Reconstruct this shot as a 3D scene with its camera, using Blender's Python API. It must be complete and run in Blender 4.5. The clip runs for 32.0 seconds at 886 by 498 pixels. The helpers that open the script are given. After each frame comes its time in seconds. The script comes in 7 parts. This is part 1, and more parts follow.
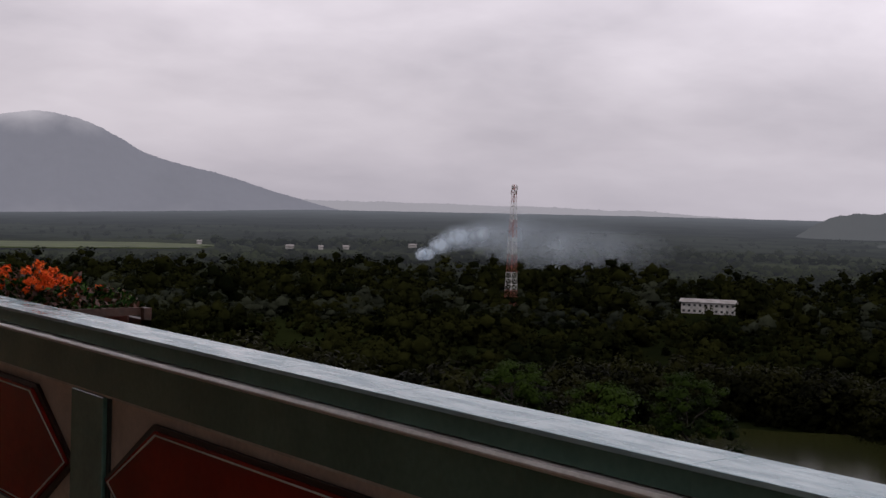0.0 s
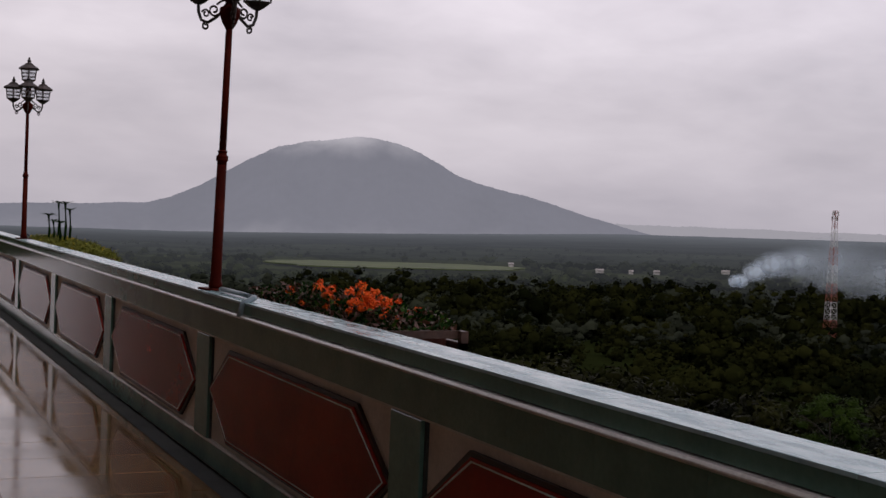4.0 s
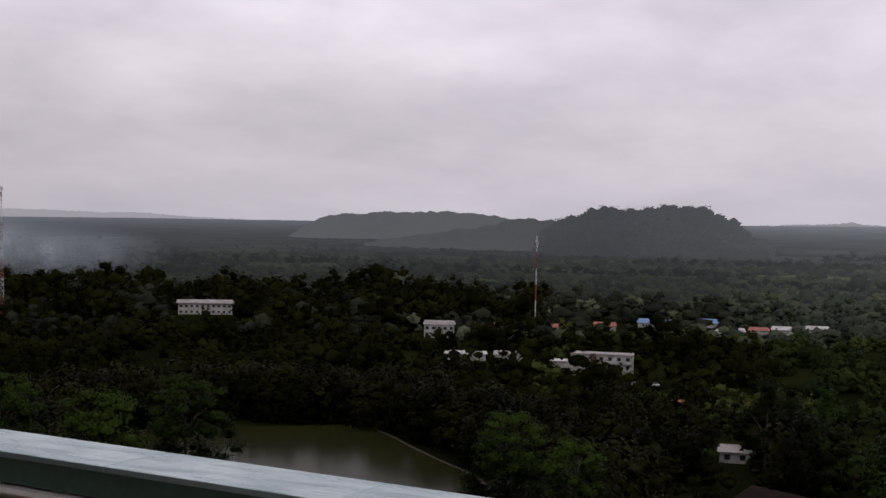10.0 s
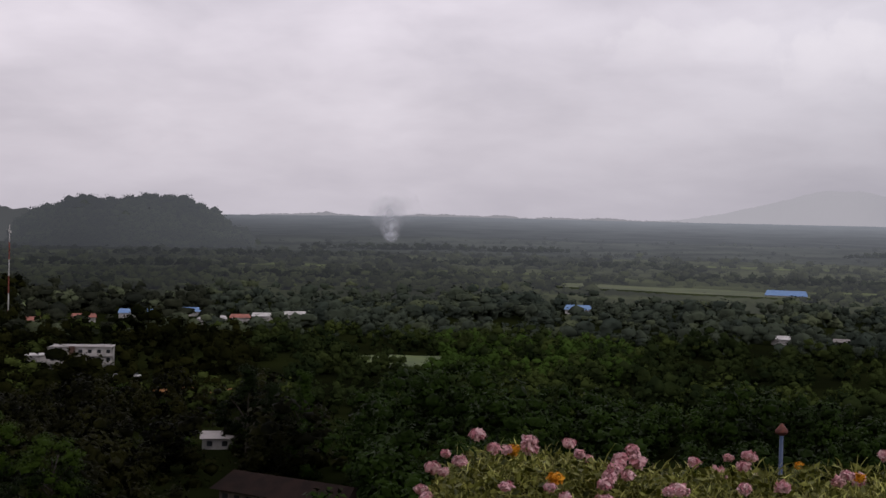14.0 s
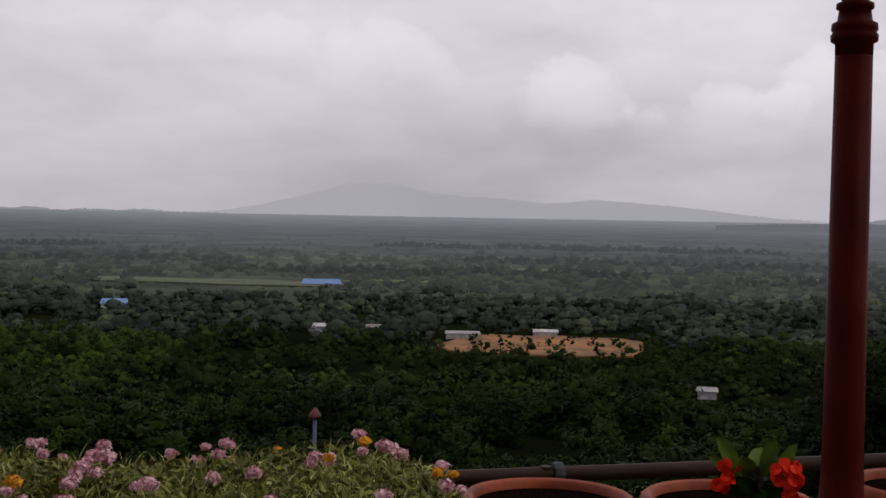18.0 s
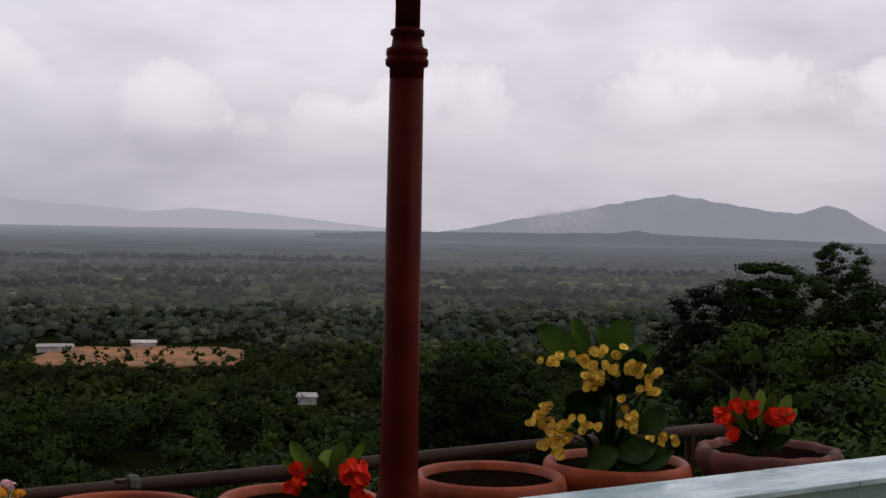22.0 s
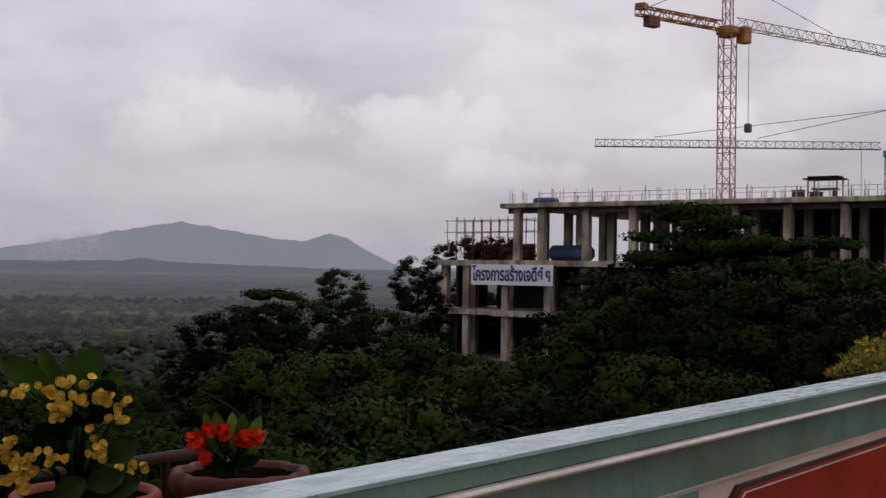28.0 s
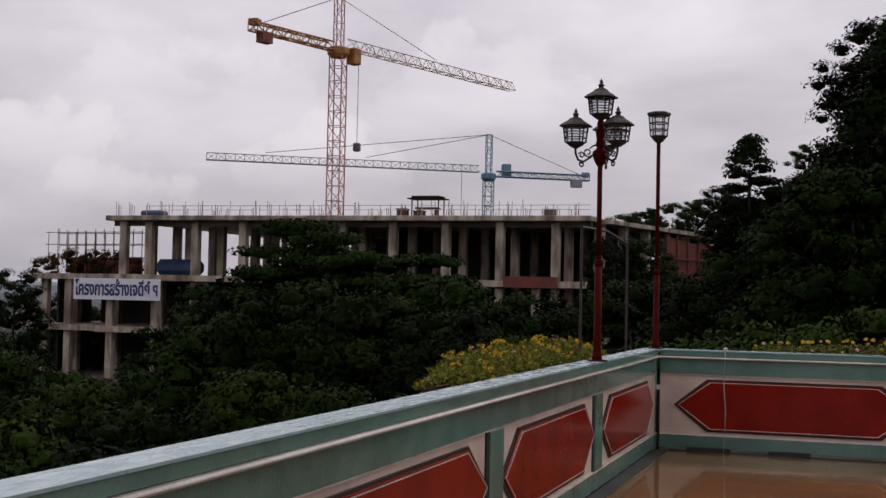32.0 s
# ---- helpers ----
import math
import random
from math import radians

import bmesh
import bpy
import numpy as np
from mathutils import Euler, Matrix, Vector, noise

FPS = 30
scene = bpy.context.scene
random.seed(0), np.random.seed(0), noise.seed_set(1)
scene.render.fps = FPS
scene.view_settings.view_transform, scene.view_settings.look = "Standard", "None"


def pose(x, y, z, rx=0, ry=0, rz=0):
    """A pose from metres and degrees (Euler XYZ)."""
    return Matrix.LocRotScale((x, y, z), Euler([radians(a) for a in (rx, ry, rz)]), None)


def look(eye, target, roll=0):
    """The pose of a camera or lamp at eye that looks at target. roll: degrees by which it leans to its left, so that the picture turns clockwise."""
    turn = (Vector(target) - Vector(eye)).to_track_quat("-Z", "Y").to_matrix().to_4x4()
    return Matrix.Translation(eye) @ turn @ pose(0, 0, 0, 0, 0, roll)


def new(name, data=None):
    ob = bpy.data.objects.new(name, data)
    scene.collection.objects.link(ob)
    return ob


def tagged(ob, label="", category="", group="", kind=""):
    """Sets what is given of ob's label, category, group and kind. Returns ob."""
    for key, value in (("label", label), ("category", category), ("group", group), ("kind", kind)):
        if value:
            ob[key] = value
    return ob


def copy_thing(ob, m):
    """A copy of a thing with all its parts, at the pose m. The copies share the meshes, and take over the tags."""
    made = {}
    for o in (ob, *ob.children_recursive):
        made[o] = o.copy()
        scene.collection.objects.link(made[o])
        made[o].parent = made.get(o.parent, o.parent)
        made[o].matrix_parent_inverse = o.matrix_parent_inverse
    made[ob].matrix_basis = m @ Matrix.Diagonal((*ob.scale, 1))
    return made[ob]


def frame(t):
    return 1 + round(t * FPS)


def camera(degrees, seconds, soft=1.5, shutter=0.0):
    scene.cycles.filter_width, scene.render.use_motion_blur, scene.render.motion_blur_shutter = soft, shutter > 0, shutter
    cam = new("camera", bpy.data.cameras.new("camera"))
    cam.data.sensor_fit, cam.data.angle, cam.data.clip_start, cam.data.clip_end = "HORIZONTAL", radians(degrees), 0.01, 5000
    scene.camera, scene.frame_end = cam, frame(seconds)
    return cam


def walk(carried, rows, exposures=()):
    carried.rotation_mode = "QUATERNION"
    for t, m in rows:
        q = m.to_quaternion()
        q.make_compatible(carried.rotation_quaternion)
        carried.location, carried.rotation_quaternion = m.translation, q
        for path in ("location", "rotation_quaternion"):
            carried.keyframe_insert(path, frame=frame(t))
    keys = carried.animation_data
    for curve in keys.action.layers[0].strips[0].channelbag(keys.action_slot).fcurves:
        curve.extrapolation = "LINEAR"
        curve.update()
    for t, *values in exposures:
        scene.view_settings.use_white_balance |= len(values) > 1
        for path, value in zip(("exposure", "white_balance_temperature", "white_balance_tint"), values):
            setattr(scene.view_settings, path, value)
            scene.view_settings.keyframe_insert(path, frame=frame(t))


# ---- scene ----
cam = camera(38.35, 32.0)
# seconds; x, y, z of the eye; yaw, pitch, roll in degrees
ROWS = [
    (0.0, -0.112, 0.050, 1.555, -39.00, -2.08, -1.85),
    (0.5, -0.106, 0.056, 1.566, -36.57, -2.06, -1.90),
    (1.0, -0.103, 0.058, 1.570, -34.33, -2.00, -1.92),
    (1.5, -0.104, 0.058, 1.569, -32.20, -1.91, -1.92),
    (2.0, -0.099, 0.068, 1.565, -30.19, -1.81, -1.95),
    (2.5, -0.096, 0.090, 1.563, -28.32, -1.69, -2.02),
    (3.0, -0.088, 0.132, 1.560, -26.64, -1.60, -2.17),
    (3.5, -0.080, 0.165, 1.558, -25.05, -1.50, -2.32),
    (5.5, -0.018, 0.287, 1.556, -27.55, -1.37, -3.04),
    (6.0, -0.027, 0.244, 1.562, -31.01, -1.28, -3.10),
    (6.5, -0.033, 0.220, 1.563, -34.83, -1.22, -3.23),
    (7.0, -0.061, 0.159, 1.567, -38.72, -1.15, -3.09),
    (7.5, -0.080, 0.098, 1.567, -42.64, -1.10, -2.47),
    (8.0, -0.055, 0.020, 1.558, -46.58, -1.19, -2.31),
    (8.5, -0.035, -0.010, 1.554, -50.43, -1.26, -1.87),
    (9.0, -0.012, -0.033, 1.557, -54.27, -1.31, -1.69),
    (9.5, 0.006, -0.056, 1.553, -57.92, -1.35, -1.51),
    (10.0, 0.024, -0.079, 1.550, -61.40, -1.40, -1.38),
    (10.5, 0.043, -0.103, 1.549, -64.68, -1.44, -1.31),
    (11.0, 0.061, -0.128, 1.549, -67.60, -1.44, -1.28),
    (11.5, 0.078, -0.154, 1.549, -70.57, -1.45, -1.20),
    (12.0, 0.096, -0.180, 1.549, -73.34, -1.46, -1.23),
    (12.5, 0.113, -0.206, 1.548, -76.05, -1.42, -1.34),
    (13.0, 0.130, -0.234, 1.546, -78.84, -1.37, -1.45),
    (13.5, 0.146, -0.261, 1.541, -81.62, -1.38, -1.43),
    (14.0, 0.170, -0.254, 1.538, -84.40, -1.33, -1.49),
    (14.5, 0.187, -0.286, 1.535, -87.10, -1.29, -1.55),
    (15.0, 0.205, -0.318, 1.535, -89.75, -1.28, -1.62),
    (15.5, 0.223, -0.348, 1.530, -92.38, -1.21, -1.59),
    (17.5, 0.212, -0.388, 1.534, -102.52, -1.21, -1.33),
    (18.0, 0.208, -0.392, 1.533, -104.95, -1.26, -1.22),
    (18.5, 0.185, -0.395, 1.536, -107.41, -1.32, -1.18),
    (19.0, 0.167, -0.397, 1.540, -109.87, -1.29, -1.21),
    (19.5, 0.156, -0.397, 1.541, -112.32, -1.21, -1.23),
    (20.0, 0.145, -0.401, 1.543, -114.63, -1.11, -1.26),
    (20.5, 0.138, -0.406, 1.542, -116.83, -0.97, -1.29),
    (21.0, 0.134, -0.417, 1.543, -118.92, -0.83, -1.22),
    (21.5, 0.130, -0.423, 1.543, -120.89, -0.69, -1.17),
    (22.0, 0.129, -0.424, 1.542, -122.79, -0.53, -1.17),
    (22.5, 0.121, -0.425, 1.543, -124.59, -0.37, -1.15),
    (23.0, 0.114, -0.430, 1.543, -126.29, -0.21, -1.16),
    (23.5, 0.102, -0.437, 1.543, -127.94, -0.05, -1.12),
    (24.0, 0.086, -0.441, 1.545, -129.57, 0.12, -1.08),
    (24.5, 0.073, -0.445, 1.546, -131.23, 0.30, -1.04),
    (25.0, 0.062, -0.445, 1.549, -132.97, 0.48, -1.10),
    (25.5, 0.052, -0.443, 1.550, -134.78, 0.66, -1.17),
    (27.5, 0.017, -0.440, 1.551, -142.52, 0.96, -1.09),
    (28.0, 0.003, -0.447, 1.548, -144.64, 1.09, -0.93),
    (28.5, -0.010, -0.462, 1.553, -146.82, 1.25, -0.96),
    (29.0, -0.024, -0.468, 1.554, -149.06, 1.47, -0.98),
    (29.5, -0.040, -0.472, 1.557, -151.28, 1.67, -1.02),
    (30.0, -0.053, -0.491, 1.551, -153.46, 1.79, -0.99),
    (30.5, -0.056, -0.515, 1.547, -155.55, 1.85, -1.03),
    (31.0, -0.059, -0.537, 1.535, -157.69, 1.94, -1.17),
    (31.5, -0.061, -0.555, 1.548, -159.85, 2.02, -1.20),
    (32.0, -0.063, -0.565, 1.555, -162.00, 2.08, -1.19),
]
walk(cam, [(t, pose(x, y, z, 90 + pitch, roll, yaw)) for t, x, y, z, yaw, pitch, roll in ROWS],
     [(0.0, 0.0), (15.5, 0.0), (18.0, -0.03), (19.3, 0.08), (25.0, 0.06), (28.0, -0.13), (32.0, -0.10)])

# ---- world, sun and exposure ----
world = bpy.data.worlds.new("overcast_sky")
scene.world = world
world.use_nodes = True
wn, wl = world.node_tree.nodes, world.node_tree.links
wn.clear()


def wnode(kind, **values):
    n = wn.new(kind)
    for key, value in values.items():
        n.inputs[key].default_value = value
    return n


def wmath(op, a, b=None, c=None):
    n = wn.new("ShaderNodeMath")
    n.operation = op
    for slot, v in enumerate((a, b, c)):
        if v is None:
            continue
        if isinstance(v, (int, float)):
            n.inputs[slot].default_value = v
        else:
            wl.new(v, n.inputs[slot])
    return n.outputs[0]


def wramp(fac, stops):
    n = wn.new("ShaderNodeValToRGB")
    el = n.color_ramp.elements
    while len(el) < len(stops):
        el.new(0.5)
    for e, (at, col) in zip(el, stops):
        e.position, e.color = at, (*col, 1)
    wl.new(fac, n.inputs[0])
    return n.outputs[0]


def wmix(fac, a, b, blend="MIX"):
    n = wn.new("ShaderNodeMix")
    n.data_type, n.blend_type = "RGBA", blend
    for slot, v in ((0, fac), (6, a), (7, b)):
        if isinstance(v, (int, float)):
            n.inputs[slot].default_value = v
        elif isinstance(v, tuple):
            n.inputs[slot].default_value = (*v, 1)
        else:
            wl.new(v, n.inputs[slot])
    return n.outputs[2]


SUN_EL, SUN_AZ = 48.0, -125.0
sky = wn.new("ShaderNodeTexSky")
sky.sky_type, sky.sun_disc = "NISHITA", False
sky.sun_elevation, sky.sun_rotation = radians(SUN_EL), radians(90 - SUN_AZ)
sky.air_density, sky.dust_density = 1.6, 4.0
skycol = wmix(1.0, sky.outputs[0], (0.09, 0.09, 0.09), "MULTIPLY")
coord = wn.new("ShaderNodeTexCoord")
sep = wn.new("ShaderNodeSeparateXYZ")
wl.new(coord.outputs["Generated"], sep.inputs[0])
up = wmath("MAXIMUM", sep.outputs[2], 0.0)
# cloud deck: the direction laid on a flat layer overhead
den = wmath("ADD", up, 0.26)
deck = wn.new("ShaderNodeCombineXYZ")
wl.new(wmath("DIVIDE", sep.outputs[0], den), deck.inputs[0])
wl.new(wmath("DIVIDE", sep.outputs[1], den), deck.inputs[1])
n1 = wnode("ShaderNodeTexNoise", Scale=1.1, Detail=4.0, Roughness=0.46, Distortion=0.3)
wl.new(deck.outputs[0], n1.inputs["Vector"])
n2 = wnode("ShaderNodeTexNoise", Scale=3.6, Detail=4.0, Roughness=0.55, Distortion=0.2)
wl.new(deck.outputs[0], n2.inputs["Vector"])
lump = wmath("ADD", wmath("MULTIPLY", n1.outputs[0], 0.7), wmath("MULTIPLY", n2.outputs[0], 0.3))
cloud = wramp(lump, [(0.34, (0.56, 0.52, 0.59)), (0.5, (0.79, 0.73, 0.805)), (0.64, (0.99, 0.92, 1.0))])
hz = wramp(up, [(0.0, (1, 1, 1)), (0.06, (0.75, 0.75, 0.75)), (0.2, (0, 0, 0))])
cloud = wmix(wmath("MULTIPLY", hz, 0.75), cloud, (0.465, 0.440, 0.492))
# heaped clouds low over the hills: rounded tops, bases melting away
az = wmath("MULTIPLY", wmath("ARCTAN2", sep.outputs[1], sep.outputs[0]), 57.3)
el = wmath("MULTIPLY", wmath("ARCSINE", sep.outputs[2]), 57.3)
n3 = wnode("ShaderNodeTexNoise", Scale=26.0, Detail=5.0, Roughness=0.55, Distortion=0.0)
wl.new(coord.outputs["Generated"], n3.inputs["Vector"])
n4 = wnode("ShaderNodeTexNoise", Scale=9.0, Detail=3.0, Roughness=0.5, Distortion=0.0)
wl.new(coord.outputs["Generated"], n4.inputs["Vector"])
puff_off = wmath("ADD", wmath("MULTIPLY", wmath("SUBTRACT", n3.outputs[0], 0.5), 3.6), wmath("MULTIPLY", wmath("SUBTRACT", n4.outputs[0], 0.5), 3.4))
veil = wramp(wmath("MULTIPLY_ADD", az, -0.005, 0.5), [(0.05, (1.02, 0.995, 0.99)), (0.30, (1.0, 0.99, 1.0)), (0.37, (1.08, 1.07, 1.08)), (0.46, (1.08, 1.075, 1.085)), (0.53, (0.92, 0.925, 0.94)), (0.57, (0.87, 0.885, 0.90)), (0.62, (0.98, 0.985, 0.995)), (0.68, (0.98, 0.99, 1.0)), (0.74, (0.98, 0.985, 0.99))])
cloud = wmix(1.0, cloud, veil, "MULTIPLY")
for c_az, c_el, half, tall, gain in ((-45.6, 6.4, 4.6, 2.4, 0.75), (-40.8, 6.0, 3.6, 1.5, 0.55), (-53.2, 5.8, 3.9, 2.1, 0.75), (-57.6, 4.2, 3.2, 1.4, 0.55), (-61.0, 9.0, 5.4, 2.4, 0.65), (-66.5, 5.6, 4.0, 2.2, 0.7),
                                    (-33.0, 5.6, 4.4, 2.2, 0.65), (-21.0, 5.4, 3.0, 2.0, 0.55), (-12.0, 6.6, 3.4, 2.2, 0.5), (-5.0, 7.6, 4.0, 1.6, 0.4), (-27.0, 4.6, 4.5, 1.8, 0.45), (-74.0, 9.0, 5.0, 3.0, 0.6)):
    dx = wmath("DIVIDE", wmath("SUBTRACT", az, c_az), half)
    dy = wmath("DIVIDE", wmath("SUBTRACT", el, c_el), tall)
    dist = wmath("ADD", wmath("ADD", wmath("MULTIPLY", dx, dx), wmath("MULTIPLY", dy, dy)), puff_off)
    body = wramp(dist, [(0.0, (1, 1, 1)), (0.55, (0.7, 0.7, 0.7)), (0.95, (0, 0, 0))])
    crest = wramp(wmath("MULTIPLY_ADD", dy, 0.5, 0.5), [(0.2, (0, 0, 0)), (0.8, (1, 1, 1))])
    cloud = wmix(wmath("MULTIPLY", wmath("MULTIPLY", body, crest), gain), cloud, (0.92, 0.865, 0.925))
final = wmix(0.92, skycol, cloud)
bg = wnode("ShaderNodeBackground", Strength=1.0)
wl.new(final, bg.inputs["Color"])
wout = wn.new("ShaderNodeOutputWorld")
wl.new(bg.outputs[0], wout.inputs[0])

sun = new("sun", bpy.data.lights.new("sun", "SUN"))
sun.data.energy, sun.data.angle, sun.data.color = 0.5, radians(30), (1.0, 0.95, 0.88)
sa, se = radians(SUN_AZ), radians(SUN_EL)
sun.matrix_world = look((0, 0, 60), (-60 * math.cos(sa) * math.cos(se), -60 * math.sin(sa) * math.cos(se), 60 - 60 * math.sin(se)))

# ---- materials ----
def material(name, color, rough=0.7, second=None, scale=2.0, fine=30.0, bump=0.15, metal=0.0, vary=0.0, coat=0.0, island=0.0,
             glow=None, spec=0.5, dist=0.02, stretch=(1, 1, 1), rough2=None):
    m = bpy.data.materials.new(name)
    m.use_nodes = True
    nt = m.node_tree
    p = nt.nodes["Principled BSDF"]
    p.inputs["Roughness"].default_value, p.inputs["Metallic"].default_value = rough, metal
    p.inputs["Coat Weight"].default_value, p.inputs["Coat Roughness"].default_value = coat, 0.06
    p.inputs["Specular IOR Level"].default_value = spec
    geo = nt.nodes.new("ShaderNodeNewGeometry")
    mapping = nt.nodes.new("ShaderNodeMapping")
    mapping.inputs["Scale"].default_value = stretch
    nt.links.new(geo.outputs["Position"], mapping.inputs[0])

    def tex(s, detail):
        n = nt.nodes.new("ShaderNodeTexNoise")
        n.inputs["Scale"].default_value, n.inputs["Detail"].default_value = s, detail
        nt.links.new(mapping.outputs[0], n.inputs["Vector"])
        return n.outputs[0]

    def mixed(fac, a, b, blend="MIX"):
        n = nt.nodes.new("ShaderNodeMix")
        n.data_type, n.blend_type = "RGBA", blend
        for slot, v in ((0, fac), (6, a), (7, b)):
            if isinstance(v, (int, float)):
                n.inputs[slot].default_value = v
            elif isinstance(v, tuple):
                n.inputs[slot].default_value = (*v, 1)
            else:
                nt.links.new(v, n.inputs[slot])
        return n.outputs[2]

    def ramp(fac, lo, hi):
        n = nt.nodes.new("ShaderNodeMapRange")
        n.inputs["From Min"].default_value, n.inputs["From Max"].default_value = lo, hi
        nt.links.new(fac, n.inputs[0])
        return n.outputs[0]

    second = second or tuple(c * 0.6 for c in color)
    big, small = tex(scale, 4), tex(fine, 3)
    col = mixed(ramp(big, 0.38, 0.62), color, second)
    col = mixed(0.28, col, mixed(ramp(small, 0.3, 0.7), (0.45, 0.45, 0.45), (1, 1, 1)), "MULTIPLY")
    if vary:
        info = nt.nodes.new("ShaderNodeObjectInfo")
        col = mixed(vary, col, mixed(info.outputs["Random"], tuple(c * 0.6 for c in color), tuple(min(1, c * 1.35) for c in color)))
    if island:
        col = mixed(island, col, mixed(geo.outputs["Random Per Island"], second, tuple(min(1, c * 1.5) for c in color)))
    nt.links.new(col, p.inputs["Base Color"])
    if rough2 is not None:
        n = nt.nodes.new("ShaderNodeMapRange")
        n.inputs["From Min"].default_value, n.inputs["From Max"].default_value = 0.35, 0.65
        n.inputs["To Min"].default_value, n.inputs["To Max"].default_value = rough, rough2
        nt.links.new(big, n.inputs[0])
        nt.links.new(n.outputs[0], p.inputs["Roughness"])
    if bump:
        b = nt.nodes.new("ShaderNodeBump")
        b.inputs["Strength"].default_value, b.inputs["Distance"].default_value = bump, dist
        nt.links.new(small, b.inputs["Height"])
        nt.links.new(b.outputs[0], p.inputs["Normal"])
    if glow:
        p.inputs["Emission Color"].default_value, p.inputs["Emission Strength"].default_value = (*glow, 1), 1.0
    return m


M_CAP = material("wet_pale_marble_tile", (0.43, 0.60, 0.615), 0.06, (0.30, 0.445, 0.47), 20, 34, 0.7, rough2=0.34, vary=0.05, dist=0.006, stretch=(1, 0.28, 1))
M_GREEN = material("sea_green_glazed_tile", (0.140, 0.262, 0.215), 0.14, (0.105, 0.205, 0.170), 3, 40, 0.04, vary=0.04, dist=0.004)
M_WHITE = material("stained_white_plaster", (0.80, 0.67, 0.57), 0.42, (0.64, 0.52, 0.44), 2.2, 50, 0.1, dist=0.005)
M_TRIM = material("white_moulding_and_glint", (0.80, 0.77, 0.71), 0.18, (0.64, 0.59, 0.53), 4, 50, 0.06, dist=0.004)
M_RED = material("oxide_red_glazed_panel", (0.31, 0.018, 0.009), 0.16, (0.20, 0.010, 0.005), 1.4, 30, 0.03, dist=0.003, vary=0.1, spec=0.14)
M_REDDARK = material("shaded_panel_edge", (0.030, 0.006, 0.004), 0.4, (0.018, 0.005, 0.004), 4, 40, 0.1, dist=0.003)
M_DARK = material("grimy_joint_and_shade", (0.05, 0.055, 0.05), 0.8)
M_FLOOR = material("wet_tan_floor_tile", (0.26, 0.150, 0.062), 0.02, (0.15, 0.085, 0.036), 1.1, 9, 0.10, rough2=0.16, spec=0.6, dist=0.004, vary=0.12)
M_POLE = material("maroon_painted_iron", (0.080, 0.010, 0.005), 0.38, (0.050, 0.006, 0.004), 6, 60, 0.08, dist=0.003, spec=0.02)
M_BLACKIRON = material("weathered_dark_iron", (0.022, 0.016, 0.015), 0.6, (0.05, 0.03, 0.025), 9, 80, 0.15, dist=0.003)
M_PANE = material("clear_lantern_glass", (0.85, 0.87, 0.90), 0.08, (0.75, 0.77, 0.8), 12, 60, 0.02)
M_PANE.node_tree.nodes["Principled BSDF"].inputs["Transmission Weight"].default_value = 0.85
M_PANE.node_tree.nodes["Principled BSDF"].inputs["IOR"].default_value = 1.03
M_TERRA = material("terracotta", (0.31, 0.062, 0.018), 0.5, (0.15, 0.030, 0.010), 9, 70, 0.25, dist=0.004, vary=0.15, spec=0.16)
M_CLAYDARK = material("weathered_terracotta", (0.155, 0.055, 0.042), 0.6, (0.085, 0.036, 0.030), 9, 70, 0.3, dist=0.004, spec=0.12)
M_SOIL = material("dark_soil", (0.010, 0.006, 0.004), 0.95, None, 20, 90, 0.6, spec=0.0)
M_LOG = material("weathered_log", (0.050, 0.028, 0.018), 0.6, (0.026, 0.015, 0.011), 5, 40, 0.5, dist=0.006, stretch=(1, 0.2, 1), spec=0.1)
M_CONC = material("raw_concrete", (0.50, 0.425, 0.335), 0.8, (0.16, 0.125, 0.095), 1.3, 6, 0.35, dist=0.03, stretch=(1, 1, 0.3))
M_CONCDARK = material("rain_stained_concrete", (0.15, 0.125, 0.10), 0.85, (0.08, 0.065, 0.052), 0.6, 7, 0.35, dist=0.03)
M_RUST = material("rusted_steel", (0.23, 0.075, 0.060), 0.8, (0.12, 0.045, 0.035), 2, 30, 0.3)
M_FORM = material("red_oxide_formwork", (0.20, 0.045, 0.030), 0.7, (0.12, 0.035, 0.026), 0.8, 8, 0.3)
M_YELLOW = material("faded_crane_yellow", (0.40, 0.19, 0.032), 0.5, (0.24, 0.09, 0.03), 1.5, 12, 0.1)
M_MASTRED = material("faded_red_lattice", (0.36, 0.090, 0.080), 0.6, (0.42, 0.19, 0.17), 0.3, 10, 0.1)
M_JIB = material("pale_lattice", (0.56, 0.46, 0.38), 0.6, (0.46, 0.30, 0.25), 0.4, 10, 0.1)
M_CRANEBLUE = material("crane_blue", (0.10, 0.22, 0.33), 0.5, (0.16, 0.26, 0.34), 0.5, 12, 0.1)
M_CRANEGREY = material("galvanised_lattice", (0.34, 0.36, 0.38), 0.5, (0.24, 0.26, 0.28), 0.5, 12, 0.1)
M_CABLE = material("steel_cable", (0.10, 0.10, 0.11), 0.5)
M_SIGN = material("white_sign_cloth", (0.84, 0.85, 0.88), 0.6, (0.76, 0.78, 0.83), 0.7, 10, 0.05)
M_SIGNBLUE = material("blue_sign_paint", (0.012, 0.030, 0.170), 0.5)
M_TARP = material("blue_tarpaulin", (0.035, 0.075, 0.17), 0.5, (0.022, 0.045, 0.11), 2, 12, 0.3)
# second tones run near black, for the shaded gaps between crowns
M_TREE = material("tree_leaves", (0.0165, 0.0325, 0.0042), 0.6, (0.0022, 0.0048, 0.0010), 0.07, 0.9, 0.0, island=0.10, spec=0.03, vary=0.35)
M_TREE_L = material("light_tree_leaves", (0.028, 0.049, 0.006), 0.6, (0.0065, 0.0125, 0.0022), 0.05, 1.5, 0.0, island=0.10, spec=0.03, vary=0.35)
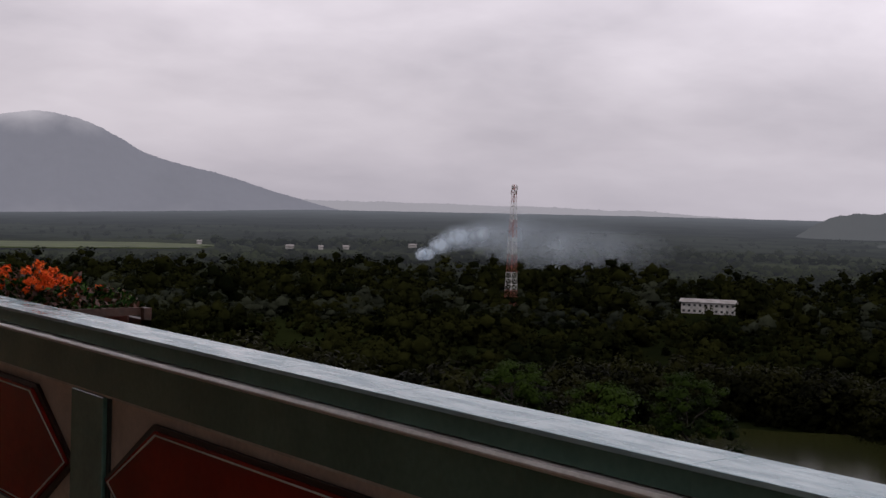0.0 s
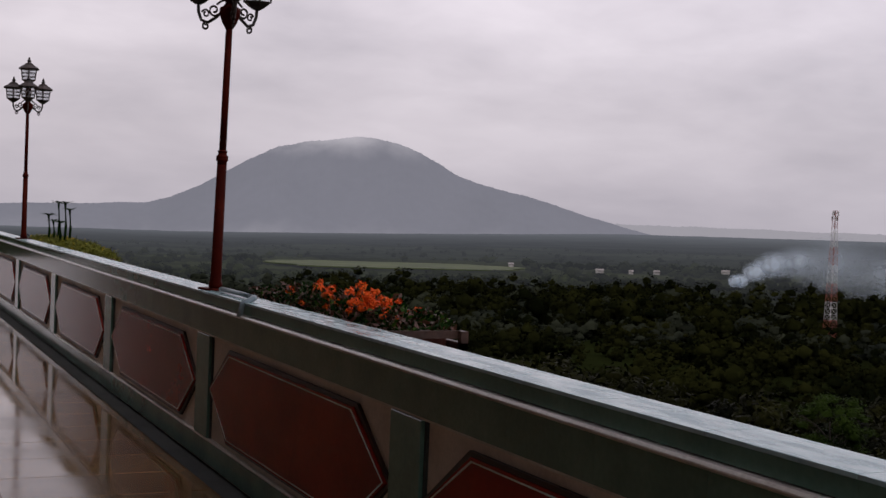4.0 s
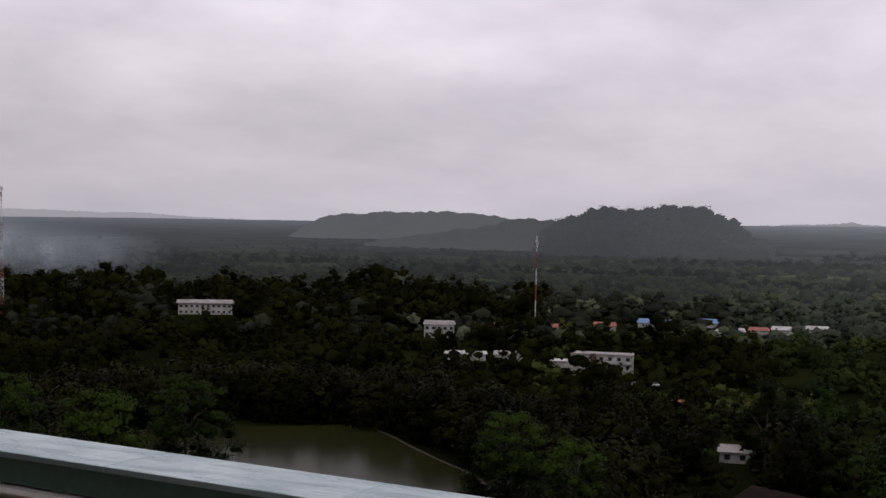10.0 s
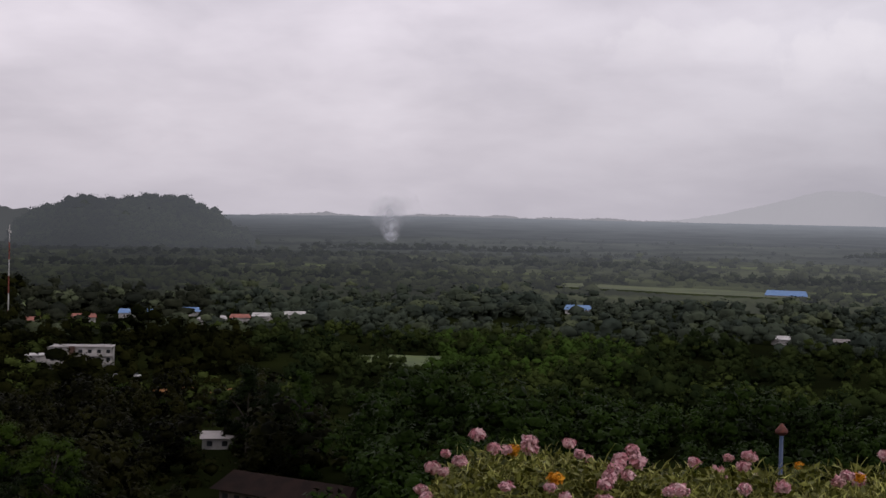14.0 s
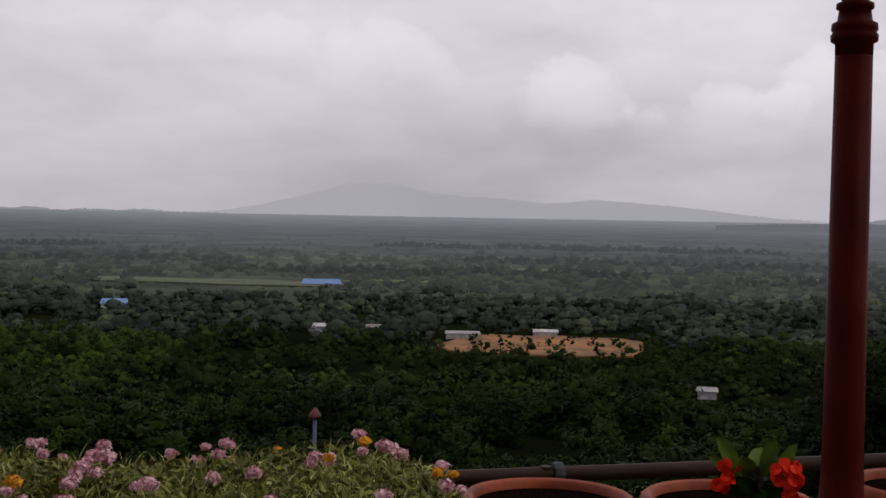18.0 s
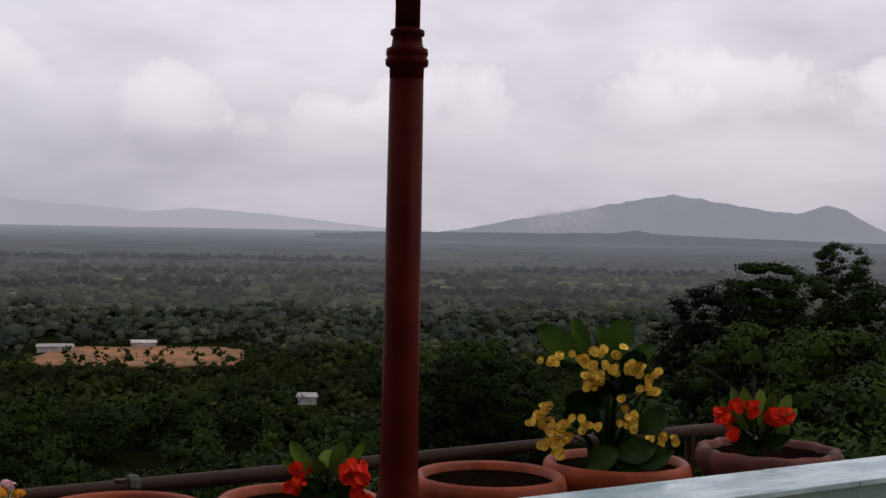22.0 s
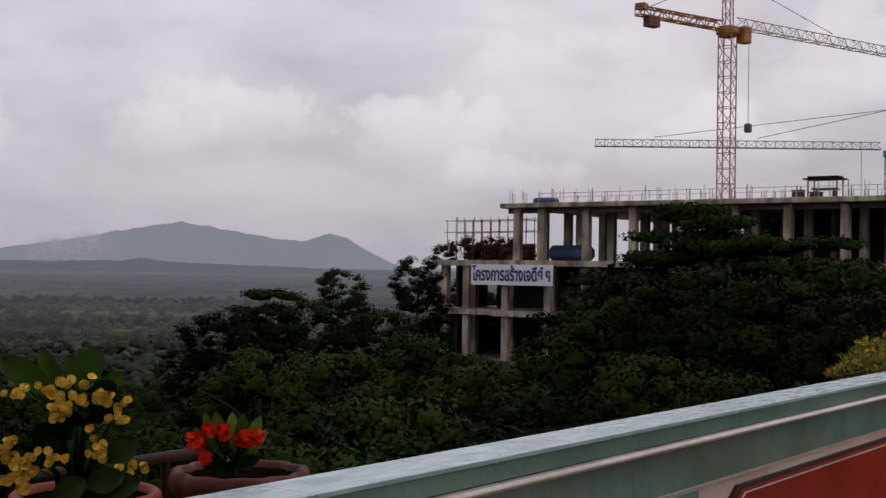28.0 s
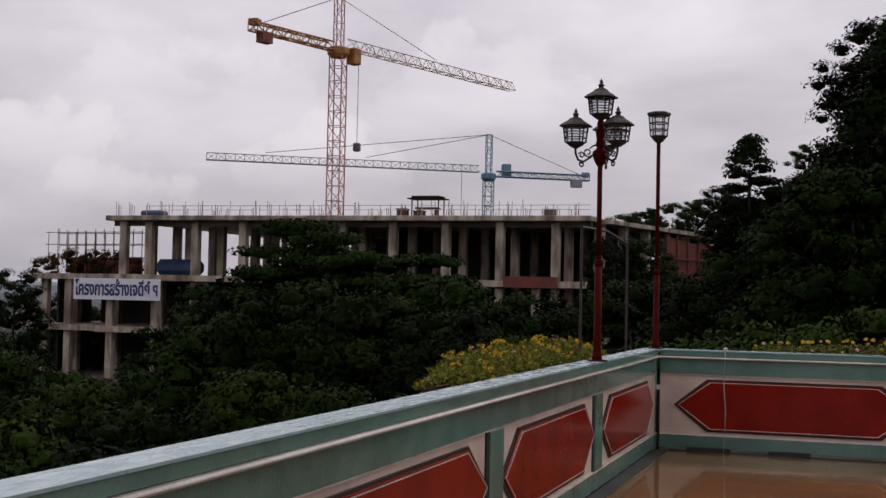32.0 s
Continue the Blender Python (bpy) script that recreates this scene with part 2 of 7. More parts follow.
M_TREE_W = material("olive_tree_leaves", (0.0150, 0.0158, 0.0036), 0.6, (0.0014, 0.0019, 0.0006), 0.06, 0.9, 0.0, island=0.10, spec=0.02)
M_TREE_D = material("dark_and_shaded_leaves", (0.0072, 0.0132, 0.0026), 0.6, (0.0016, 0.0034, 0.0009), 0.08, 1.5, 0.0, island=0.10, spec=0.03, vary=0.35)
# haze is put into these leaf colours, paler and greyer with distance
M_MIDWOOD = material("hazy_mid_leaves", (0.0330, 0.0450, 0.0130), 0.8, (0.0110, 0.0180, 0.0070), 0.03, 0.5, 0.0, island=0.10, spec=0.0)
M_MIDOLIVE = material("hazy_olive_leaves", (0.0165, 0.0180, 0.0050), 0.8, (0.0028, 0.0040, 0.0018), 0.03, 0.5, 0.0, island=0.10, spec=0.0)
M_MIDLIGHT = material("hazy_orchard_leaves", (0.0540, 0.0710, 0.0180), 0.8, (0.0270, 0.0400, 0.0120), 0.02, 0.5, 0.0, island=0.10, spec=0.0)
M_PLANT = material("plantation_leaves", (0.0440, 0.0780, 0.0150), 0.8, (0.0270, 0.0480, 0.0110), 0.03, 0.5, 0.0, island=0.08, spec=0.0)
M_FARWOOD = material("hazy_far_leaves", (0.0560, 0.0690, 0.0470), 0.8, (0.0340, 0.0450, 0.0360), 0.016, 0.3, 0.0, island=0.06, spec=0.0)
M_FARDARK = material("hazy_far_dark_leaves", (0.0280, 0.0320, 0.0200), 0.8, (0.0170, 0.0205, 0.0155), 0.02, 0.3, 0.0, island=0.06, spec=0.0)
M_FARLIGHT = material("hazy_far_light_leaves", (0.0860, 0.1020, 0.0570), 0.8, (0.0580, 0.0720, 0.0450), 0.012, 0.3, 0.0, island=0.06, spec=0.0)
M_BARK = material("bark", (0.034, 0.025, 0.019), 0.9, (0.018, 0.014, 0.011), 2, 14, 0.5)
M_FERN = material("fern_green", (0.042, 0.092, 0.014), 0.6, (0.014, 0.034, 0.007), 0.5, 5, 0.0, island=0.3, spec=0.06)
M_GROUND = material("scrub_ground", (0.013, 0.017, 0.005), 0.95, (0.006, 0.008, 0.003), 0.012, 0.25, 0.5, dist=0.4, spec=0.0)
M_FIELD = material("bare_orange_earth", (0.30, 0.125, 0.028), 0.95, (0.130, 0.066, 0.018), 0.09, 0.8, 0.3)
M_GRASS = material("pale_green_field", (0.075, 0.095, 0.034), 0.95, (0.045, 0.062, 0.024), 0.02, 0.5, 0.2)
M_LAWN = material("bright_green_clearing", (0.085, 0.12, 0.028), 0.95, (0.045, 0.07, 0.02), 0.05, 0.6, 0.2)
M_WATER = material("murky_pond_water", (0.0190, 0.0205, 0.0062), 0.16, (0.0140, 0.0155, 0.0050), 0.02, 0.9, 0.03, dist=0.05, spec=0.014)
M_BANK = material("red_earth_bank", (0.040, 0.016, 0.010), 0.95, (0.018, 0.010, 0.007), 0.2, 2, 0.3)
M_WALLW = material("white_house_wall", (0.44, 0.42, 0.41), 0.7, (0.28, 0.27, 0.26), 0.4, 3, 0.1)
M_WINDOW = material("dark_window_glass", (0.03, 0.034, 0.04), 0.15)
M_ROOFGREY = material("grey_sheet_roof", (0.30, 0.28, 0.27), 0.6, (0.18, 0.165, 0.155), 0.2, 2, 0.2)
M_ROOFRED = material("red_tile_roof", (0.30, 0.10, 0.07), 0.7, (0.2, 0.07, 0.05), 0.3, 3, 0.2)
M_ROOFDARK = material("dark_rusty_roof", (0.014, 0.010, 0.009), 0.9, (0.022, 0.014, 0.012), 0.25, 2, 0.2, spec=0.05)
M_ROOFBLUE = material("blue_sheet_roof", (0.10, 0.20, 0.40), 0.55, (0.13, 0.24, 0.42), 0.3, 2, 0.1)
M_ROOFWHITE = material("white_sheet_roof", (0.50, 0.49, 0.48), 0.6, (0.34, 0.33, 0.32), 0.3, 2, 0.1)
M_MASTWHITE = material("mast_white_paint", (0.62, 0.61, 0.60), 0.5)
M_MASTORANGE = material("mast_red_paint", (0.30, 0.07, 0.045), 0.5)
M_HULL = material("white_van_paint", (0.75, 0.75, 0.76), 0.3)
M_DRY = material("dry_brown_creepers", (0.060, 0.034, 0.018), 0.8, (0.026, 0.022, 0.010), 0.6, 5, 0.0, island=0.4, spec=0.02)
# near-black colour standing in for shade inside the building
M_SHADE = material("painted_interior_shade", (0.035, 0.028, 0.023), 0.9, (0.02, 0.016, 0.013), 0.8, 6, 0.3)
M_HALL = material("unseen_hall_brown", (0.10, 0.070, 0.050), 0.8, (0.065, 0.045, 0.033), 0.8, 20, 0.1)
M_BROWNWOOD = material("dark_hardwood", (0.085, 0.04, 0.026), 0.5, (0.05, 0.025, 0.018), 6, 40, 0.2)
M_PIPE = material("grey_blue_pvc", (0.27, 0.36, 0.40), 0.35)
M_CORD = material("pale_cord", (0.5, 0.47, 0.42), 0.8)


# ---- building tools ----
def obj(name, bm, mat, smooth=False):
    me = bpy.data.meshes.new(name)
    bm.to_mesh(me)
    bm.free()
    me.materials.append(mat)
    if smooth:
        me.polygons.foreach_set("use_smooth", [True] * len(me.polygons))
    return new(name, me)


def part(name, bm, mat, parent, label="", smooth=False, at=None):
    ob = obj(name, bm, mat, smooth) if not isinstance(bm, bpy.types.Mesh) else new(name, bm)
    ob.parent = parent
    if at is not None:
        ob.matrix_basis = at
    if label:
        ob["label"] = label
    return ob


def thing(name, at, label, category, group="", kind=""):
    return tagged(new_at(name, at), label, category, group, kind)


def new_at(name, at):
    e = new(name)
    e.empty_display_size = 0.2
    e.matrix_basis = at if isinstance(at, Matrix) else Matrix.Translation(at)
    return e


def boxes(*specs, bevel=0.0):
    """Boxes of (x0, y0, z0, x1, y1, z1) in one bmesh."""
    bm = bmesh.new()
    for x0, y0, z0, x1, y1, z1 in specs:
        m = Matrix.LocRotScale(((x0 + x1) / 2, (y0 + y1) / 2, (z0 + z1) / 2), None, (abs(x1 - x0), abs(y1 - y0), abs(z1 - z0)))
        bmesh.ops.create_cube(bm, size=1, matrix=m)
    if bevel:
        bmesh.ops.bevel(bm, geom=bm.edges[:], offset=bevel, segments=1, affect="EDGES")
    return bm


def lathe(profile, seg=16, bm=None, at=(0, 0, 0), wave=None):
    bm = bm or bmesh.new()
    rings = []
    for r, z in profile:
        ring = []
        for k in range(seg):
            a = 2 * math.pi * k / seg
            rr = r * (1 + (wave(a, z) if wave else 0))
            ring.append(bm.verts.new((at[0] + rr * math.cos(a), at[1] + rr * math.sin(a), at[2] + z)))
        rings.append(ring)
    for a, b in zip(rings, rings[1:]):
        for k in range(seg):
            bm.faces.new((a[k], a[(k + 1) % seg], b[(k + 1) % seg], b[k]))
    if profile[0][0] > 1e-4:
        bm.faces.new(rings[0][::-1])
    if profile[-1][0] > 1e-4:
        bm.faces.new(rings[-1])
    return bm


def tube(points, radius, seg=6, bm=None, taper=1.0):
    """A bar along points, its radius running to radius * taper."""
    bm = bm or bmesh.new()
    pts = [Vector(p) for p in points]
    rings = []
    for i, p in enumerate(pts):
        d = (pts[min(i + 1, len(pts) - 1)] - pts[max(i - 1, 0)]).normalized()
        side = d.cross(Vector((0, 0, 1)))
        side = side.normalized() if side.length > 1e-3 else Vector((1, 0, 0))
        upv = side.cross(d)
        r = radius * (1 + (taper - 1) * i / max(1, len(pts) - 1))
        rings.append([bm.verts.new(p + r * (math.cos(2 * math.pi * k / seg) * side + math.sin(2 * math.pi * k / seg) * upv)) for k in range(seg)])
    for a, b in zip(rings, rings[1:]):
        for k in range(seg):
            bm.faces.new((a[k], a[(k + 1) % seg], b[(k + 1) % seg], b[k]))
    bm.faces.new(rings[0][::-1])
    bm.faces.new(rings[-1])
    return bm


def prism(outline, depth, bevel=0.0):
    """An outline in (y, z) made a plate that faces -x, from x = 0 to x = -depth."""
    bm = bmesh.new()
    cy = sum(p[0] for p in outline) / len(outline)
    cz = sum(p[1] for p in outline) / len(outline)

    def ring(x, inset):
        out = []
        for y, z in outline:
            v = Vector((y - cy, z - cz))
            v = v * max(0.0, 1 - inset / max(v.length, 1e-6))
            out.append(bm.verts.new((x, cy + v.x, cz + v.y)))
        return out

    rings = [ring(0, 0), ring(-depth + bevel, 0)] + ([ring(-depth, bevel)] if bevel else [])
    for a, b in zip(rings, rings[1:]):
        for k in range(len(a)):
            bm.faces.new((a[k], a[(k + 1) % len(a)], b[(k + 1) % len(a)], b[k]))
    bm.faces.new(rings[-1])
    bm.faces.new(rings[0][::-1])
    bmesh.ops.recalc_face_normals(bm, faces=bm.faces[:])
    return bm


def mesh_of(name, verts, tris, mat, normals=None):
    """A mesh from arrays of corners and triangles; normals, where given, round the leaves into soft masses."""
    me = bpy.data.meshes.new(name)
    verts, tris = np.asarray(verts, np.float32), np.asarray(tris, np.int32)
    me.vertices.add(len(verts))
    me.vertices.foreach_set("co", verts.ravel())
    me.loops.add(tris.size)
    me.loops.foreach_set("vertex_index", tris.ravel())
    me.polygons.add(len(tris))
    me.polygons.foreach_set("loop_start", np.arange(0, tris.size, 3, dtype=np.int32))
    me.polygons.foreach_set("loop_total", np.full(len(tris), 3, np.int32))
    me.materials.append(mat)
    if normals is not None:
        me.polygons.foreach_set("use_smooth", [True] * len(tris))
        me.attributes.new("custom_normal", "FLOAT_VECTOR", "POINT").data.foreach_set("vector", np.asarray(normals, np.float32).ravel())
    me.update(calc_edges=True)
    return me


rng = np.random.default_rng(7)


def leaf_tris(centres, outward, size, spread=0.8):
    """Pointed leaf sprays, one rhombus each, at centres, roughly facing outward."""
    n = len(centres)
    nrm = outward + spread * rng.normal(size=(n, 3))
    nrm /= np.linalg.norm(nrm, axis=1, keepdims=True) + 1e-9
    a = np.cross(nrm, rng.normal(size=(n, 3)))
    a /= np.linalg.norm(a, axis=1, keepdims=True) + 1e-9
    b = np.cross(nrm, a)
    s = (size * rng.uniform(0.6, 1.4, n))[:, None]
    v = np.stack([centres - a * s, centres + b * s * 0.45 + nrm * s * 0.1, centres + a * s, centres - b * s * 0.45 + nrm * s * 0.1], 1).reshape(-1, 3)
    base = 4 * np.arange(n)[:, None]
    t = np.concatenate([base + [0, 1, 2], base + [0, 2, 3]], 0)
    return v, t


def leaf_flat(centres, outward, size, spread=0.8):
    """Leaf sprays of one triangle each, for trees further off."""
    n = len(centres)
    nrm = outward + spread * rng.normal(size=(n, 3))
    nrm /= np.linalg.norm(nrm, axis=1, keepdims=True) + 1e-9
    a = np.cross(nrm, rng.normal(size=(n, 3)))
    a /= np.linalg.norm(a, axis=1, keepdims=True) + 1e-9
    b = np.cross(nrm, a)
    s = (size * rng.uniform(0.6, 1.4, n))[:, None]
    v = np.stack([centres - a * s, centres + a * s * 0.7 + b * s * 0.6, centres + a * s * 0.5 - b * s * 0.7], 1).reshape(-1, 3)
    return v, 3 * np.arange(n)[:, None] + [0, 2, 1]


def lump(c, r, squash, g, body):
    """A crumpled dark heart inside a clump of leaves."""
    v = body[0] * g.uniform(0.6, 1.15, (len(body[0]), 1)) * r * np.array([1, 1, squash])
    return v + c, body[1]


def clump_places(height, width, count, g, shape):
    """Centres and radii of leaf clumps: spread through an uneven crown."""
    out = []
    lobes = g.uniform(0.72, 1.15, 7)
    for k in range(count):
        a = g.uniform(0, 2 * math.pi)
        h = (k + g.uniform(0, 1)) / count
        if shape == "round":
            prof = math.sqrt(max(0.05, 1 - (2 * h - 0.78) ** 2 / 1.7))
        elif shape == "cone":
            prof = max(0.12, 1.05 * (1 - h) ** 0.75)
        elif shape == "tier":
            h = (math.floor(h * 5) + 0.25 * g.uniform(0, 1)) / 4.4
            prof = (0.75, 1.0, 0.9, 0.7, 0.42)[min(4, int(h * 4.4))]
        else:
            prof = 0.55 + 0.45 * math.sin(h * 5.0 + 0.6)
        lobe = float(np.interp((a / (2 * math.pi)) * 7, range(8), list(lobes) + [lobes[0]]))
        rad = 0.5 * width * prof * lobe * g.uniform(0.35, 1.0) ** 0.6
        out.append((np.array([rad * math.cos(a), rad * math.sin(a), height * (0.06 + 0.88 * h)]), width * g.uniform(0.10, 0.175)))
    return out


def unit(v):
    return v / (np.linalg.norm(v, axis=1, keepdims=True) + 1e-9)


def crown_of(height, width, count, leaves, size, shape="round", squash=0.6, seed=0, core=0.62, single=False):
    """Corners, triangles and normals of a crown with its foot at z = 0: clumps of leaf sprays, each round a crumpled heart."""
    g = np.random.default_rng(seed)
    vs, ts, ns, base = [], [], [], 0
    middle = np.array([0, 0, 0.50 * height])
    for c, r in clump_places(height, width, count, g, shape):
        r = r * (30.0 / count) ** 0.4
        d = unit(g.normal(size=(leaves, 3)))
        d[:, 2] = np.where(d[:, 2] < -0.35, -d[:, 2], d[:, 2])
        pts = c + d * r * np.array([1, 1, squash]) * g.uniform(0.55, 1.2, (leaves, 1))
        v, t = (leaf_flat if single else leaf_tris)(pts, d + np.array([0, 0, 0.45]), size, 0.42)
        vs.append(v), ts.append(t + base)
        own = unit(v - c + np.array([0, 0, 0.15 * r]))
        ns.append(unit(0.60 * own + 0.60 * unit(v - middle) + 0.42 * g.normal(size=v.shape) + np.array([0, 0, 0.1])))
        base += len(v)
        if core:
            heart = c - np.array([0, 0, 0.1 * r])
            v, t = lump(heart, r * core, squash, g, ICO0)
            vs.append(v), ts.append(t + base)
            ns.append(unit(0.60 * unit(v - heart) + 0.60 * unit(v - middle) + 0.35 * g.normal(size=v.shape)))
            base += len(v)
    return np.concatenate(vs), np.concatenate(ts), np.concatenate(ns)


def ico_arrays(sub):
    bm = bmesh.new()
    bmesh.ops.create_icosphere(bm, subdivisions=sub, radius=1)
    bm.verts.ensure_lookup_table()
    v = np.array([x.co[:] for x in bm.verts])
    t = np.array([[x.index for x in f.verts] for f in bm.faces])
    bm.free()
    return v, t


ICO0 = ico_arrays(1)


def scatter(name, places, templates, mat, label, category):
    """Many crowns joined into one object. places: rows of x, y, z, scale."""
    vs, ts, ns, base = [], [], [], 0
    for i, (x, y, z, s) in enumerate(places):
        v, t, nr = templates[i % len(templates)]
        a = rng.uniform(0, 6.28)
        c, sn = math.cos(a), math.sin(a)
        w = s * rng.uniform(0.85, 1.2)
        vs.append(np.stack([x + w * (c * v[:, 0] - sn * v[:, 1]), y + w * (sn * v[:, 0] + c * v[:, 1]), z + s * v[:, 2]], 1))
        ns.append(np.stack([c * nr[:, 0] - sn * nr[:, 1], sn * nr[:, 0] + c * nr[:, 1], nr[:, 2]], 1))
        ts.append(t + base)
        base += len(v)
    me = mesh_of(name, np.concatenate(vs), np.concatenate(ts), mat, np.concatenate(ns))
    return tagged(new(name, me), label, category, kind="stuff")


# ---- ground, water and distance ----
def ease(v):
    v = np.clip(v, 0.0, 1.0)
    return v * v * (3 - 2 * v)


PLAIN = -62.0


def ground_z(x, y):
    x, y = np.asarray(x, float), np.asarray(y, float)
    u = x - 0.55 * np.clip(-20 - y, 0, 110)
    z = -6.0 + (PLAIN + 6.0) * (1 - (1 - np.clip((u - 6) / 215, 0, 1)) ** 1.6)
    z = z + 14.0 * ease((-u - 2) / 50) * ease((-y - 35) / 40)
    r = np.hypot(x, y)
    return z + 1.2 * np.sin(x * 0.031 + 1) * np.cos(y * 0.027) * ease((r - 60) / 150) * (1 - ease((r - 150) / 90))


def ground_sheet():
    radii = np.concatenate([np.arange(0, 300, 9.0), np.geomspace(300, 4900, 30)])
    angles = np.radians(np.arange(0, 360, 2.0))
    rr, aa = np.meshgrid(radii, angles, indexing="ij")
    x, y = rr * np.cos(aa), rr * np.sin(aa)
    inside = (x < 3.5) & (y > -14.5)
    z = np.where(inside, -6.0, ground_z(x, y)) - 0.05 * np.clip(rr - 960, 0, None)
    n = len(angles)
    v = np.stack([x, y, z], -1).reshape(-1, 3)
    i, k = np.meshgrid(np.arange(len(radii) - 1), np.arange(n), indexing="ij")
    a, b, c, d = i * n + k, (i + 1) * n + k, (i + 1) * n + (k + 1) % n, i * n + (k + 1) % n
    t = np.concatenate([np.stack([a, b, c], -1).reshape(-1, 3), np.stack([a, c, d], -1).reshape(-1, 3)])
    me = mesh_of("ground", v, t, M_GROUND)
    me.polygons.foreach_set("use_smooth", [True] * len(me.polygons))
    tagged(new("ground", me), "dark green scrubby valley floor below a wooded hill", "ground", kind="structure")


ground_sheet()


def patch(name, cx, cy, rx, ry, turn, mat, label, category, lift=0.5, wob=0.18, seed=1, kind="structure"):
    """A flat field with an uneven rim, lying on the plain, with a skirt down into the ground."""
    bm = bmesh.new()
    pts = []
    for k in range(48):
        a = 2 * math.pi * k / 48
        sq = 1 / max(abs(math.cos(a)), abs(math.sin(a))) ** 0.5
        w = sq * (1 + wob * noise.noise((math.cos(a) * 1.7 + seed * 9, math.sin(a) * 1.7, seed)))
        px, py = rx * w * math.cos(a), ry * w * math.sin(a)
        pts.append((cx + px * math.cos(turn) - py * math.sin(turn), cy + px * math.sin(turn) + py * math.cos(turn)))
    top = [bm.verts.new((x, y, PLAIN + lift)) for x, y in pts]
    low = [bm.verts.new((x, y, PLAIN + min(0, lift) - 1.5)) for x, y in pts]
    bm.faces.new(top)
    for k in range(48):
        bm.faces.new((low[k], low[(k + 1) % 48], top[(k + 1) % 48], top[k]))
    return tagged(obj(name, bm, mat), label, category, kind=kind)


POND = (258.0, 187.0, 60.0, 42.0, 0.83)
patch("pond_bank", *POND[:2], POND[2] + 1.6, POND[3] + 1.6, POND[4], M_BANK, "bare red earth bank round a pond", "bank", 1.0, 0.16, 3)
patch("water", *POND, M_WATER, "still murky green pond among trees", "pond", 1.25, 0.16, 3)
patch("bare_field", 622, -222, 56, 50, -0.32, M_FIELD, "cleared field of bare orange earth among trees", "field", 0.9, 0.25, 5)
patch("green_field", 1140, -105, 45, 115, -0.45, M_GRASS, "long pale green meadow in the plain", "field", 6.0, 0.3, 7)
patch("green_field", 635, 1500, 85, 170, 1.5, M_GRASS, "strip of pale green farmland below the mountain", "field", -1.5, 0.25, 8)
patch("green_field", 785, 405, 34, 60, 0.4, M_LAWN, "grassy clearing behind the village houses", "field", 0.9, 0.3, 9)
patch("clearing", 559, 66, 20, 26, 0.2, M_LAWN, "bright green clearing with young trees", "clearing", 0.8, 0.35, 11)
patch("clearing", 440, 128, 8, 14, 0.3, M_FIELD, "bare earth yard between trees", "clearing", 0.7, 0.35, 12)

# far woods and hills: backdrop, in bands that pale with distance
AZ_FAR = [-100, -60, -30, -3, 6, 25, 42, 58, 77, 110]
EL_FAR = [0.30, 0.22, 0.22, 0.12, 0.12, -0.2, -0.33, -0.52, -1.1, -1.25]


# distance and strength of the haze emission painted on far woods
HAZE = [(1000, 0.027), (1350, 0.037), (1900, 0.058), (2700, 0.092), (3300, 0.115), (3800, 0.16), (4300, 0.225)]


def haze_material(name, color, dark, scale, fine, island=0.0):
    """Far woodland with haze painted on as emission that grows with distance."""
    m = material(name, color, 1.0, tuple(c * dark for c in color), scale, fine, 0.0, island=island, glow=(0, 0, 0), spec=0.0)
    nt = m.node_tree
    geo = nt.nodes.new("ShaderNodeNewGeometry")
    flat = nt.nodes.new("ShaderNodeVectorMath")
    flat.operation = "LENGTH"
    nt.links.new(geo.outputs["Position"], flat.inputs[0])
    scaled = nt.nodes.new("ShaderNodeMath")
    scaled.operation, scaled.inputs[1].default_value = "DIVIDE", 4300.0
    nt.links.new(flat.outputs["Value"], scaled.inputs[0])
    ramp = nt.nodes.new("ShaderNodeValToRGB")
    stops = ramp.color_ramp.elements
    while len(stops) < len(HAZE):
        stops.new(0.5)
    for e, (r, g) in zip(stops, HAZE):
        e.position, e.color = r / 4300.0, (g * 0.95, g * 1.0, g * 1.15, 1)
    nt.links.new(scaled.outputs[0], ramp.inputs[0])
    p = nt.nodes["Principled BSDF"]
    # base colour darkened towards the north, in place of the dimmer light there
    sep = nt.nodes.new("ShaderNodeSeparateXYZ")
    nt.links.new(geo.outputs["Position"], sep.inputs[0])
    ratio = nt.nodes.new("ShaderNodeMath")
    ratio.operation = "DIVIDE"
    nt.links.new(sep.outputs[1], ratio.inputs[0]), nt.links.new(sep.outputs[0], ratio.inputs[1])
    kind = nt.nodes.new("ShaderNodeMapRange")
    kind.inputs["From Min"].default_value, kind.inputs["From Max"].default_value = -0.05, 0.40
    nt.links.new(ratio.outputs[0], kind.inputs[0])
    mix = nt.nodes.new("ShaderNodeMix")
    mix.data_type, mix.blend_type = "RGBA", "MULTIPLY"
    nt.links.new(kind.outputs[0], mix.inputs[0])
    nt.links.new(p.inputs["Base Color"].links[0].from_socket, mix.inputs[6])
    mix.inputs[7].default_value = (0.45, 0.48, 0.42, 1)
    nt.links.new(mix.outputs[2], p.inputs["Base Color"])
    # and the painted haze emission is scaled down there too
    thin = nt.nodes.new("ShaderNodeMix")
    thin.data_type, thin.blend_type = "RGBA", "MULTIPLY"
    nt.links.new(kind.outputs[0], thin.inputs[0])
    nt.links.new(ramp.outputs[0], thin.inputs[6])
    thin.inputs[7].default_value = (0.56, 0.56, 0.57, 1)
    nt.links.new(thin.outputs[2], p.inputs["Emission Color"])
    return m


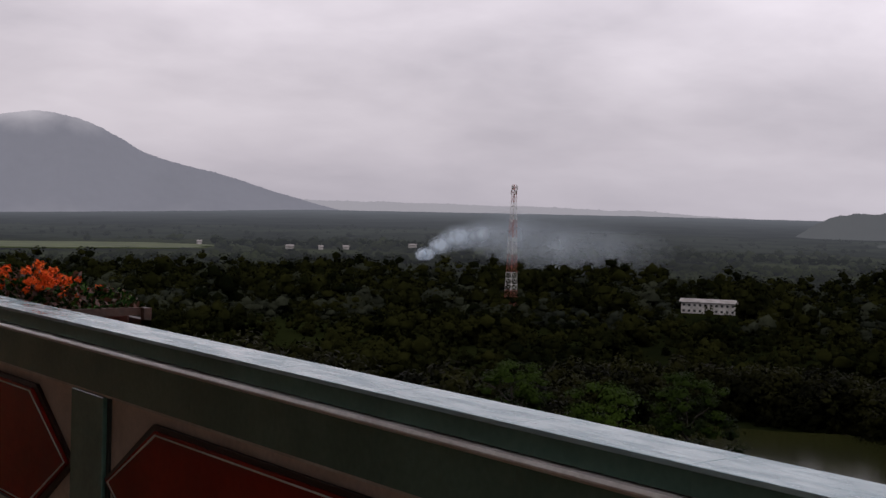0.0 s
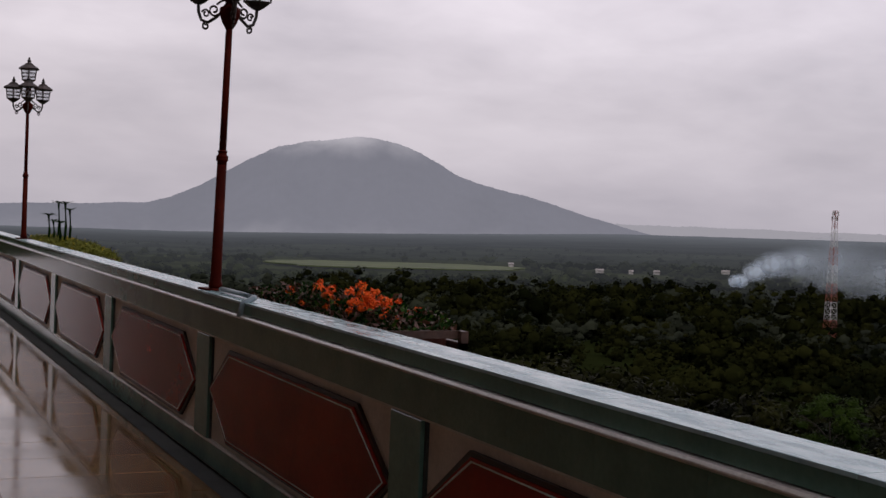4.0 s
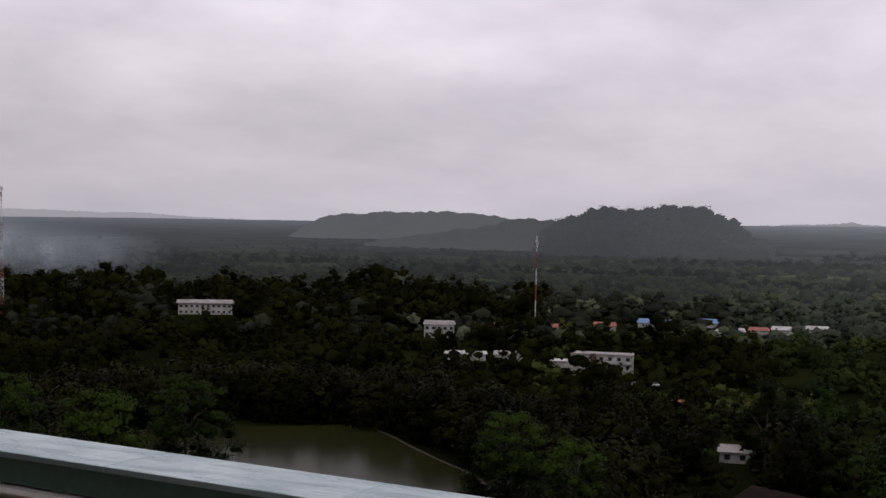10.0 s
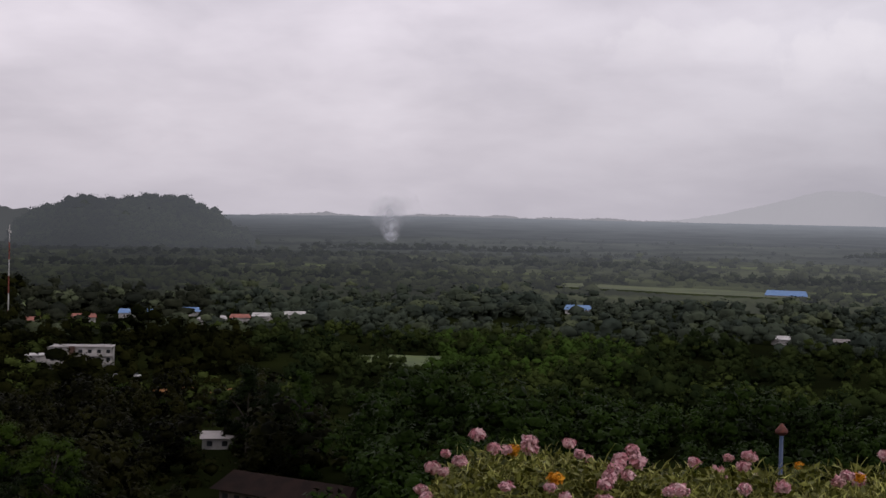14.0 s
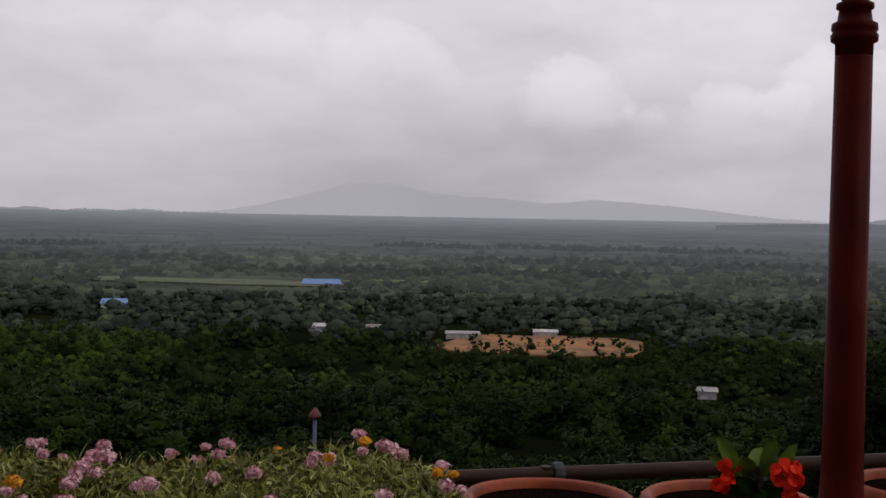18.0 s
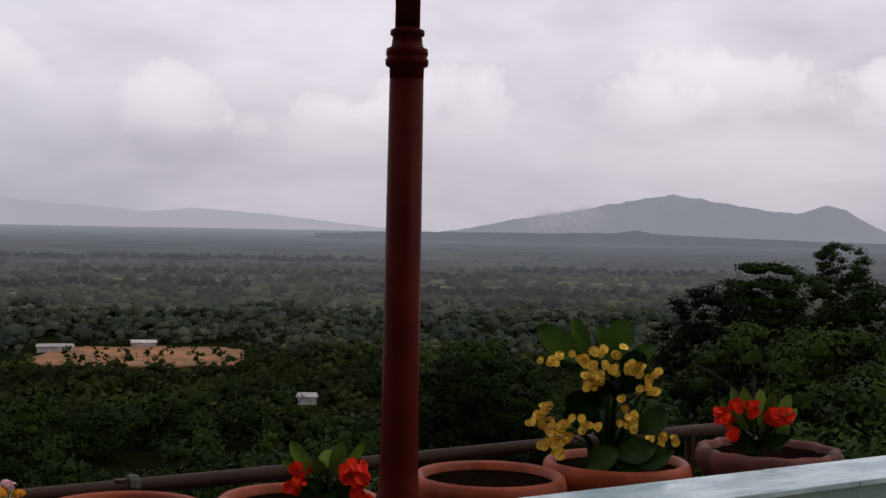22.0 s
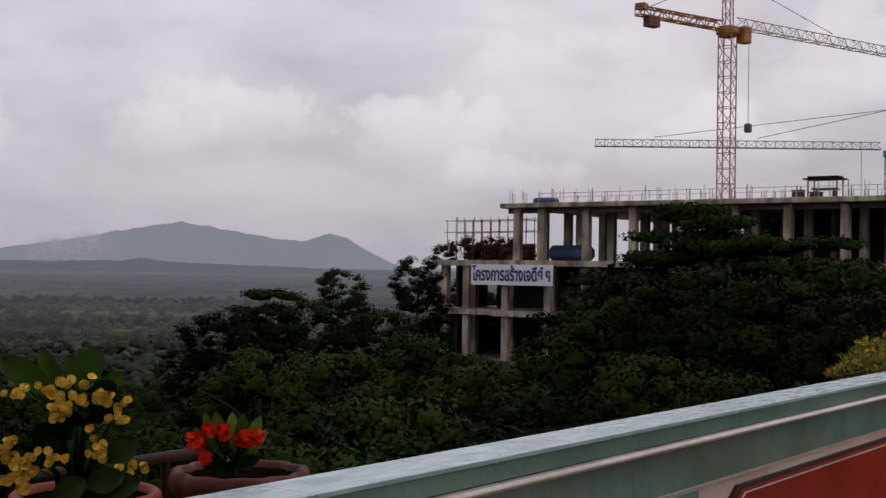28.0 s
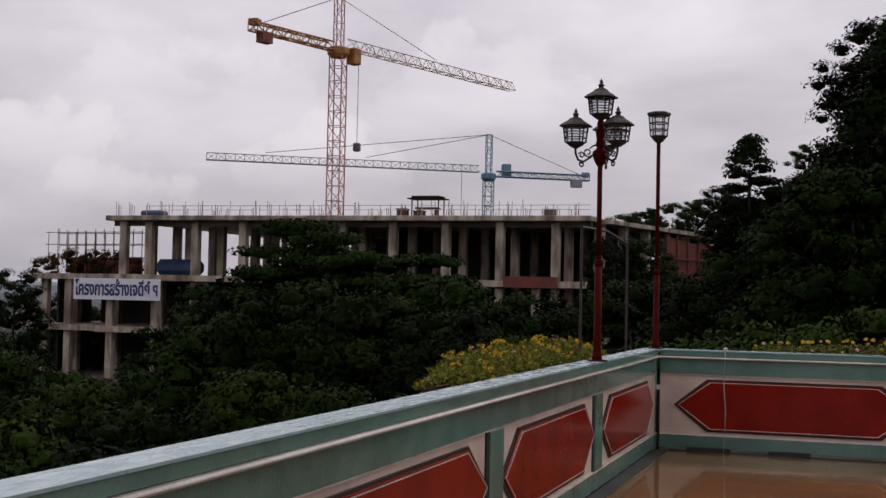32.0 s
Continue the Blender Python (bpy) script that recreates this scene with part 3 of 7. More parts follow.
def band(name, r0, r1, el0, el1, rough, color, label, seed, steps=9):
    """A strip of far woodland between two distances; its surface is seen at el0 to el1 degrees, where el is added to the far edge's."""
    az = np.radians(np.arange(-96, 100, 0.16))
    f = np.linspace(0, 1, steps)
    edge = np.interp(np.degrees(az), AZ_FAR, EL_FAR)
    g = np.random.default_rng(seed)
    v = []
    for i, k in enumerate(f):
        r = r0 + (r1 - r0) * k
        el = np.radians(edge * (0.15 + 0.85 * (r / 4300)) + el0 + (el1 - el0) * k)
        wave = np.interp(np.degrees(az), np.linspace(-96, 100, 24), g.normal(size=24)) * 0.6
        bumps = np.abs(np.interp(np.degrees(az), np.linspace(-96, 100, 700), g.normal(size=700)))
        z = 1.5 + r * np.tan(el) + rough * (0.5 * wave + 0.45 * bumps + 0.25 * np.abs(g.normal(size=len(az))))
        v.append(np.stack([r * np.cos(az), r * np.sin(az), z], 1))
    n = len(az)
    v = np.concatenate([np.stack([r0 * np.cos(az), r0 * np.sin(az), np.full(n, PLAIN - 80)], 1)] + v + [np.stack([r1 * np.cos(az), r1 * np.sin(az), np.full(n, PLAIN - 80)], 1)])
    i, k = np.meshgrid(np.arange(steps + 1), np.arange(n - 1), indexing="ij")
    a, b, c, d = i * n + k, (i + 1) * n + k, (i + 1) * n + k + 1, i * n + k + 1
    t = np.concatenate([np.stack([a, b, c], -1).reshape(-1, 3), np.stack([a, c, d], -1).reshape(-1, 3)])
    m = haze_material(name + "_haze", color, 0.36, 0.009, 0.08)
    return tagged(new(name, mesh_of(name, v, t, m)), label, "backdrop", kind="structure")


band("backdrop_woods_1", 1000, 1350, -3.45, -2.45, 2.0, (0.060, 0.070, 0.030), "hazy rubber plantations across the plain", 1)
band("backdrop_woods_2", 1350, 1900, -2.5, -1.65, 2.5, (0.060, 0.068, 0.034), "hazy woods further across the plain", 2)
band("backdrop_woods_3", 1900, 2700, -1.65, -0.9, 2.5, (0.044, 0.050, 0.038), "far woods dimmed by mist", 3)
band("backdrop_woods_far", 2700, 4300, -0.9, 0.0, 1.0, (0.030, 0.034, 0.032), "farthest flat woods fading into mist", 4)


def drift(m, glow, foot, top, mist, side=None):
    """Paints mist into a far mountain's emission at foot and summit, in ragged drifts; foot and top are pairs of
    heights.
    """
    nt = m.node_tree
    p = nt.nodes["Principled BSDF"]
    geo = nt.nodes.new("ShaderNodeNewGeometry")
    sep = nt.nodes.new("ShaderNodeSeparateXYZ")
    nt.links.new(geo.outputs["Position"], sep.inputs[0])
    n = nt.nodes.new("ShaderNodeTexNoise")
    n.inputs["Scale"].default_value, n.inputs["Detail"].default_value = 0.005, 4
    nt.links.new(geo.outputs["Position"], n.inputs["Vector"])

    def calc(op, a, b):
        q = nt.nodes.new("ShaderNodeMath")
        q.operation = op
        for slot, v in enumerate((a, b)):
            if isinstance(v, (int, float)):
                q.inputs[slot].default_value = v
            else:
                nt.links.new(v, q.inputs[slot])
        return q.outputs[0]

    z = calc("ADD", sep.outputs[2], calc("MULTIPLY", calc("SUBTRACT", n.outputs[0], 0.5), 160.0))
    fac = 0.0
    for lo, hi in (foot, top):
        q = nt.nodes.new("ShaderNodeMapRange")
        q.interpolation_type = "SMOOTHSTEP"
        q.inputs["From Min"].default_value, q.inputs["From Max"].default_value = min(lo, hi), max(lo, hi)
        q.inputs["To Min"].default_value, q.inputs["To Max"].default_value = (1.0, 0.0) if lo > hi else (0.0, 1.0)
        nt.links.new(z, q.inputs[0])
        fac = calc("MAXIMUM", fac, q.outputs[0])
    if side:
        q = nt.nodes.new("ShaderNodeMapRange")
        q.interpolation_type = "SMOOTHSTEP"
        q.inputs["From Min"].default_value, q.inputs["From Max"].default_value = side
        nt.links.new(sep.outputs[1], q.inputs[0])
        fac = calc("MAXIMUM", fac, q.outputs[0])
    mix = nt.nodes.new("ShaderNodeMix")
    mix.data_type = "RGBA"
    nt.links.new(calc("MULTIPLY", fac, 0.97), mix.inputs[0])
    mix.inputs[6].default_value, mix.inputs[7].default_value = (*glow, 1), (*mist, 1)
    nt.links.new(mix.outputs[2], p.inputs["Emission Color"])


def mountain(name, r, outline, depth, glow, color, label, rough=0.1, base_el=-2.0, mist=None):
    """A far mountain: a ridge along (azimuth, elevation) knots, with slopes falling to front and back."""
    az = np.arange(outline[0][0], outline[-1][0], 0.08)
    el = np.interp(az, [o[0] for o in outline], [o[1] for o in outline])
    g = np.random.default_rng(int(r))
    el = el + rough * 0.35 * np.interp(az, np.linspace(az[0], az[-1], 60), g.normal(size=60)) * np.clip((el - el.min()) / 2, 0, 1)
    el = el + rough * 0.14 * np.abs(g.normal(size=len(az)))
    rows = []
    prof = [(-1.0, 0.0), (-0.75, 0.18), (-0.5, 0.42), (-0.28, 0.7), (-0.1, 0.93), (0.0, 1.0), (0.25, 0.75), (0.6, 0.3)]
    ra = np.radians(az)
    for k, (off, h) in enumerate(prof):
        rr = r + off * depth
        zt = 1.5 + r * np.tan(np.radians(el))
        zb = 1.5 + rr * np.tan(np.radians(base_el))
        fold = 1 + 0.10 * np.sin(az * 2.1 + 3 * off + np.sin(az * 0.9)) * (1 - abs(2 * h - 1)) if 0 < h < 1 else 1.0
        rows.append(np.stack([rr * np.cos(ra), rr * np.sin(ra), zb + (zt - zb) * h * fold], 1))
    n, v = len(az), np.concatenate(rows)
    i, k = np.meshgrid(np.arange(len(prof) - 1), np.arange(n - 1), indexing="ij")
    a, b, c, d = i * n + k, (i + 1) * n + k, (i + 1) * n + k + 1, i * n + k + 1
    t = np.concatenate([np.stack([a, b, c], -1).reshape(-1, 3), np.stack([a, c, d], -1).reshape(-1, 3)])
    # glow is the haze before the mountain, painted on as emission
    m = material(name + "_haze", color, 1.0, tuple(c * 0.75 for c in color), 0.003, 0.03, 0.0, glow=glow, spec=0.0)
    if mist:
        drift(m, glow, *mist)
    me = mesh_of(name, v, t, m)
    me.polygons.foreach_set("use_smooth", [True] * len(me.polygons))
    return tagged(new(name, me), label, "mountain", kind="structure")


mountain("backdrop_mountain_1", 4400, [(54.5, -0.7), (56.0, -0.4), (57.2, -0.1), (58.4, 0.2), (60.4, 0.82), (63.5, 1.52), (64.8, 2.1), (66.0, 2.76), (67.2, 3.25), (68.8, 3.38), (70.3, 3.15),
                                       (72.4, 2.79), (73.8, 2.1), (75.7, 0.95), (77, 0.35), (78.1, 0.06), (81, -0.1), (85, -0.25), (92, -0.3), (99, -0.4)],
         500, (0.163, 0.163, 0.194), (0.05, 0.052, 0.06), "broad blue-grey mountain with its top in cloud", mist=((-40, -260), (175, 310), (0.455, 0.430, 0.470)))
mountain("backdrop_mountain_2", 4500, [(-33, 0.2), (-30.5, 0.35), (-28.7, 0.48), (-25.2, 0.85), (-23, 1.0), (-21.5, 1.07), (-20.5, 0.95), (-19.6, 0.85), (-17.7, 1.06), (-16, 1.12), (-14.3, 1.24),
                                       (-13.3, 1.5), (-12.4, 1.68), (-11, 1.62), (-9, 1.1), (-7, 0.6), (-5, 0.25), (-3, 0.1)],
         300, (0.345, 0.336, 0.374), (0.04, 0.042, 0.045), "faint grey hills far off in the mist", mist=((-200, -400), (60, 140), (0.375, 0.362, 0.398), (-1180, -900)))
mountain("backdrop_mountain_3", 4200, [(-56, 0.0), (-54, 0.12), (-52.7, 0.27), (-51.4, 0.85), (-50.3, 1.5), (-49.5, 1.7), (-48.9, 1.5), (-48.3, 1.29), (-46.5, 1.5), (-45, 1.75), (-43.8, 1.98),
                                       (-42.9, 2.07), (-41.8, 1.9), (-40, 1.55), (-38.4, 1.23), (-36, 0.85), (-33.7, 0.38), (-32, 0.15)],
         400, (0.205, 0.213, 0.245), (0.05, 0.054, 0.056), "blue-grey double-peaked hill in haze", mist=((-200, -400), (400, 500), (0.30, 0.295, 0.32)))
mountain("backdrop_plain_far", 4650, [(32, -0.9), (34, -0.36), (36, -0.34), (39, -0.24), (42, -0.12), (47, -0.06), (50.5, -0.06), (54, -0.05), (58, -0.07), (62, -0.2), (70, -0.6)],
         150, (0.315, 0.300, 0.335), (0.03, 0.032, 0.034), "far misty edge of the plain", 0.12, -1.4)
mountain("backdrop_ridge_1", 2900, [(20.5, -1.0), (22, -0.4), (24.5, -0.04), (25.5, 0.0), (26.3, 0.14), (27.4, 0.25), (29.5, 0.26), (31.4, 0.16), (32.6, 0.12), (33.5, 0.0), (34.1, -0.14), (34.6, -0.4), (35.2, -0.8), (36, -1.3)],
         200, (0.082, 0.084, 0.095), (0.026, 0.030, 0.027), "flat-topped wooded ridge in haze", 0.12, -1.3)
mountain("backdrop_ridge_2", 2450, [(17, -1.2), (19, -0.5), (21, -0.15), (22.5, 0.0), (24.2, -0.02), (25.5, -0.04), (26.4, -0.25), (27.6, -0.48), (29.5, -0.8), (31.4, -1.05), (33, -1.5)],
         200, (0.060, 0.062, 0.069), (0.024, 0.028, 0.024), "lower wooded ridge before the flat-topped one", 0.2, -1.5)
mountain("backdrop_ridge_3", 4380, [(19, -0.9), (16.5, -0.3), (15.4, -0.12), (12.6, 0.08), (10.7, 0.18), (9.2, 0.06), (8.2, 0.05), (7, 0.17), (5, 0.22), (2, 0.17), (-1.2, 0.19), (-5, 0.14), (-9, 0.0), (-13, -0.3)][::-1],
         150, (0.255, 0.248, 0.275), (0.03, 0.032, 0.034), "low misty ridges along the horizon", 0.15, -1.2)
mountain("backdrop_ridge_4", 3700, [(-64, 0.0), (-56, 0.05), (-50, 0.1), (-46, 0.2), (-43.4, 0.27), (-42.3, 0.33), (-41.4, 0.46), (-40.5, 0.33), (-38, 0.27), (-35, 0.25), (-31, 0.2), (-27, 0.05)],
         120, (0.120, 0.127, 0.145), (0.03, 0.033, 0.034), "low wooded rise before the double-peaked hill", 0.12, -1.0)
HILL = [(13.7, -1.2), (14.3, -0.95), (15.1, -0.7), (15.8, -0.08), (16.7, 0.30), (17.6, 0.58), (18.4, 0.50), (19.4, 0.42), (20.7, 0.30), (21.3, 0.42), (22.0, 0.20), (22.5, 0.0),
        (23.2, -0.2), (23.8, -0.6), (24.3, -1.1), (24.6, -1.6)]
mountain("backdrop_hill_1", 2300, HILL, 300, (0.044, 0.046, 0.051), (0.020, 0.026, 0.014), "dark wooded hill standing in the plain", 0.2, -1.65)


# ---- terrace: floor and parapets ----
WX, YC = 2.17, -15.5        # inner face of the long parapet, inner corner
STEP, POST0 = 3.44, 5.21     # spacing of the posts, one post's place
Y1 = POST0 + 10 * STEP

floor = tagged(obj("floor", boxes((-9.2, YC - 0.2, -0.5, WX + 0.1, Y1, -0.18)), M_FLOOR), "wet tan tiled terrace floor with shallow puddles", "floor", kind="structure")
tagged(obj("ledge", boxes((WX + 0.16, YC - 1.0, -6.5, WX + 1.05, Y1, 0.5), (-9.2, YC - 1.0, -6.5, WX + 0.16, YC - 0.16, 0.5)), M_CONCDARK),
       "stained concrete ledge outside the parapet carrying planters", "ledge", kind="structure")

HEX = [(-1.52, 0.352), (-1.09, 0.63), (1.09, 0.63), (1.52, 0.352), (1.09, 0.07), (-1.09, 0.07)]
SHARED = {}


def shared(key, build, mat):
    """One mesh for all alike pieces."""
    if key not in SHARED:
        bm = build()
        me = bpy.data.meshes.new(key)
        bm.to_mesh(me)
        bm.free()
        me.materials.append(mat)
        SHARED[key] = me
    return SHARED[key]


def hex_ring(x, deep, out, inn):
    """A band that follows the panel's outline on its face, from x to x - deep, reaching out beyond the outline and inn within it."""
    bm = bmesh.new()
    rings = []
    for dx, grow in ((0, out), (-deep, out), (-deep, -inn), (0, -inn)):
        ring = []
        for y, z in HEX:
            k = 1 + grow / 0.28
            ring.append(bm.verts.new((x + dx, y + (grow * 1.35 if abs(y) < 1.3 else grow * 1.75) * (1 if y > 0 else -1), 0.351 + (z - 0.351) * k)))
        rings.append(ring)
    for a, b in zip(rings, rings[1:] + rings[:1]):
        for k in range(6):
            bm.faces.new((a[k], a[(k + 1) % 6], b[(k + 1) % 6], b[k]))
    bmesh.ops.recalc_face_normals(bm, faces=bm.faces[:])
    return bm


def parapet(name, at, length, offset, label, step=STEP):
    """A parapet along local y from 0 to length; its inner face looks to -x. offset: the first post's place."""
    body = obj(name, boxes((0.0, 0, -0.5, 0.14, length, 0.9705)), M_WHITE)
    body.matrix_basis = at
    tagged(body, label, "parapet", kind="structure")
    part("joint", boxes((-0.006, 0, 0.905, 0.0, length, 0.949)), M_DARK, body)
    part("moulding", boxes((-0.074, 0, 0.884, -0.004, length, 0.907), bevel=0.009), M_TRIM, body, "narrow white moulding")
    part("moulding", boxes((-0.02, 0, 0.696, 0.0, length, 0.706)), M_TRIM, body, "thin cream moulding")
    part("moulding", boxes((-0.03, 0, 0.0, 0.0, length, 0.014), bevel=0.003), M_TRIM, body, "thin cream moulding")
    cap = shared("cap_tile", lambda: boxes((-0.047, 0.0006, 0.971, 0.165, 0.5994, 0.985), bevel=0.0015), M_CAP)
    edge = shared("cap_edge_tile", lambda: boxes((-0.040, 0.0003, 0.912, -0.0065, 0.5997, 0.9705)), M_GREEN)
    strip = shared("band_tile", lambda: boxes((-0.025, 0.0003, 0.707, 0.0, 0.5997, 0.883), bevel=0.001), M_GREEN)
    foot = shared("plinth_tile", lambda: boxes((-0.028, 0.0003, -0.15, 0.0, 0.5997, -0.001), bevel=0.001), M_GREEN)
    for k in range(math.ceil(length / 0.6)):
        m = Matrix.Translation((0, k * 0.6, 0)) @ Matrix.Diagonal((1, min(1.0, length / 0.6 - k), 1, 1))
        part("cap_tile", cap, None, body, at=m)
        part("edge_tile", edge, None, body, at=m)
        part("band_tile", strip, None, body, at=m)
        part("plinth_tile", foot, None, body, at=m)
    post = shared("post", lambda: boxes((-0.03, -0.165, 0.015, 0.0, 0.165, 0.695), bevel=0.004), M_GREEN)
    # dark strips painted as the shade beside each post
    shade = shared("post_joint", lambda: boxes((-0.012, -0.19, 0.015, 0.0, -0.167, 0.694), (-0.012, 0.167, 0.015, 0.0, 0.19, 0.694)), M_DARK)
    panel = shared("panel", lambda: prism(HEX, 0.030, 0.006), M_RED)
    # dark ring coloured as the panel's shaded edge
    rim = shared("panel_rim", lambda: hex_ring(0.0, 0.018, 0.020, 0.004), M_REDDARK)
    # pale line painted on as the light caught along the panel's edge
    line = shared("panel_line", lambda: hex_ring(-0.030, 0.003, -0.012, 0.018), M_TRIM)
    y = offset
    while y < length + step:
        if 0.1 < y < length - 0.1:
            part("post", post, None, body, at=Matrix.Translation((0, y, 0)))
            part("post_joint", shade, None, body, at=Matrix.Translation((0, y, 0)))
        near = y - step if y > offset + 0.1 else 0.0
        far = min(y, length)
        fit = min(step / STEP, (far - near - 0.32) / (STEP - 0.32))
        if fit > 0.5:
            m = Matrix.Translation((0, (near + far) / 2, 0)) @ Matrix.Diagonal((1, fit, 1, 1))
            part("panel", panel, None, body, at=m)
            part("panel_rim", rim, None, body, at=m)
            part("panel_line", line, None, body, at=m)
        y += step
    return body


first = (POST0 - YC) % STEP
parapet("wall_east", Matrix.Translation((WX, YC, 0)), Y1 - YC, first, "tiled parapet with sea-green bands and red hexagonal panels")
parapet("wall_south", Matrix.Translation((-9.2, YC, 0)) @ pose(0, 0, 0, 0, 0, -90), WX + 9.2 - 0.06, 2.13 + 9.2 - 9.0, "end parapet with sea-green bands and long red panels", 3.0)
tagged(obj("wall_corner", boxes((WX, YC - 0.14, -0.5, WX + 0.14, YC, 0.95), (WX - 0.105, YC - 0.165, 0.951, WX + 0.165, YC - 0.003, 0.9845), bevel=0.003), M_CAP),
       "tiled corner of the parapet", "parapet", kind="structure")

# floor tiles, laid where the terrace runs along the parapet
tile = shared("floor_tile", lambda: boxes((0.003, 0.003, -0.181, 0.597, 0.597, -0.1755), bevel=0.002), M_FLOOR)
for x0, count, y0, rows in ((WX - 0.18, 5, 4.2, 34), (WX - 0.18, 5, YC + 0.14, 9)):
    for a in range(count):
        for b in range(rows):
            part("floor_tile", tile, None, floor, at=Matrix.Translation((x0 - 0.6 * (a + 1), y0 + 0.6 * b, 0)))

# low wall closes the terrace behind the camera; unseen hall added to shade parapet
tagged(obj("wall_west", boxes((-9.6, YC - 0.25, -0.5, -9.2, -2.5, 0.95), (-9.2, -2.5, -0.18, -2.3, -2.2, 8.0), (-2.6, -2.2, -0.18, -2.3, Y1, 8.0)), M_HALL),
       "plain brown wall behind the terrace, its unseen hall part added for shade", "wall", kind="structure")
# out-of-view slabs, added to darken the parapet's inner face
tagged(obj("roof_eaves", boxes((-9.4, -3.2, 8.0, -0.9, Y1, 8.25), (-2.3, -2.2, 3.7, 1.35, 8.0, 3.9)), M_BROWNWOOD), "unseen dark timber slabs added over the terrace to shade the parapet", "roof", kind="structure")
tagged(obj("gutter_1", boxes((WX - 0.16, YC + 0.12, -0.19, WX - 0.002, Y1, -0.172)), M_DARK), "black wet gutter at the foot of the parapet", "gutter", kind="structure")
# black strip laid down as the shadow below the end plinth
tagged(obj("gutter_2", boxes((-9.2, YC + 0.002, -0.19, WX - 0.17, YC + 0.12, -0.172)), M_DARK), "black strip put for the shadow at the foot of the end parapet", "gutter", kind="structure")
for n, (x0, x1) in enumerate(((1.30, 1.80), (0.42, 0.88))):
    tagged(obj("drain_%d" % (n + 1), boxes((x0, YC + 0.004, -0.171, x1, YC + 0.036, -0.13)), M_DARK), "black drain slot at the foot of the end parapet", "drain", kind="structure")


# ---- lamp posts on the parapet ----
TOP = 0.985


def lantern(parent, at, size=1.0, roof=True):
    """A six-sided lantern, its foot at the given place: cup, cage bars, panes, roof and finial."""
    def ring(profile):
        bm = lathe([(r * size, z * size) for r, z in profile], 6)
        return bm
    m = Matrix.Translation(at)
    body = part("lantern", ring([(0.02, 0.0), (0.055, 0.02), (0.085, 0.045), (0.088, 0.052)]), M_BLACKIRON, parent, "dark iron lantern", at=m)
    part("pane", ring([(0.078, 0.053), (0.098, 0.178), (0.094, 0.18)]), M_PANE, body, "whitish frosted glass")
    for k in range(6):
        a = math.pi * k / 3
        bar = tube([(0.086 * size * math.cos(a), 0.086 * size * math.sin(a), 0.045 * size), (0.105 * size * math.cos(a), 0.105 * size * math.sin(a), 0.186 * size)], 0.007 * size, 4)
        part("cage_bar", bar, M_BLACKIRON, body)
    for z, r in ((0.09, 0.092), (0.135, 0.0985), (0.183, 0.105)):
        pts = [(r * size * math.cos(math.pi * k / 3), r * size * math.sin(math.pi * k / 3), z * size) for k in range(7)]
        part("cage_ring", tube(pts, 0.0045 * size, 4), M_BLACKIRON, body)
    if roof:
        part("lantern_roof", ring([(0.135, 0.178), (0.140, 0.188), (0.105, 0.212), (0.062, 0.236), (0.050, 0.252), (0.030, 0.258)]), M_BLACKIRON, body)
        part("finial", lathe([(r * size, z * size) for r, z in [(0.03, 0.256), (0.018, 0.27), (0.028, 0.286), (0.012, 0.30), (0.016, 0.31), (0.003, 0.335)]], 8), M_BLACKIRON, body)
    else:
        part("lantern_roof", ring([(0.118, 0.184), (0.124, 0.19), (0.124, 0.202), (0.10, 0.208)]), M_BLACKIRON, body)
    return body


def scroll(centre, start, radius, turns, grow, sign, plane):
    """Points of a spiral in the plane of (outward, up)."""
    out = []
    for k in range(15):
        f = k / 14
        a = start + sign * turns * 2 * math.pi * f
        r = radius * (1 - (1 - grow) * f)
        out.append(Vector(centre) + plane[0] * (r * math.cos(a)) + plane[1] * (r * math.sin(a)))
    return out


def pole_parts(lamp, top):
    part("base_plate", boxes((-0.085, -0.085, 0, 0.085, 0.085, 0.014), bevel=0.004), M_POLE, lamp)
    part("shaft", lathe([(0.047, 0.014), (0.047, 0.045), (0.040, 0.06), (0.037, 0.12), (0.033, 0.86)], 20), M_POLE, lamp, smooth=True)
    part("collar", lathe([(0.033, 0.86), (0.0335, 0.882), (0.041, 0.886), (0.042, 0.897), (0.038, 0.902), (0.041, 0.907), (0.040, 0.918), (0.031, 0.922), (0.028, 0.942), (0.033, 0.945), (0.033, 0.954), (0.0245, 0.958)], 20), M_POLE, lamp, smooth=True)
    part("upper_shaft", lathe([(0.0245, 0.958), (0.023, top)], 16), M_POLE, lamp, smooth=True)


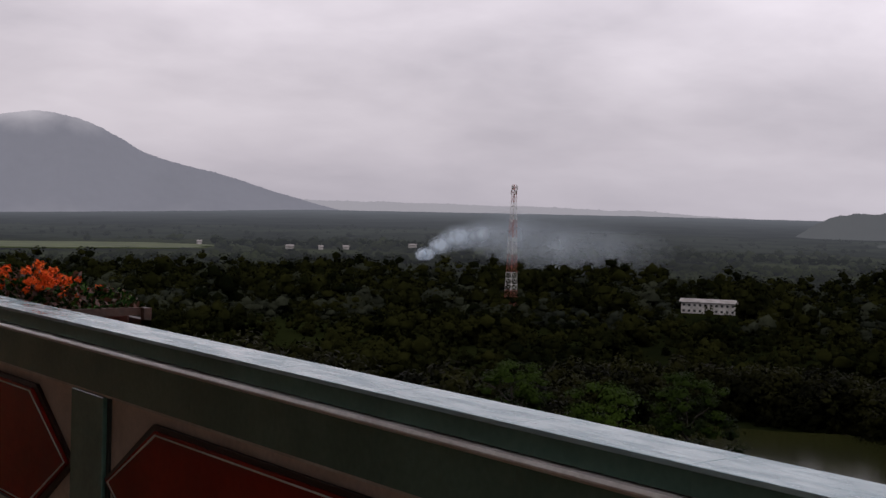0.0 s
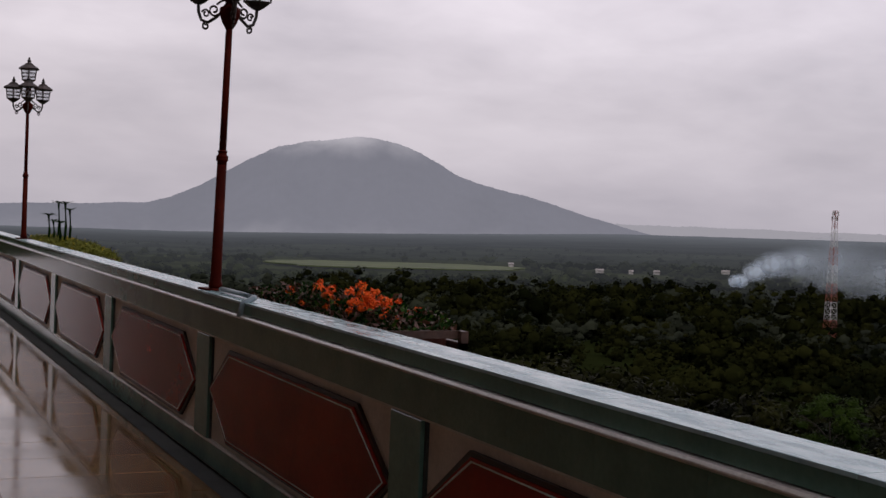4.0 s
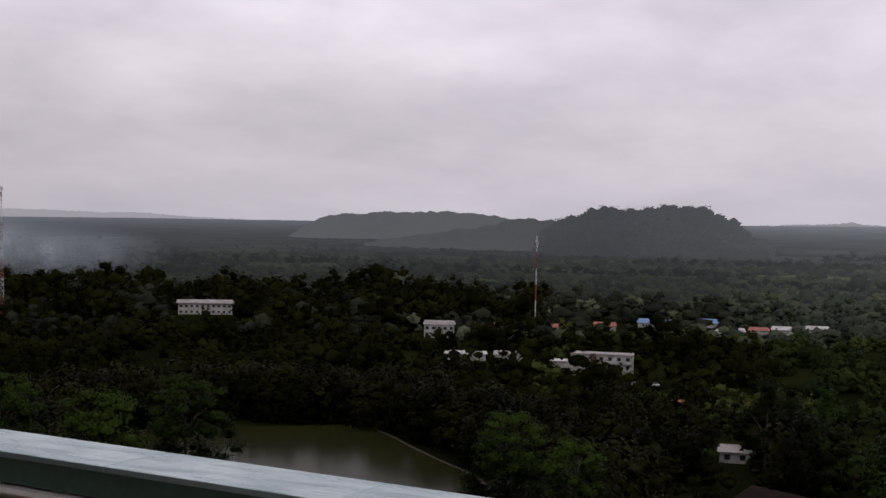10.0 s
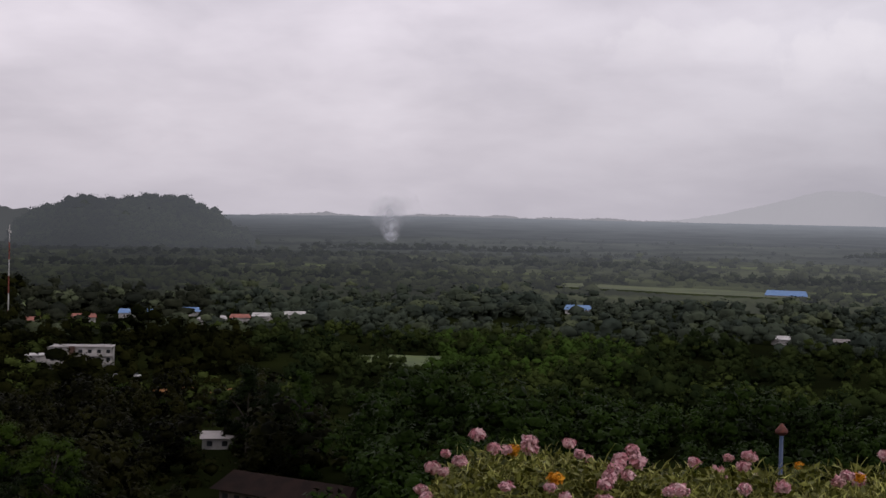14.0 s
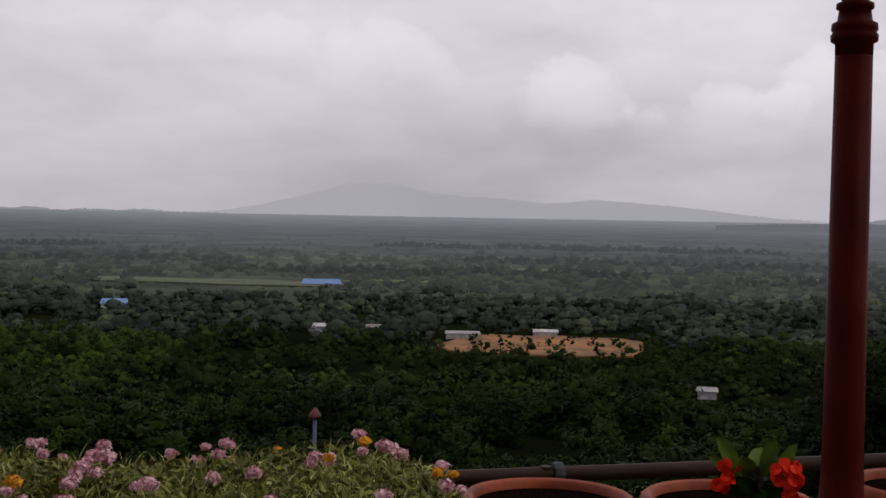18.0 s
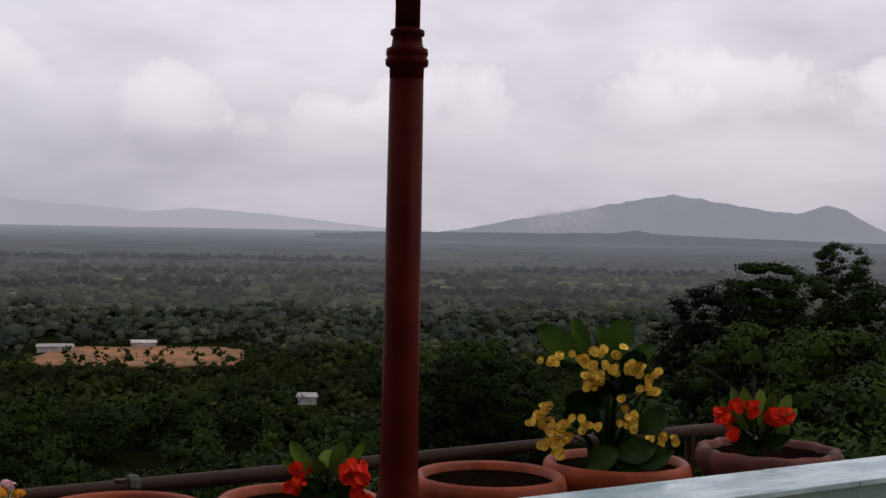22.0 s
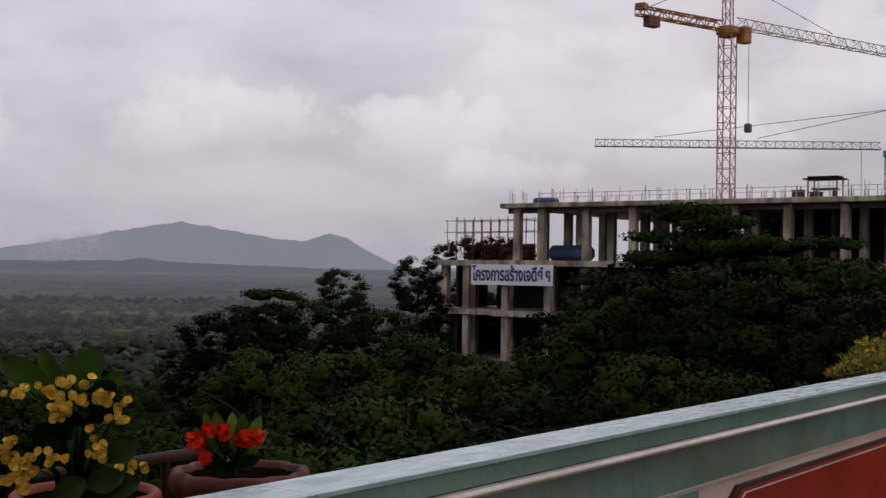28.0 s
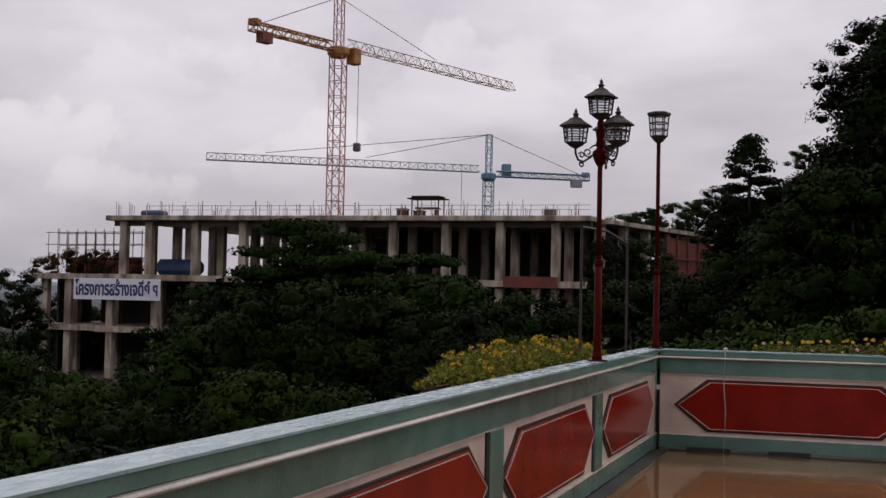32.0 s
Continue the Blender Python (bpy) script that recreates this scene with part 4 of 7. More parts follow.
def lamp_post(x, y, label, turn=0.0):
    lamp = thing("lamp_post", pose(x, y, TOP, 0, 0, turn), label, "street lamp", "lamp posts along the parapet")
    pole_parts(lamp, 1.80)
    part("hub", lathe([(0.026, 1.780), (0.05, 1.820), (0.072, 1.880), (0.072, 1.915), (0.05, 1.930), (0.034, 1.950), (0.045, 1.990), (0.030, 2.030), (0.040, 2.080), (0.026, 2.130), (0.036, 2.170), (0.022, 2.210)], 14),
         M_POLE, lamp, "turned maroon hub", smooth=True)
    lantern(lamp, (0, 0, 2.205), 1.14)
    upv = Vector((0, 0, 1))
    for k in range(3):
        a = 2 * math.pi * k / 3
        out = Vector((math.cos(a), math.sin(a), 0))
        bm = bmesh.new()
        arm = [out * r + upv * z for r, z in ((0.06, 1.890), (0.10, 1.855), (0.155, 1.820), (0.205, 1.835), (0.228, 1.890), (0.232, 1.945))]
        tube(arm, 0.011, 6, bm)
        tube(scroll(out * 0.115 + upv * 1.905, -2.4, 0.042, 1.2, 0.3, 1, (out, upv)), 0.008, 5, bm)
        tube(scroll(out * 0.175 + upv * 1.880, 0.3, 0.03, 1.2, 0.3, 1, (out, upv)), 0.007, 5, bm)
        tube(scroll(out * 0.17 + upv * 1.795, 1.2, 0.026, 1.1, 0.35, -1, (out, upv)), 0.008, 5, bm)
        tube([out * 0.03 + upv * 1.980, out * 0.07 + upv * 1.965, out * 0.10 + upv * 1.942], 0.008, 5, bm)
        part("arm", bm, M_BLACKIRON, lamp, "scrolled dark iron arm")
        lantern(lamp, out * 0.232 + upv * 1.940, 1.1)
    return lamp


lp = lamp_post(WX + 0.07, -1.693, "maroon iron lamp post with four dark lanterns on the parapet", 23)
for y, lean in ((8.755, 1.6), (-12.08, 0.0), (19.2, 0.0), (29.5, 0.0)):
    copy_thing(lp, pose(WX + (0.02 if y < 0 else 0.07), y, TOP, lean, 0, 23))

single = thing("lamp_post", pose(WX + 0.01, YC - 0.08, TOP, 0, 0, 15), "maroon lamp post with one flat-topped dark lantern at the corner", "street lamp")
pole_parts(single, 2.42)
body = lantern(single, (0, 0, 2.41), 1.12, roof=False)
body.matrix_basis = Matrix.Translation((0, 0, 2.41)) @ Matrix.Diagonal((1, 1, 1.6, 1))


# ---- building site across the ravine ----
def lattice(bm, a, b, w, pitch, bar=0.05, tri=False, upv=Vector((0, 0, 1))):
    """A lattice girder from a to b: chords, cross bars and diagonals."""
    a, b = Vector(a), Vector(b)
    d = (b - a).normalized()
    s = d.cross(upv)
    s = s.normalized() if s.length > 1e-3 else Vector((1, 0, 0))
    t = s.cross(d)
    corners = [(-w / 2, 0), (w / 2, 0), (0, w * 0.95)] if tri else [(-w / 2, -w / 2), (w / 2, -w / 2), (w / 2, w / 2), (-w / 2, w / 2)]
    n = max(1, round((b - a).length / pitch))
    def at(k, f):
        return a + (b - a) * f + s * corners[k][0] + t * corners[k][1]
    m = len(corners)
    for k in range(m):
        tube([at(k, 0), at(k, 1)], bar, 4, bm)
        for i in range(n):
            f0, f1 = i / n, (i + 1) / n
            p, q = (k, (k + 1) % m) if i % 2 else ((k + 1) % m, k)
            tube([at(p, f0), at(q, f1)], bar * 0.6, 3, bm)
            tube([at(k, f1), at((k + 1) % m, f1)], bar * 0.6, 3, bm)
    return bm


SITE = pose(48.7, -81.7, 0, 0, 0, 180.0)
BAY, ROOF_Z, MID_Z, LOW_Z = 3.76, 6.85, 2.60, -1.15
site = thing("building_shell", SITE, "unfinished grey concrete building with open floors and bare columns", "building")
part("roof_slab", boxes((-3.2, -0.9, ROOF_Z - 0.36, 32.6, 31, ROOF_Z), bevel=0.04), M_CONC, site, "stained concrete roof slab")
part("floor_slab", boxes((-3.3, -1.65, MID_Z - 0.42, 2.0, -0.7, MID_Z), (-9.9, -0.1, MID_Z - 0.42, -3.3, 31, MID_Z), (-3.3, -0.7, MID_Z - 0.42, 32.4, 31, MID_Z)), M_CONC, site)
part("floor_slab", boxes((-3.3, -1.75, LOW_Z - 0.42, 2.0, -0.7, LOW_Z), (-10.4, -0.2, LOW_Z - 0.42, -3.3, 28, LOW_Z), (-3.3, -0.7, LOW_Z - 0.42, 32.4, 28, LOW_Z)), M_CONC, site)
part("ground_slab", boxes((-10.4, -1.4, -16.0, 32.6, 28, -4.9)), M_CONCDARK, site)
# near-black walls added in place of the shade between the columns
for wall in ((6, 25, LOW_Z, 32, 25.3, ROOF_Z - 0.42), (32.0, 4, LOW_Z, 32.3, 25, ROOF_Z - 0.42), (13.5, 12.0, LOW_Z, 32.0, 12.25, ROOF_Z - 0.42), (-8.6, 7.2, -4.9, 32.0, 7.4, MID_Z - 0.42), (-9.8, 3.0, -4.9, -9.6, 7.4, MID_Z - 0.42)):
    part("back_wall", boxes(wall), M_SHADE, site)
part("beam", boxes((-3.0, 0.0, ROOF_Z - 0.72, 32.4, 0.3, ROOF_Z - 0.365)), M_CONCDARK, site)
col = shared("upper_column", lambda: boxes((-0.28, -0.28, MID_Z, 0.28, 0.28, ROOF_Z - 0.365), bevel=0.03), M_CONC)
low_col = shared("lower_column", lambda: boxes((-0.28, -0.28, LOW_Z, 0.28, 0.28, MID_Z - 0.42), bevel=0.03), M_CONC)
foot_col = shared("foot_column", lambda: boxes((-0.27, -0.27, -4.9, 0.27, 0.27, LOW_Z - 0.42), bevel=0.03), M_CONC)
for depth in (0, 3.9, 9.5, 15.0, 21.0):
    for x in [-2.1] + [k * BAY for k in range(9)]:
        part("column", col, None, site, at=Matrix.Translation((x, depth, 0)))
for x, y in [(1.35, -1.2), (-2.3, -1.2), (-6.9, 0.4), (-9.3, 0.9)] + [(x, y) for y in (4.2, 9.5) for x in (-8.8, -5.2, -1.4, 2.4)] + [(k * BAY, d) for k in range(1, 9) for d in (0, 4.2)] + [(28.9, -0.35)]:
    part("column", low_col, None, site, at=Matrix.Translation((x, y, 0)))
    part("column", foot_col, None, site, at=Matrix.Translation((x, y, 0)))
rs = random.Random(3)
for k in range(64):
    x, y = -2.8 + (k % 32) * 1.1 + rs.uniform(-0.2, 0.2), (0.1 if k < 32 else rs.uniform(3, 20))
    bm = bmesh.new()
    for j in range(rs.choice((2, 4, 4))):
        tube([(x + 0.22 * (j % 2), y + 0.22 * (j // 2), ROOF_Z - 0.05), (x + 0.22 * (j % 2) + rs.uniform(-0.06, 0.06), y + 0.22 * (j // 2), ROOF_Z + rs.uniform(0.35, 1.15))], 0.022, 3, bm)
    part("rebar_stub", bm, M_RUST if k % 3 else M_CONC, site)
rail = bmesh.new()
for k in range(22):
    tube([(k * 1.5, -0.6, ROOF_Z), (k * 1.5, -0.6, ROOF_Z + 0.75)], 0.025, 4, rail)
tube([(0, -0.6, ROOF_Z + 0.7), (32.4, -0.6, ROOF_Z + 0.7)], 0.02, 4, rail)
tube([(0, -0.6, ROOF_Z + 0.4), (32.4, -0.6, ROOF_Z + 0.4)], 0.016, 4, rail)
part("edge_rail", rail, M_JIB, site)
# steel bars standing on the lower terrace
for k in range(30):
    x, y = -9.7 + k * 0.27, 1.6 + (k % 3) * 0.9
    part("rebar", tube([(x, y, MID_Z), (x + rs.uniform(-0.05, 0.05), y, MID_Z + rs.uniform(3.1, 3.6))], 0.032, 3), M_RUST, site, "rusty reinforcing bar")
for z in (1.2, 2.2, 3.1):
    for y in (1.5, 3.3):
        part("rebar", tube([(-9.9, y, MID_Z + z), (-1.5, y, MID_Z + z + 0.08)], 0.034, 3), M_RUST, site, "rusty reinforcing bar")
for heap in ((-8.6, 2.6, MID_Z, -3.2, 4.5, MID_Z + 1.3), (-5.0, 1.8, MID_Z, -2.6, 2.59, MID_Z + 0.8)):
    part("formwork", boxes(heap, bevel=0.12), M_FORM, site, "stacked red formwork")
part("formwork", boxes((26.8, -0.95, MID_Z - 0.45, 30.4, -0.72, MID_Z + 0.28)), M_FORM, site, "red formwork panel at the slab edge")
part("formwork", boxes((9.8, 1.4, MID_Z, 13.2, 2.0, MID_Z + 2.2), bevel=0.05), M_FORM, site, "red formwork stood between the columns")
tarp = tagged(obj("tarpaulin", boxes((-0.6, 1.6, MID_Z, 3.0, 3.0, MID_Z + 1.2), bevel=0.35), M_TARP), "blue tarpaulin over materials on the slab", "tarpaulin")
tarp.matrix_basis = SITE
tarp = tagged(obj("tarpaulin", boxes((-0.9, 0.0, ROOF_Z, 0.9, 1.0, ROOF_Z + 0.42), bevel=0.12), M_TARP), "blue sheets folded on the roof slab", "tarpaulin")
tarp.matrix_basis = SITE
shed = thing("shelter", SITE @ Matrix.Translation((20.9, 0.9, ROOF_Z)), "small dark-roofed workmen's shelter on the roof slab", "shelter")
part("roof", boxes((-1.25, -0.8, 1.2, 1.25, 0.8, 1.28), (-1.0, -0.6, 1.28, 1.0, 0.6, 1.42)), M_ROOFDARK, shed)
for x in (-0.95, 0.95):
    for y in (-0.6, 0.6):
        part("post", tube([(x, y, 0), (x, y, 1.2)], 0.05, 4), M_BROWNWOOD, shed)
part("table", boxes((-0.8, -0.4, 0.55, 0.8, 0.4, 0.65), (-0.7, -0.3, 0, -0.6, 0.3, 0.55), (0.6, -0.3, 0, 0.7, 0.3, 0.55)), M_BROWNWOOD, shed)
for x, h in ((19.2, 0.5), (20.4, 0.35), (29.5, 0.45)):
    b = tagged(obj("crate", boxes((-0.35, -0.3, 0, 0.35, 0.3, h), (-0.4, -0.35, h, 0.4, 0.35, h + 0.06), bevel=0.02), M_CONCDARK), "grey crate standing on the roof slab", "crate", "crates on the roof")
    b.matrix_basis = SITE @ Matrix.Translation((x, 0.6, ROOF_Z))
sign = thing("sign", SITE @ Matrix.Translation((-5.05, -1.86, 0.74)), "white sign with dark blue Thai lettering on the building", "sign")
part("board", boxes((0, 0, 0, 7.1, 0.06, 1.52), bevel=0.015), M_SIGN, sign)
for x in (0.5, 6.4):
    part("bracket", boxes((x, 0.06, 0.9, x + 0.1, 0.45 if x > 3 else 2.2, 1.05)), M_CONCDARK, sign)
tx = bpy.data.curves.new("lettering", "FONT")
tx.body, tx.size, tx.extrude, tx.align_x, tx.align_y = "โครงการสร้างเจดีย์ ฯ", 1.05, 0.012, "CENTER", "CENTER"
tx.offset = 0.032
tx.materials.append(M_SIGNBLUE)
word = new("lettering", tx)
word.parent = sign
word.matrix_basis = pose(3.55, -0.02, 0.74, 90, 0, 0)
bpy.context.view_layer.update()
wide = max(word.dimensions.x, 0.1)
word.scale = (6.75 / wide, 1.0 if wide < 3 else 1.25, 1.0)

# creepers and scrub that have grown over the lower terrace
for lx, ly, lz, q in ((-8.8, 2.0, MID_Z, 1.7), (-7.2, 1.6, MID_Z, 1.9), (-5.6, 1.8, MID_Z, 1.9), (-4.0, 1.4, MID_Z, 1.7), (-9.8, 1.0, MID_Z - 0.3, 1.5), (-2.8, 2.4, MID_Z, 1.2), (10.8, 0.6, MID_Z, 1.0)):
    v, t, nr = crown_of(1.0, 1.6, 13, 40, 0.05, "round", 0.6, int(abs(lx) * 10) + 90, 0.6, True)
    c = tagged(new("creeper", mesh_of("creeper", v, t, M_DRY, nr)), "dry brown creepers on the concrete terrace", "shrub", "creepers on the terrace")
    c.matrix_basis = SITE @ Matrix.Translation((lx, ly, lz)) @ Matrix.Diagonal((q, q, q, 1))

wing = thing("site_wing", pose(16.2, -83.4, 0, 0, 0, -103.4), "low concrete wing with red formwork walls behind trees", "building")
part("roof_slab", boxes((0.0, -0.8, ROOF_Z - 0.38, 30, 12, ROOF_Z - 0.1)), M_CONC, wing)
for k in range(8):
    x, high = 10.8 + 2.2 * k, ROOF_Z - 0.75 - 0.10 * (k % 3)
    part("formwork_board", boxes((x + 0.02, -0.44, MID_Z - 2, x + 2.16, -0.36, high), bevel=0.01), M_FORM, wing, "rust-red formwork board")
    part("prop", boxes((x - 0.06, -0.58, MID_Z - 4, x + 0.06, -0.45, high + 0.35)), M_RUST, wing)
for z in (MID_Z + 0.4, MID_Z + 2.0):
    part("rail", boxes((10.8, -0.66, z, 28.4, -0.585, z + 0.1)), M_RUST, wing)
for k in range(8):
    part("column", boxes((k * 3.9, -0.3, MID_Z - 3, k * 3.9 + 0.5, 0.3, ROOF_Z - 0.38)), M_CONC, wing)


def crane(foot, base_z, jib_z, ang, jib, counter, peak, mast_mat, jib_mat, counter_mat, label, w=1.7, sag=0.0, ties=((0.52, False), (0.9, True))):
    c = thing("tower_crane", (foot[0], foot[1], base_z), label, "crane", "tower cranes on the site")
    h = jib_z - base_z
    d = Vector((math.cos(ang), math.sin(ang), 0))
    upv = Vector((0, 0, 1))
    part("mast", lattice(bmesh.new(), (0, 0, 0), (0, 0, h), w, w * 1.1, 0.062), mast_mat, c)
    part("slewing_ring", lathe([(w * 0.6, h - 0.5), (w * 0.85, h - 0.2), (w * 0.85, h + 0.35), (w * 0.5, h + 0.5)], 12), counter_mat, c)
    part("jib", lattice(bmesh.new(), d * 1.2 + upv * (h + 0.5), d * jib + upv * (h + 0.5 + sag), w * 0.8, w * 1.0, 0.05, True), jib_mat, c)
    part("counter_jib", lattice(bmesh.new(), -d * 1.0 + upv * (h + 0.4), -d * counter + upv * (h + 0.4), w * 0.6, w * 0.9, 0.085), counter_mat, c)
    part("counterweight", boxes((-0.65, -0.4, -0.8, 0.65, 0.4, 0.15), bevel=0.05), M_RUST if mast_mat is M_MASTRED else M_CRANEGREY, c, at=Matrix.Translation(-d * (counter - 1.6) + upv * h) @ pose(0, 0, 0, 0, 0, math.degrees(ang)))
    part("winch_frame", boxes((-0.45, -0.4, 0.0, 0.45, 0.4, 0.55), bevel=0.05), counter_mat, c, at=Matrix.Translation(-d * (counter - 0.4) + upv * (h + 0.5)))
    head = bmesh.new()
    lattice(head, (0, 0, h + 0.4), (0, 0, h + peak), w * 0.6, w * 0.9, 0.05)
    part("tower_head", head, mast_mat, c)
    side = d.cross(upv)
    part("cab", boxes((-0.5, -0.45, -1.1, 0.5, 0.45, 0.4), bevel=0.08), M_YELLOW if mast_mat is M_MASTRED else M_CRANEBLUE, c, "operator's cab",
         at=Matrix.Translation(d * (1.4 if mast_mat is M_MASTRED else -2.4) + side * 0.7 + upv * (h + (0.1 if mast_mat is M_MASTRED else 1.3))) @ pose(0, 0, 0, 0, 0, math.degrees(ang)))
    for f, back in ties:
        end = d * jib * f + upv * (h + 1.6 + sag * f) if not back else -d * counter * f + upv * (h + 0.8)
        part("tie_rope", tube([(0, 0, h + peak), end], 0.035, 4), M_CABLE, c)
    hook = d * jib * 0.1 + side * 0.0
    part("hoist_rope", tube([hook + upv * (h + 0.3), hook + upv * (h * 0.72)], 0.03, 4), M_CABLE, c)
    part("hook_block", boxes((hook.x - 0.3, hook.y - 0.3, h * 0.72 - 0.8, hook.x + 0.3, hook.y + 0.3, h * 0.72), bevel=0.1), M_CABLE, c)
    return c


crane((44.7, -106.3), -5.0, 23.3, math.atan2(-0.947, -0.32), 28.3, 11.0, 5.0, M_MASTRED, M_JIB, M_YELLOW, "tall tower crane with pale red mast and yellow counter-jib", 1.2)
crane((41.4, -144.6), -5.0, 15.6, math.atan2(17.5, 27.2), 32.8, 12.6, 5.0, M_CRANEBLUE, M_CRANEGREY, M_CRANEBLUE, "blue-grey tower crane with a long level jib", 1.05, ties=((0.45, False), (0.8, False), (0.9, True)))


# ---- trees ----
def tree_meshes(kind, height, width, clumps, leaves, size, mat, seed, shape="round", squash=0.6, trunk_h=0.35, core=0.6):
    """Trunk and crown meshes of one kind of tree."""
    r = random.Random(seed)
    bm = bmesh.new()
    th = height * trunk_h
    lean = Vector((r.uniform(-0.4, 0.4), r.uniform(-0.4, 0.4), 0))
    tube([(0, 0, -1.0), lean * 0.3 + Vector((0, 0, th * 0.5)), lean * 0.7 + Vector((0, 0, th)), lean + Vector((0, 0, height * 0.72))], height * 0.022, 7, bm, 0.4)
    for k in range(6):
        a = k * 1.05 + r.uniform(-0.3, 0.3)
        z0 = th * r.uniform(0.8, 1.5)
        tip = Vector((math.cos(a) * width * r.uniform(0.26, 0.42), math.sin(a) * width * r.uniform(0.26, 0.42), z0 + height * r.uniform(0.12, 0.3)))
        tube([lean * 0.7 + Vector((0, 0, z0)), lean * 0.7 + (tip + Vector((0, 0, z0))) * 0.5 + Vector((0, 0, 0.3)), tip], height * 0.010, 5, bm, 0.4)
    me = bpy.data.meshes.new(kind + "_trunk")
    bm.to_mesh(me)
    bm.free()
    me.materials.append(M_BARK)
    v, t, nr = crown_of(height - th * 0.8, width, clumps, leaves, size, shape, squash, seed, core, True)
    v = v + np.array([lean.x * 0.7, lean.y * 0.7, th * 0.8])
    return me, mesh_of(kind + "_crown", v, t, mat, nr)


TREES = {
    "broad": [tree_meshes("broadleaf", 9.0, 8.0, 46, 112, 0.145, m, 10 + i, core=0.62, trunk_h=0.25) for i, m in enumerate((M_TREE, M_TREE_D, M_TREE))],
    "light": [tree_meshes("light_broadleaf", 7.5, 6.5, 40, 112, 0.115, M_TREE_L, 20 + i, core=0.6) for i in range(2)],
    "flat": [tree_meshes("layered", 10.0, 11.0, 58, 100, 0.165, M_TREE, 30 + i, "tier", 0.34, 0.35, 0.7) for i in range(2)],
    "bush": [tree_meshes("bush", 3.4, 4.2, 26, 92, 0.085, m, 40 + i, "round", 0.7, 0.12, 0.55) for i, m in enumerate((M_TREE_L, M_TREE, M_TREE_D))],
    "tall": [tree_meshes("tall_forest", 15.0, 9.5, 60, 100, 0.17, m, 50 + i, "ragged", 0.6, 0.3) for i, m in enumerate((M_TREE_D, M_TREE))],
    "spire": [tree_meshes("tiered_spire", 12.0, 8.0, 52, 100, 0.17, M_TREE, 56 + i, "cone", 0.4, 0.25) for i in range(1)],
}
LABELS = {"broad": "dark green broadleaf tree with a dense rounded crown", "light": "olive green bushy tree on the slope", "flat": "spreading tree with flat layered foliage",
          "bush": "leafy green bush on the hillside", "tall": "tall dark forest tree with a ragged crown", "spire": "dark tree with drooping tiers of leaves and a pointed top"}


def polar(az, r):
    return r * math.cos(radians(az)), r * math.sin(radians(az))


SIZE = {"broad": (9.0, 8.0), "light": (7.5, 6.5), "flat": (10.0, 11.0), "bush": (3.4, 4.2), "tall": (15.0, 9.5), "spire": (12.0, 8.0)}


def tree_at(kind, az, top_el, r, i=0, squat=1.0):
    """A tree at an azimuth and distance, whose top is seen at an elevation: a crown of natural shape on a long trunk, with creepers hung below it."""
    x, y = polar(az, r)
    z = float(ground_z(x, y))
    h = 1.55 + r * math.tan(radians(top_el)) - z
    full, wide = SIZE[kind]
    s = min(h / full, 0.125 * squat * r / wide)
    trunk, crown = TREES[kind][i % len(TREES[kind])]
    turn = (i * 137) % 360
    t = thing("bush" if kind == "bush" else "tree", (x, y, z), LABELS[kind], "bush" if kind == "bush" else "tree", "trees on the slope")
    lift = h - s * full
    up = Matrix.Translation((0, 0, lift)) @ pose(0, 0, 0, 0, 0, turn) @ Matrix.Diagonal((s, s, s, 1))
    part("branch", trunk, None, t, at=up)
    part("crown", crown, None, t, at=up)
    if lift > 0.8:
        part("trunk", tube([(0, 0, -1), (0.1, 0, lift * 0.5), (0, 0, lift + 0.2 * s * full)], 0.03 * s * full, 7, taper=0.7), M_BARK, t)
    low = lift
    for k in range(2):
        if low < 1.0 or kind == "bush":
            break
        q = s * wide / 4.2 * (1.05 + 0.12 * k)
        low -= q * 2.3
        part("creepers", TREES["bush"][2][1], None, t, at=Matrix.Translation((0.1 * q * math.cos(turn), 0.3 * q * math.sin(turn), max(low + 0.3 * s * full, -0.5) + 0.5 * q)) @ pose(0, 0, 0, 0, 0, turn + 70 * k) @ Matrix.Diagonal((q, q, q, 1)))
    return t


